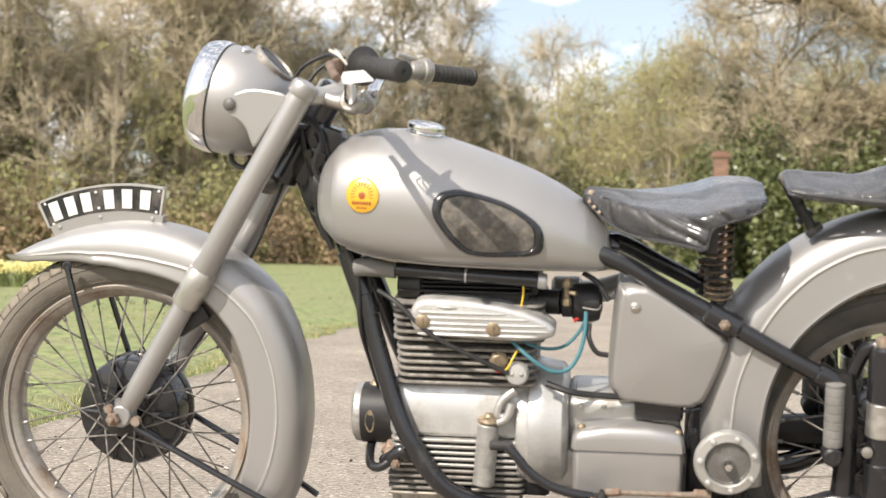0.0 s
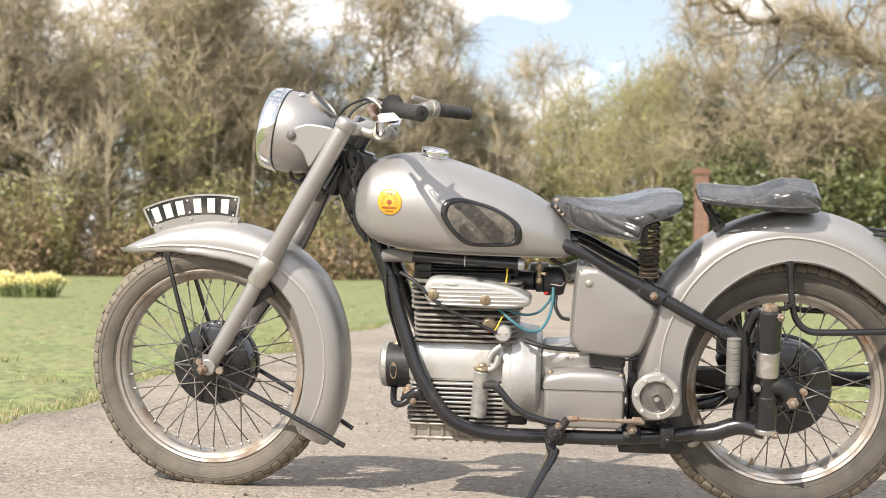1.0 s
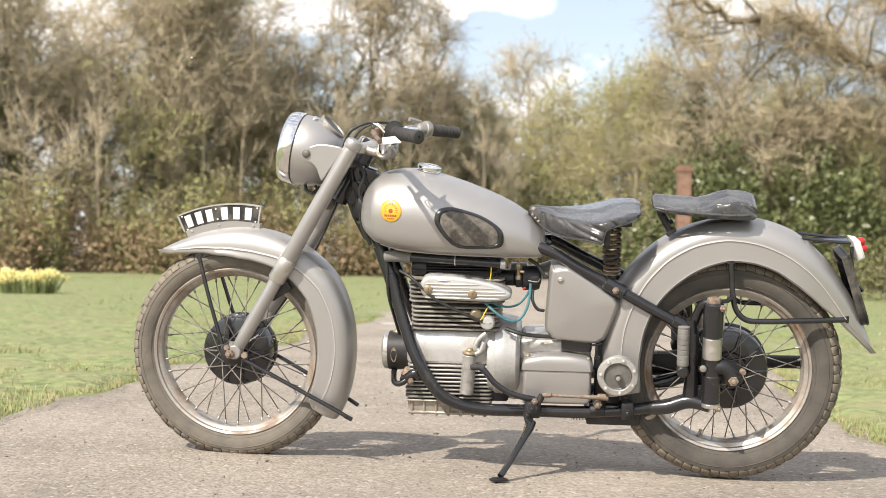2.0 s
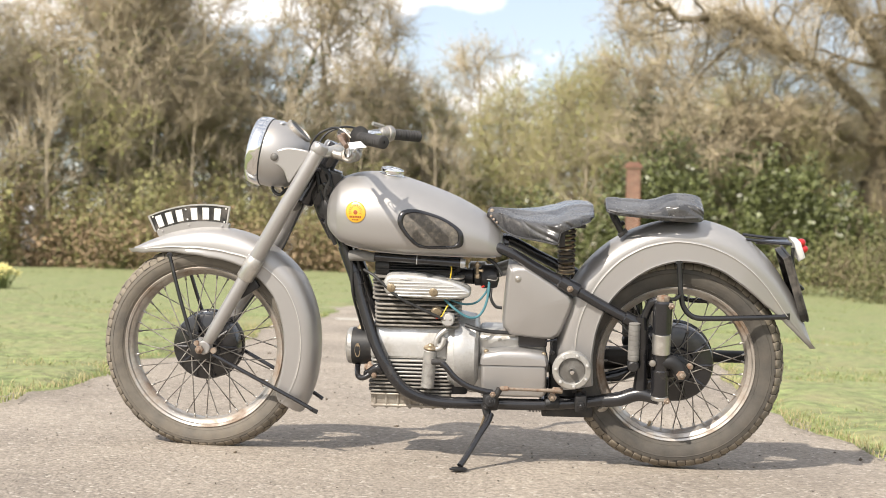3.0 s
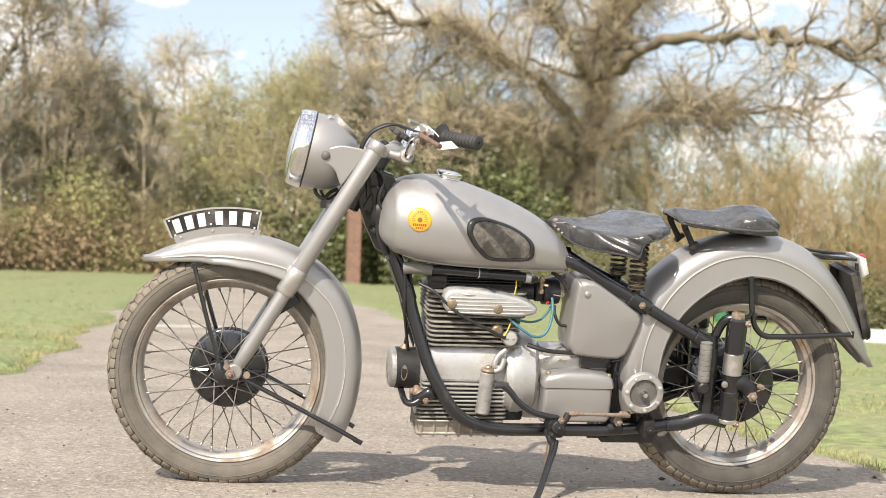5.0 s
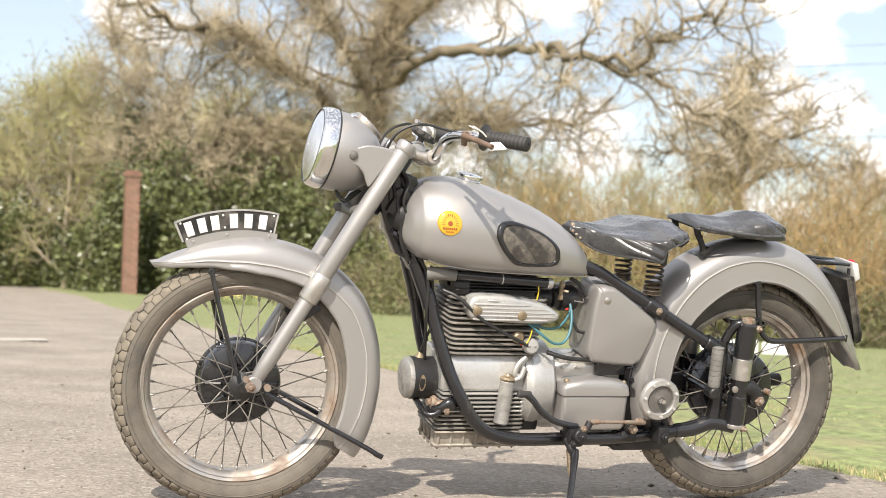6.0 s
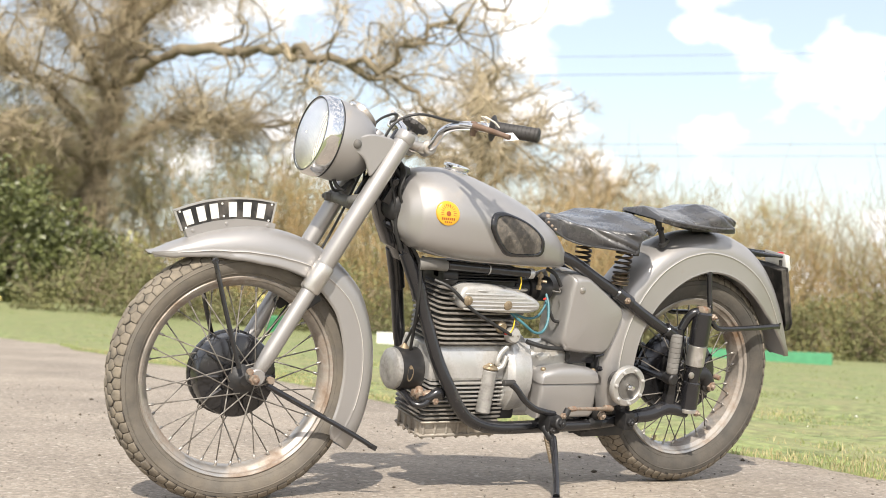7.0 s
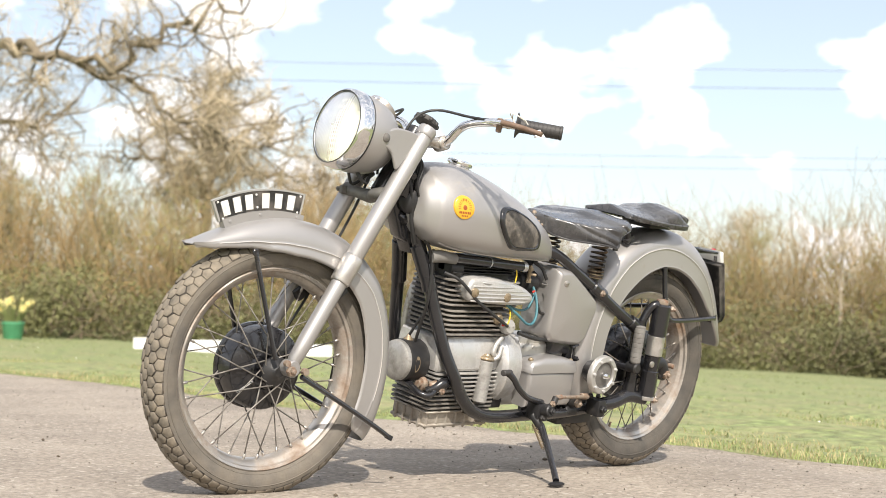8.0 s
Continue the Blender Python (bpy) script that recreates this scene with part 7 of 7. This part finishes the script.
lead("red_wire", [(0.727, -0.119, 0.437), (0.716, -0.116, 0.434)], 0.0034, wire_r)
lead("red_wire", [(0.846, -0.085, 0.52), (0.852, -0.088, 0.525)], 0.003, wire_r)
lead("black_lead", [(0.80, -0.10, 0.41), (0.84, -0.11, 0.40), (0.88, -0.10, 0.392), (0.94, -0.09, 0.387)], 0.006, cable_m)
lead("black_lead", [(0.86, -0.06, 0.60), (0.885, -0.07, 0.585), (0.905, -0.075, 0.555)], 0.005, cable_m)
lead("black_lead", [(0.872, -0.07, 0.512), (0.872, -0.085, 0.49), (0.885, -0.088, 0.466), (0.905, -0.085, 0.46)], 0.0045, cable_m)
lead("earth_wire", [(0.86, -0.1, 0.548), (0.885, -0.1, 0.545), (0.892, -0.085, 0.55)], 0.0016, steel)

# gearbox and its cover
b = bmesh.new()
rbox(b, (0.935, 0.0, 0.315), (0.20, 0.15, 0.125), 0.02, 3)
rbox(b, (0.90, -0.03, 0.375), (0.10, 0.08, 0.03), 0.008)
rbox(b, (0.87, -0.01, 0.24), (0.14, 0.13, 0.09), 0.02, 3)
for x in (0.86, 0.90, 0.985):
    nut(b, (x, -0.072, 0.362), (0, -1, 0), 0.006, 0.005)
part("gearbox", b, alu, bike, "cast aluminium gearbox")
b = bmesh.new()
GB = [(0.848, 0.203), (0.848, 0.303), (1.038, 0.303), (1.038, 0.215), (1.026, 0.203)]
slab(b, GB, -0.128, -0.045, 0.012, 4)
tb = part("battery_case", b, paint, bike, "silver-grey metal case with a domed lid")
b = bmesh.new()
rings = []
for i in range(9):
    g = i / 8
    w = 1.0 if i < 3 else math.cos((i - 2) / 6.4 * math.pi / 2) ** 0.55
    z = (0.301, 0.305, 0.311, 0.322, 0.331, 0.337, 0.341, 0.3435, 0.345)[i]
    ex = 1.012 if i < 2 else 1.0
    rings.append([Vector((0.943 + 0.097 * ex * (0.35 + 0.65 * w) * sx, -0.0865 + 0.044 * ex * (0.2 + 0.8 * w) * sy, z - (0.006 if abs(sx) > 0.9 and i > 2 else 0))) for sx, sy in ((-1, -0.8), (-0.94, -1), (-0.4, -1), (0.4, -1), (0.94, -1), (1, -0.8), (1, 0.8), (0.94, 1), (0.4, 1), (-0.4, 1), (-0.94, 1), (-1, 0.8))])
ring_faces(b, rings)
part("case_lid", b, paint, tb, "domed lid with a rolled lip", 50)
for x in (0.862, 1.028):
    b = bmesh.new()
    lathe(b, [(0.0075, 0), (0.008, 0.003), (0.006, 0.007), (0.002, 0.009)], aim((x, -0.108, 0.333 if x < 0.9 else 0.328), (0, 0, 1)), 10)
    part("lid_screw", b, brass, tb)
b = bmesh.new()
rbox(b, (0.995, -0.045, 0.368), (0.085, 0.10, 0.045), 0.008)
rod(b, (1.045, -0.1, 0.30), (1.052, -0.095, 0.372), 0.0035, seg=8)
rod(b, (1.035, -0.1, 0.368), (1.066, -0.095, 0.372), 0.003, seg=6)
nut(b, (1.052, -0.1, 0.335), (0, -1, 0), 0.008, 0.01)
part("battery_tray", b, black, bike, "black tray and clamp under the side box")
b = bmesh.new()
slab(b, [(1.045, 0.19), (1.05, 0.40), (1.09, 0.42), (1.13, 0.35), (1.13, 0.19)], -0.075, 0.05, 0.006, 1)
rbox(b, (1.10, -0.02, 0.155), (0.15, 0.16, 0.035), 0.008)
part("gearbox_mount", b, satin, bike, "black plate behind the gearbox")
# side box
b = bmesh.new()
dome(b, [(0.906, 0.425), (0.918, 0.572), (0.930, 0.589), (0.955, 0.593), (0.985, 0.584), (1.088, 0.516), (1.106, 0.498), (1.109, 0.475), (1.078, 0.392), (1.062, 0.376), (1.04, 0.370), (0.94, 0.380), (0.918, 0.392)], -0.110, 0.0, 0.036, 0.15, steps=12)
box = part("side_box", b, paint, bike, "silver-grey rounded toolbox on the frame's side", 60)
b = bmesh.new()
lathe(b, [(0.0095, 0), (0.0095, 0.003), (0.006, 0.0055), (0.001, 0.006)], aim((0.950, -0.1105, 0.553), (0, -1, 0)), 18)
rbox(b, (0.950, -0.1168, 0.553), (0.013, 0.001, 0.002), 0.0003, 1)
part("box_screw", b, steel, box, "slotted screw")

# round cover with a ring of bolts
b = bmesh.new()
RM = aim((1.109, -0.144, 0.302), (0, -1, 0))
lathe(b, [(0.050, 0.011), (0.0565, 0.014), (0.0565, 0.024), (0.053, 0.029), (0.040, 0.031), (0.0375, 0.028), (0.037, 0.022)], RM, 44)
cov = part("pivot_cover", b, alu, bike, "bright round cover with a ring of bolts")
b = bmesh.new()
lathe(b, [(0.0375, 0.022), (0.036, 0.0255), (0.034, 0.024), (0.014, 0.025), (0.005, 0.025)], RM, 36)
part("cover_disc", b, greymetal, cov, "dark grey inner disc")
b = bmesh.new()
lathe(b, [(0.030, -0.03), (0.042, 0.0), (0.050, 0.013)], RM, 36)
part("cover_back", b, black, cov, "black housing behind the cover")
b = bmesh.new()
lathe(b, [(0.0105, 0.024), (0.0105, 0.034), (0.008, 0.038), (0.006, 0.046), (0.002, 0.047)], RM, 10)
part("centre_nut", b, chrome, cov)
for i in range(7):
    a = 2 * math.pi * (i + 0.4) / 7
    b = bmesh.new()
    q = RM @ Vector((0.0465 * math.cos(a), 0.0465 * math.sin(a), 0.029))
    lathe(b, [(0.0052, 0), (0.0056, 0.002), (0.0045, 0.006), (0.001, 0.0075)], aim(q, (0, -1, 0)), 10)
    part("cover_bolt", b, alubright, cov)

# pedal, rods and the side stand
b = bmesh.new()
tube(b, [(0.722, -0.150, 0.312), (0.737, -0.152, 0.309), (0.752, -0.158, 0.296), (0.775, -0.162, 0.270), (0.81, -0.162, 0.246), (0.85, -0.16, 0.233), (0.882, -0.155, 0.224)], [0.006, 0.010, 0.0085, 0.0085, 0.0085, 0.009, 0.011], 10)
ped = part("foot_pedal", b, black, bike, "curved black foot pedal")
b = bmesh.new()
rod(b, (0.706, -0.158, 0.314), (0.745, -0.150, 0.312), 0.0085, seg=10, edge=0.002)
part("pedal_pad", b, grip_m, ped)
b = bmesh.new()
rod(b, (0.878, -0.10, 0.19), (0.878, -0.20, 0.214), 0.017, seg=14, edge=0.003)
rbox(b, (0.878, -0.150, 0.20), (0.045, 0.05, 0.05), 0.01)
tube(b, [(0.868, -0.165, 0.205), (0.892, -0.185, 0.225), (0.905, -0.185, 0.248)], 0.0095, 10)
tube(b, [(0.862, -0.15, 0.19), (0.868, -0.17, 0.172), (0.876, -0.172, 0.155)], 0.012, 10)
nut(b, (0.878, -0.2, 0.214), (0, -1, 0.1), 0.010, 0.008)
nut(b, (0.865, -0.18, 0.19), (0, -1, 0), 0.009, 0.008)
lug = part("stand_bracket", b, satin, bike, "oily cluster of pivots on the lower frame")
b = bmesh.new()
tube(b, [(0.905, -0.186, 0.247), (0.94, -0.18, 0.246), (1.0, -0.165, 0.240), (1.062, -0.15, 0.235)], [0.006, 0.0045, 0.0045, 0.006], 10)
rod(b, (1.055, -0.148, 0.236), (1.085, -0.145, 0.234), 0.009, seg=10, edge=0.002)
rod(b, (0.905, -0.186, 0.247), (0.93, -0.183, 0.248), 0.0075, seg=8, edge=0.002)
part("gear_rod", b, rusty, bike, "rusty gearchange rod with worn ends")
b = bmesh.new()
nut(b, (1.056, -0.135, 0.212), (0, -1, 0), 0.0125, 0.012)
part("rusty_bolt", b, rusty, bike, "rusty bolt on the lower frame")
b = bmesh.new()
nut(b, (0.885, -0.19, 0.232), (0, -1, 0), 0.009, 0.008)
part("rusty_bolt", b, rusty, bike, "rusty bolt on the lower frame")
b = bmesh.new()
rod(b, (1.056, -0.1, 0.205), (1.056, -0.135, 0.212), 0.014, seg=12)
rod(b, (1.035, -0.104, 0.181), (1.078, -0.105, 0.184), 0.0205, seg=14, edge=0.003)
part("tube_clamp", b, satin, bike, "oily clamp on the lower tube")
b = bmesh.new()
rbox(b, (1.137, -0.14, 0.199), (0.034, 0.05, 0.05), 0.008)
nut(b, (1.137, -0.165, 0.199), (0, -1, 0), 0.012, 0.010)
for q in ((1.118, -0.13, 0.226), (1.145, -0.135, 0.226)):
    nut(b, q, (0, -0.3, 1), 0.007, 0.008)
part("footrest_clamp", b, satin, bike, "oily clamp block on the lower tube")
b = bmesh.new()
tube(b, [(0.876, -0.17, 0.165), (0.870, -0.19, 0.150), (0.852, -0.228, 0.128), (0.823, -0.285, 0.090), (0.800, -0.325, 0.064)], [0.013, 0.011, 0.009, 0.0082, 0.009], 12)
st = part("side_stand", b, black, bike, "black side stand resting on the road")
b = bmesh.new()
lathe(b, [(0.006, -0.001), (0.019, 0.0), (0.020, 0.004), (0.014, 0.0075), (0.004, 0.009)], aim((0.796, -0.332, 0.0545), (0, 0.21, 0.977)) @ Matrix.Diagonal((1.3, 0.9, 1, 1)), 18)
part("stand_foot", b, satin, st)
b = bmesh.new()
coil(b, (0.868, -0.155, 0.165), (0.848, -0.222, 0.118), 0.0058, 0.0014, 16)
part("stand_spring", b, brass, st, "brassy return spring")
b = bmesh.new()
for i in range(14):
    rod(b, (0.985 + i * 0.0042, -0.1, 0.160), (0.987 + i * 0.0042, -0.1, 0.160), 0.008, seg=8)
part("lever_spring", b, satin, bike, "small black spring under the tube")
b = bmesh.new()
tube(b, [(1.13, -0.02, 0.155), (1.17, -0.06, 0.150), (1.205, -0.075, 0.162), (1.215, -0.075, 0.176)], [0.012, 0.012, 0.011, 0.009], 10)
part("stand_lug", b, steel, bike, "dull centre stand lug")
# exhaust on the far side
b = bmesh.new()
tube(b, [(0.64, 0.09, 0.52), (0.62, 0.12, 0.505), (0.605, 0.128, 0.45), (0.605, 0.130, 0.33), (0.63, 0.132, 0.245), (0.70, 0.138, 0.207), (0.9, 0.145, 0.205), (1.1, 0.148, 0.226), (1.13, 0.15, 0.233)], 0.0195, 16)
ex = part("exhaust_pipe", b, steel, bike, "dull steel exhaust pipe")
b = bmesh.new()
tube(b, [(1.12, 0.15, 0.232), (1.18, 0.152, 0.244), (1.30, 0.152, 0.252), (1.36, 0.152, 0.258), (1.42, 0.152, 0.262), (1.68, 0.152, 0.264)], [0.02, 0.034, 0.036, 0.034, 0.0195, 0.019], 18)
part("silencer", b, satin, ex, "sooty tubular silencer")
b = bmesh.new()
rbox(b, (1.30, 0.07, 0.285), (0.25, 0.045, 0.05), 0.02)
lathe(b, [(0.03, 0), (0.06, 0.01), (0.065, 0.03), (0.05, 0.05), (0.02, 0.055)], aim((1.41, 0.055, 0.285), (0, 1, 0)), 28)
part("final_drive", b, satin, bike, "black final drive housing")

# ---- saddle and pillion pad ----
def cushion(name, xs, top, skirt, hw, dish, label, seed, yc=0.0, crown=0.012, fold=1.0):
    """A stuffed leather pad: domed top, rounded shoulder, hanging skirt, with folds and creases pressed into it."""
    b = bmesh.new()
    rings = []
    N = 96
    for i in range(N + 1):
        x = xs[0] + (xs[-1] - xs[0]) * i / N
        t, s, w = (float(np.interp(x, xs, q)) for q in (top, skirt, hw))
        sec = [(0.90, s + 0.004), (0.97, s), (1.0, s + 0.003), (1.002, s + (t - s) * 0.25), (0.994, s + (t - s) * 0.55), (0.978, s + (t - s) * 0.83), (0.945, s + (t - s) * 0.97), (0.86, t + 0.002), (0.65, t + crown * 0.35 - dish * 0.5), (0.4, t + crown * 0.6 - dish), (0.2, t + crown * 0.8 - dish), (0, t + crown - dish)]
        sec = sec + [(-y, z) for y, z in sec[-2::-1]]
        sec = [(p.x, p.z) for p in smooth_path([(y, 0, z) for y, z in sec], 4)]
        ring = []
        for y, z in sec:
            v = Vector((x, yc + y * w, z))
            side = min(1.0, max(0.0, (abs(y) - 0.84) / 0.10))
            u = v.x * 0.8 + (v.z - t) * (0.9 + 0.8 * math.sin(v.x * 23 + seed))
            deep = max(0.0, 1 - 3.2 * abs(noise.noise(Vector((u * 26 + seed, v.z * 5, y * 0.5))))) ** 1.5
            fine = max(0.0, 1 - 3.0 * abs(noise.noise(Vector((u * 60 + seed, v.z * 14, y + 7))))) ** 1.5
            puff = noise.noise(Vector((v.x * 14 + seed, v.z * 14, y * 0.5 + 3)))
            q = side * fold * (-0.0065 * deep - 0.0007 * fine + 0.0040 * puff)
            flat_ = max(0.0, 1 - 3.5 * abs(noise.noise(Vector((v.x * 11 + v.y * 9 + seed, v.y * 16 - v.x * 5, 3))))) ** 1.5
            q2 = (1 - side) * (-0.0012 * flat_ + noise.noise(Vector((v.x * 16, v.y * 14 + seed, 0))) * 0.0018)
            ring.append(v + Vector((0, math.copysign(1, y), 0.15)) * q + Vector((0, 0, q2)))
        rings.append(ring)
    ring_faces(b, rings)
    return part(name, b, leather, bike, label, 75)


seat = cushion("saddle", (0.858, 0.866, 0.89, 0.915, 0.94, 0.97, 1.0, 1.03, 1.05, 1.059, 1.066, 1.085, 1.12, 1.15, 1.163), (0.722, 0.729, 0.729, 0.726, 0.723, 0.721, 0.720, 0.722, 0.725, 0.727, 0.730, 0.737, 0.742, 0.742, 0.740),
               (0.718, 0.714, 0.694, 0.679, 0.673, 0.673, 0.674, 0.673, 0.671, 0.670, 0.702, 0.711, 0.720, 0.728, 0.736), (0.018, 0.026, 0.042, 0.064, 0.090, 0.122, 0.150, 0.171, 0.178, 0.179, 0.178, 0.175, 0.163, 0.138, 0.105), 0.0,
               "worn black leather sprung saddle, creased along its skirt", 3.0, crown=0.013, fold=1.25)
b = bmesh.new()
tube(b, [(x, -w - 0.001, z) for x, z, w in ((0.866, 0.716, 0.026), (0.89, 0.695, 0.042), (0.915, 0.680, 0.064), (0.94, 0.674, 0.090), (0.97, 0.674, 0.122), (1.0, 0.675, 0.150), (1.03, 0.674, 0.171), (1.057, 0.671, 0.179))] + [(1.064, -0.178, 0.69), (1.07, -0.177, 0.705), (1.09, -0.174, 0.714), (1.12, -0.163, 0.722), (1.15, -0.138, 0.731)], 0.0026, 6)
part("saddle_piping", b, leather, seat)
b = bmesh.new()
rbox(b, (1.075, 0, 0.694), (0.03, 0.26, 0.012), 0.003)
rbox(b, (1.10, 0, 0.704), (0.08, 0.16, 0.012), 0.003)
rbox(b, (1.072, -0.160, 0.684), (0.016, 0.008, 0.046), 0.002)
part("saddle_frame", b, satin, seat)
b = bmesh.new()
rbox(b, (0.885, 0, 0.72), (0.06, 0.04, 0.02), 0.006)
part("saddle_nose_plate", b, satin, seat)
b = bmesh.new()
lathe(b, [(0.006, 0), (0.0065, 0.006), (0.003, 0.009)], aim((0.871, -0.016, 0.731), (-0.2, -0.5, 0.6)), 10)
for q in ((0.868, -0.027, 0.719), (0.876, -0.034, 0.711), (0.885, -0.040, 0.703)):
    lathe(b, [(0.0042, 0), (0.004, 0.002), (0.0015, 0.004)], aim(q, (-0.5, -0.85, 0.1)), 8)
part("saddle_nose_bolt", b, rusty, seat)
for s in (-1, 1):
    b = bmesh.new()
    coil(b, (1.088, s * 0.09, 0.566), (1.088, s * 0.092, 0.700), 0.0215, 0.0034, 9.5, 7)
    part("saddle_spring", b, springsteel, seat, "tall rusty saddle spring")
    b = bmesh.new()
    for k in range(3):
        lathe(b, [(0.0185, 0), (0.0245, 0.002), (0.0245, 0.004), (0.0185, 0.006)], aim((1.088, s * 0.09, 0.568 + k * 0.0095), (0, 0, 1)), 16, cap=False)
    part("spring_collar", b, brass, seat)
pad = cushion("pillion_pad", (1.197, 1.203, 1.225, 1.27, 1.32, 1.345, 1.37, 1.395, 1.425, 1.45, 1.462, 1.470), (0.752, 0.757, 0.757, 0.753, 0.752, 0.757, 0.766, 0.772, 0.772, 0.768, 0.764, 0.758),
              (0.748, 0.746, 0.742, 0.738, 0.735, 0.733, 0.730, 0.728, 0.727, 0.727, 0.728, 0.732), (0.08, 0.096, 0.104, 0.108, 0.110, 0.112, 0.113, 0.113, 0.112, 0.110, 0.107, 0.098), 0.0, "creased black leather pillion pad on the rear mudguard", 11.0, crown=0.020, fold=1.3)
b = bmesh.new()
tube(b, [(1.20, -0.1, 0.757), (1.235, -0.112, 0.752), (1.28, -0.114, 0.748), (1.33, -0.116, 0.744), (1.40, -0.118, 0.741), (1.45, -0.112, 0.742)], 0.004, 8)
part("pad_piping", b, leather, pad)
for s in (-1, 1):
    b = bmesh.new()
    tube(b, [(1.213, s * 0.06, 0.752), (1.217, s * 0.062, 0.732), (1.228, s * 0.064, 0.712), (1.243, s * 0.06, 0.686)], [0.010, 0.009, 0.008, 0.009], 10)
    rbox(b, (1.246, s * 0.06, 0.684), (0.03, 0.02, 0.012), 0.003, m=Matrix.Rotation(-0.7, 4, "Y"))
    nut(b, (1.221, s * 0.07, 0.725), (0, s, 0), 0.007, 0.006)
    part("pad_bracket", b, satin, pad, "black front bracket of the pad")
b = bmesh.new()
rbox(b, (1.40, 0, 0.726), (0.10, 0.10, 0.014), 0.003)
part("pad_base", b, satin, pad)

# ---- tail ----
b = bmesh.new()
tube(b, [(1.60, -0.036, 0.668), (1.66, -0.037, 0.661), (1.73, -0.038, 0.656)], 0.0045, 8)
tube(b, [(1.60, 0.036, 0.668), (1.66, 0.037, 0.661), (1.73, 0.038, 0.656)], 0.0045, 8)
rbox(b, (1.68, 0, 0.655), (0.10, 0.055, 0.008), 0.003)
tube(b, [(1.735, -0.03, 0.645), (1.737, -0.035, 0.60), (1.748, -0.03, 0.55), (1.772, -0.02, 0.52)], 0.005, 8)
tail = part("tail_bracket", b, black, bike, "black carrier for the tail lamp and rear plate")
b = bmesh.new()
pm = Matrix.Translation((1.752, 0, 0.532)) @ Matrix.Rotation(radians(-18.5), 4, "Y")
edge_line = [(-0.075, 0.10), (-0.075, -0.075), (-0.066, -0.094), (-0.050, -0.103), (0.050, -0.103), (0.066, -0.094), (0.075, -0.075), (0.075, 0.10)]
slab(b, edge_line, -0.003, 0.003, 0.001, 1)
for (ya, za), (yb, zb) in zip(edge_line, edge_line[1:] + edge_line[:1]):
    rod(b, (ya, 0.0, za), (yb, 0.0, zb), 0.004, seg=8)
    slab(b, [(ya, za), (yb, zb), (yb * 0.955, zb * 0.965), (ya * 0.955, za * 0.965)], 0.0, 0.020, 0.0, 1)
pm = pm @ Matrix.Rotation(radians(90), 4, "Z")
part("rear_number_plate", b, plate_black, tail, "black rear number plate in a flanged frame", m=pm)
b = bmesh.new()
slab(b, [(1.733, 0.664), (1.755, 0.661), (1.770, 0.618), (1.752, 0.606)], -0.046, 0.046, 0.006, 3)
part("tail_lamp", b, lamp_white, tail, "pale tail lamp body with red lenses")
for q in ((1.764, 0.651), (1.772, 0.632)):
    b = bmesh.new()
    lathe(b, [(0.012, 0), (0.0125, 0.006), (0.011, 0.013), (0.006, 0.018), (0.001, 0.019)], aim((q[0] - 0.006, 0.004, q[1]), (0.93, 0, 0.3)), 18)
    part("red_lens", b, red_lens, tail, "small red lens")
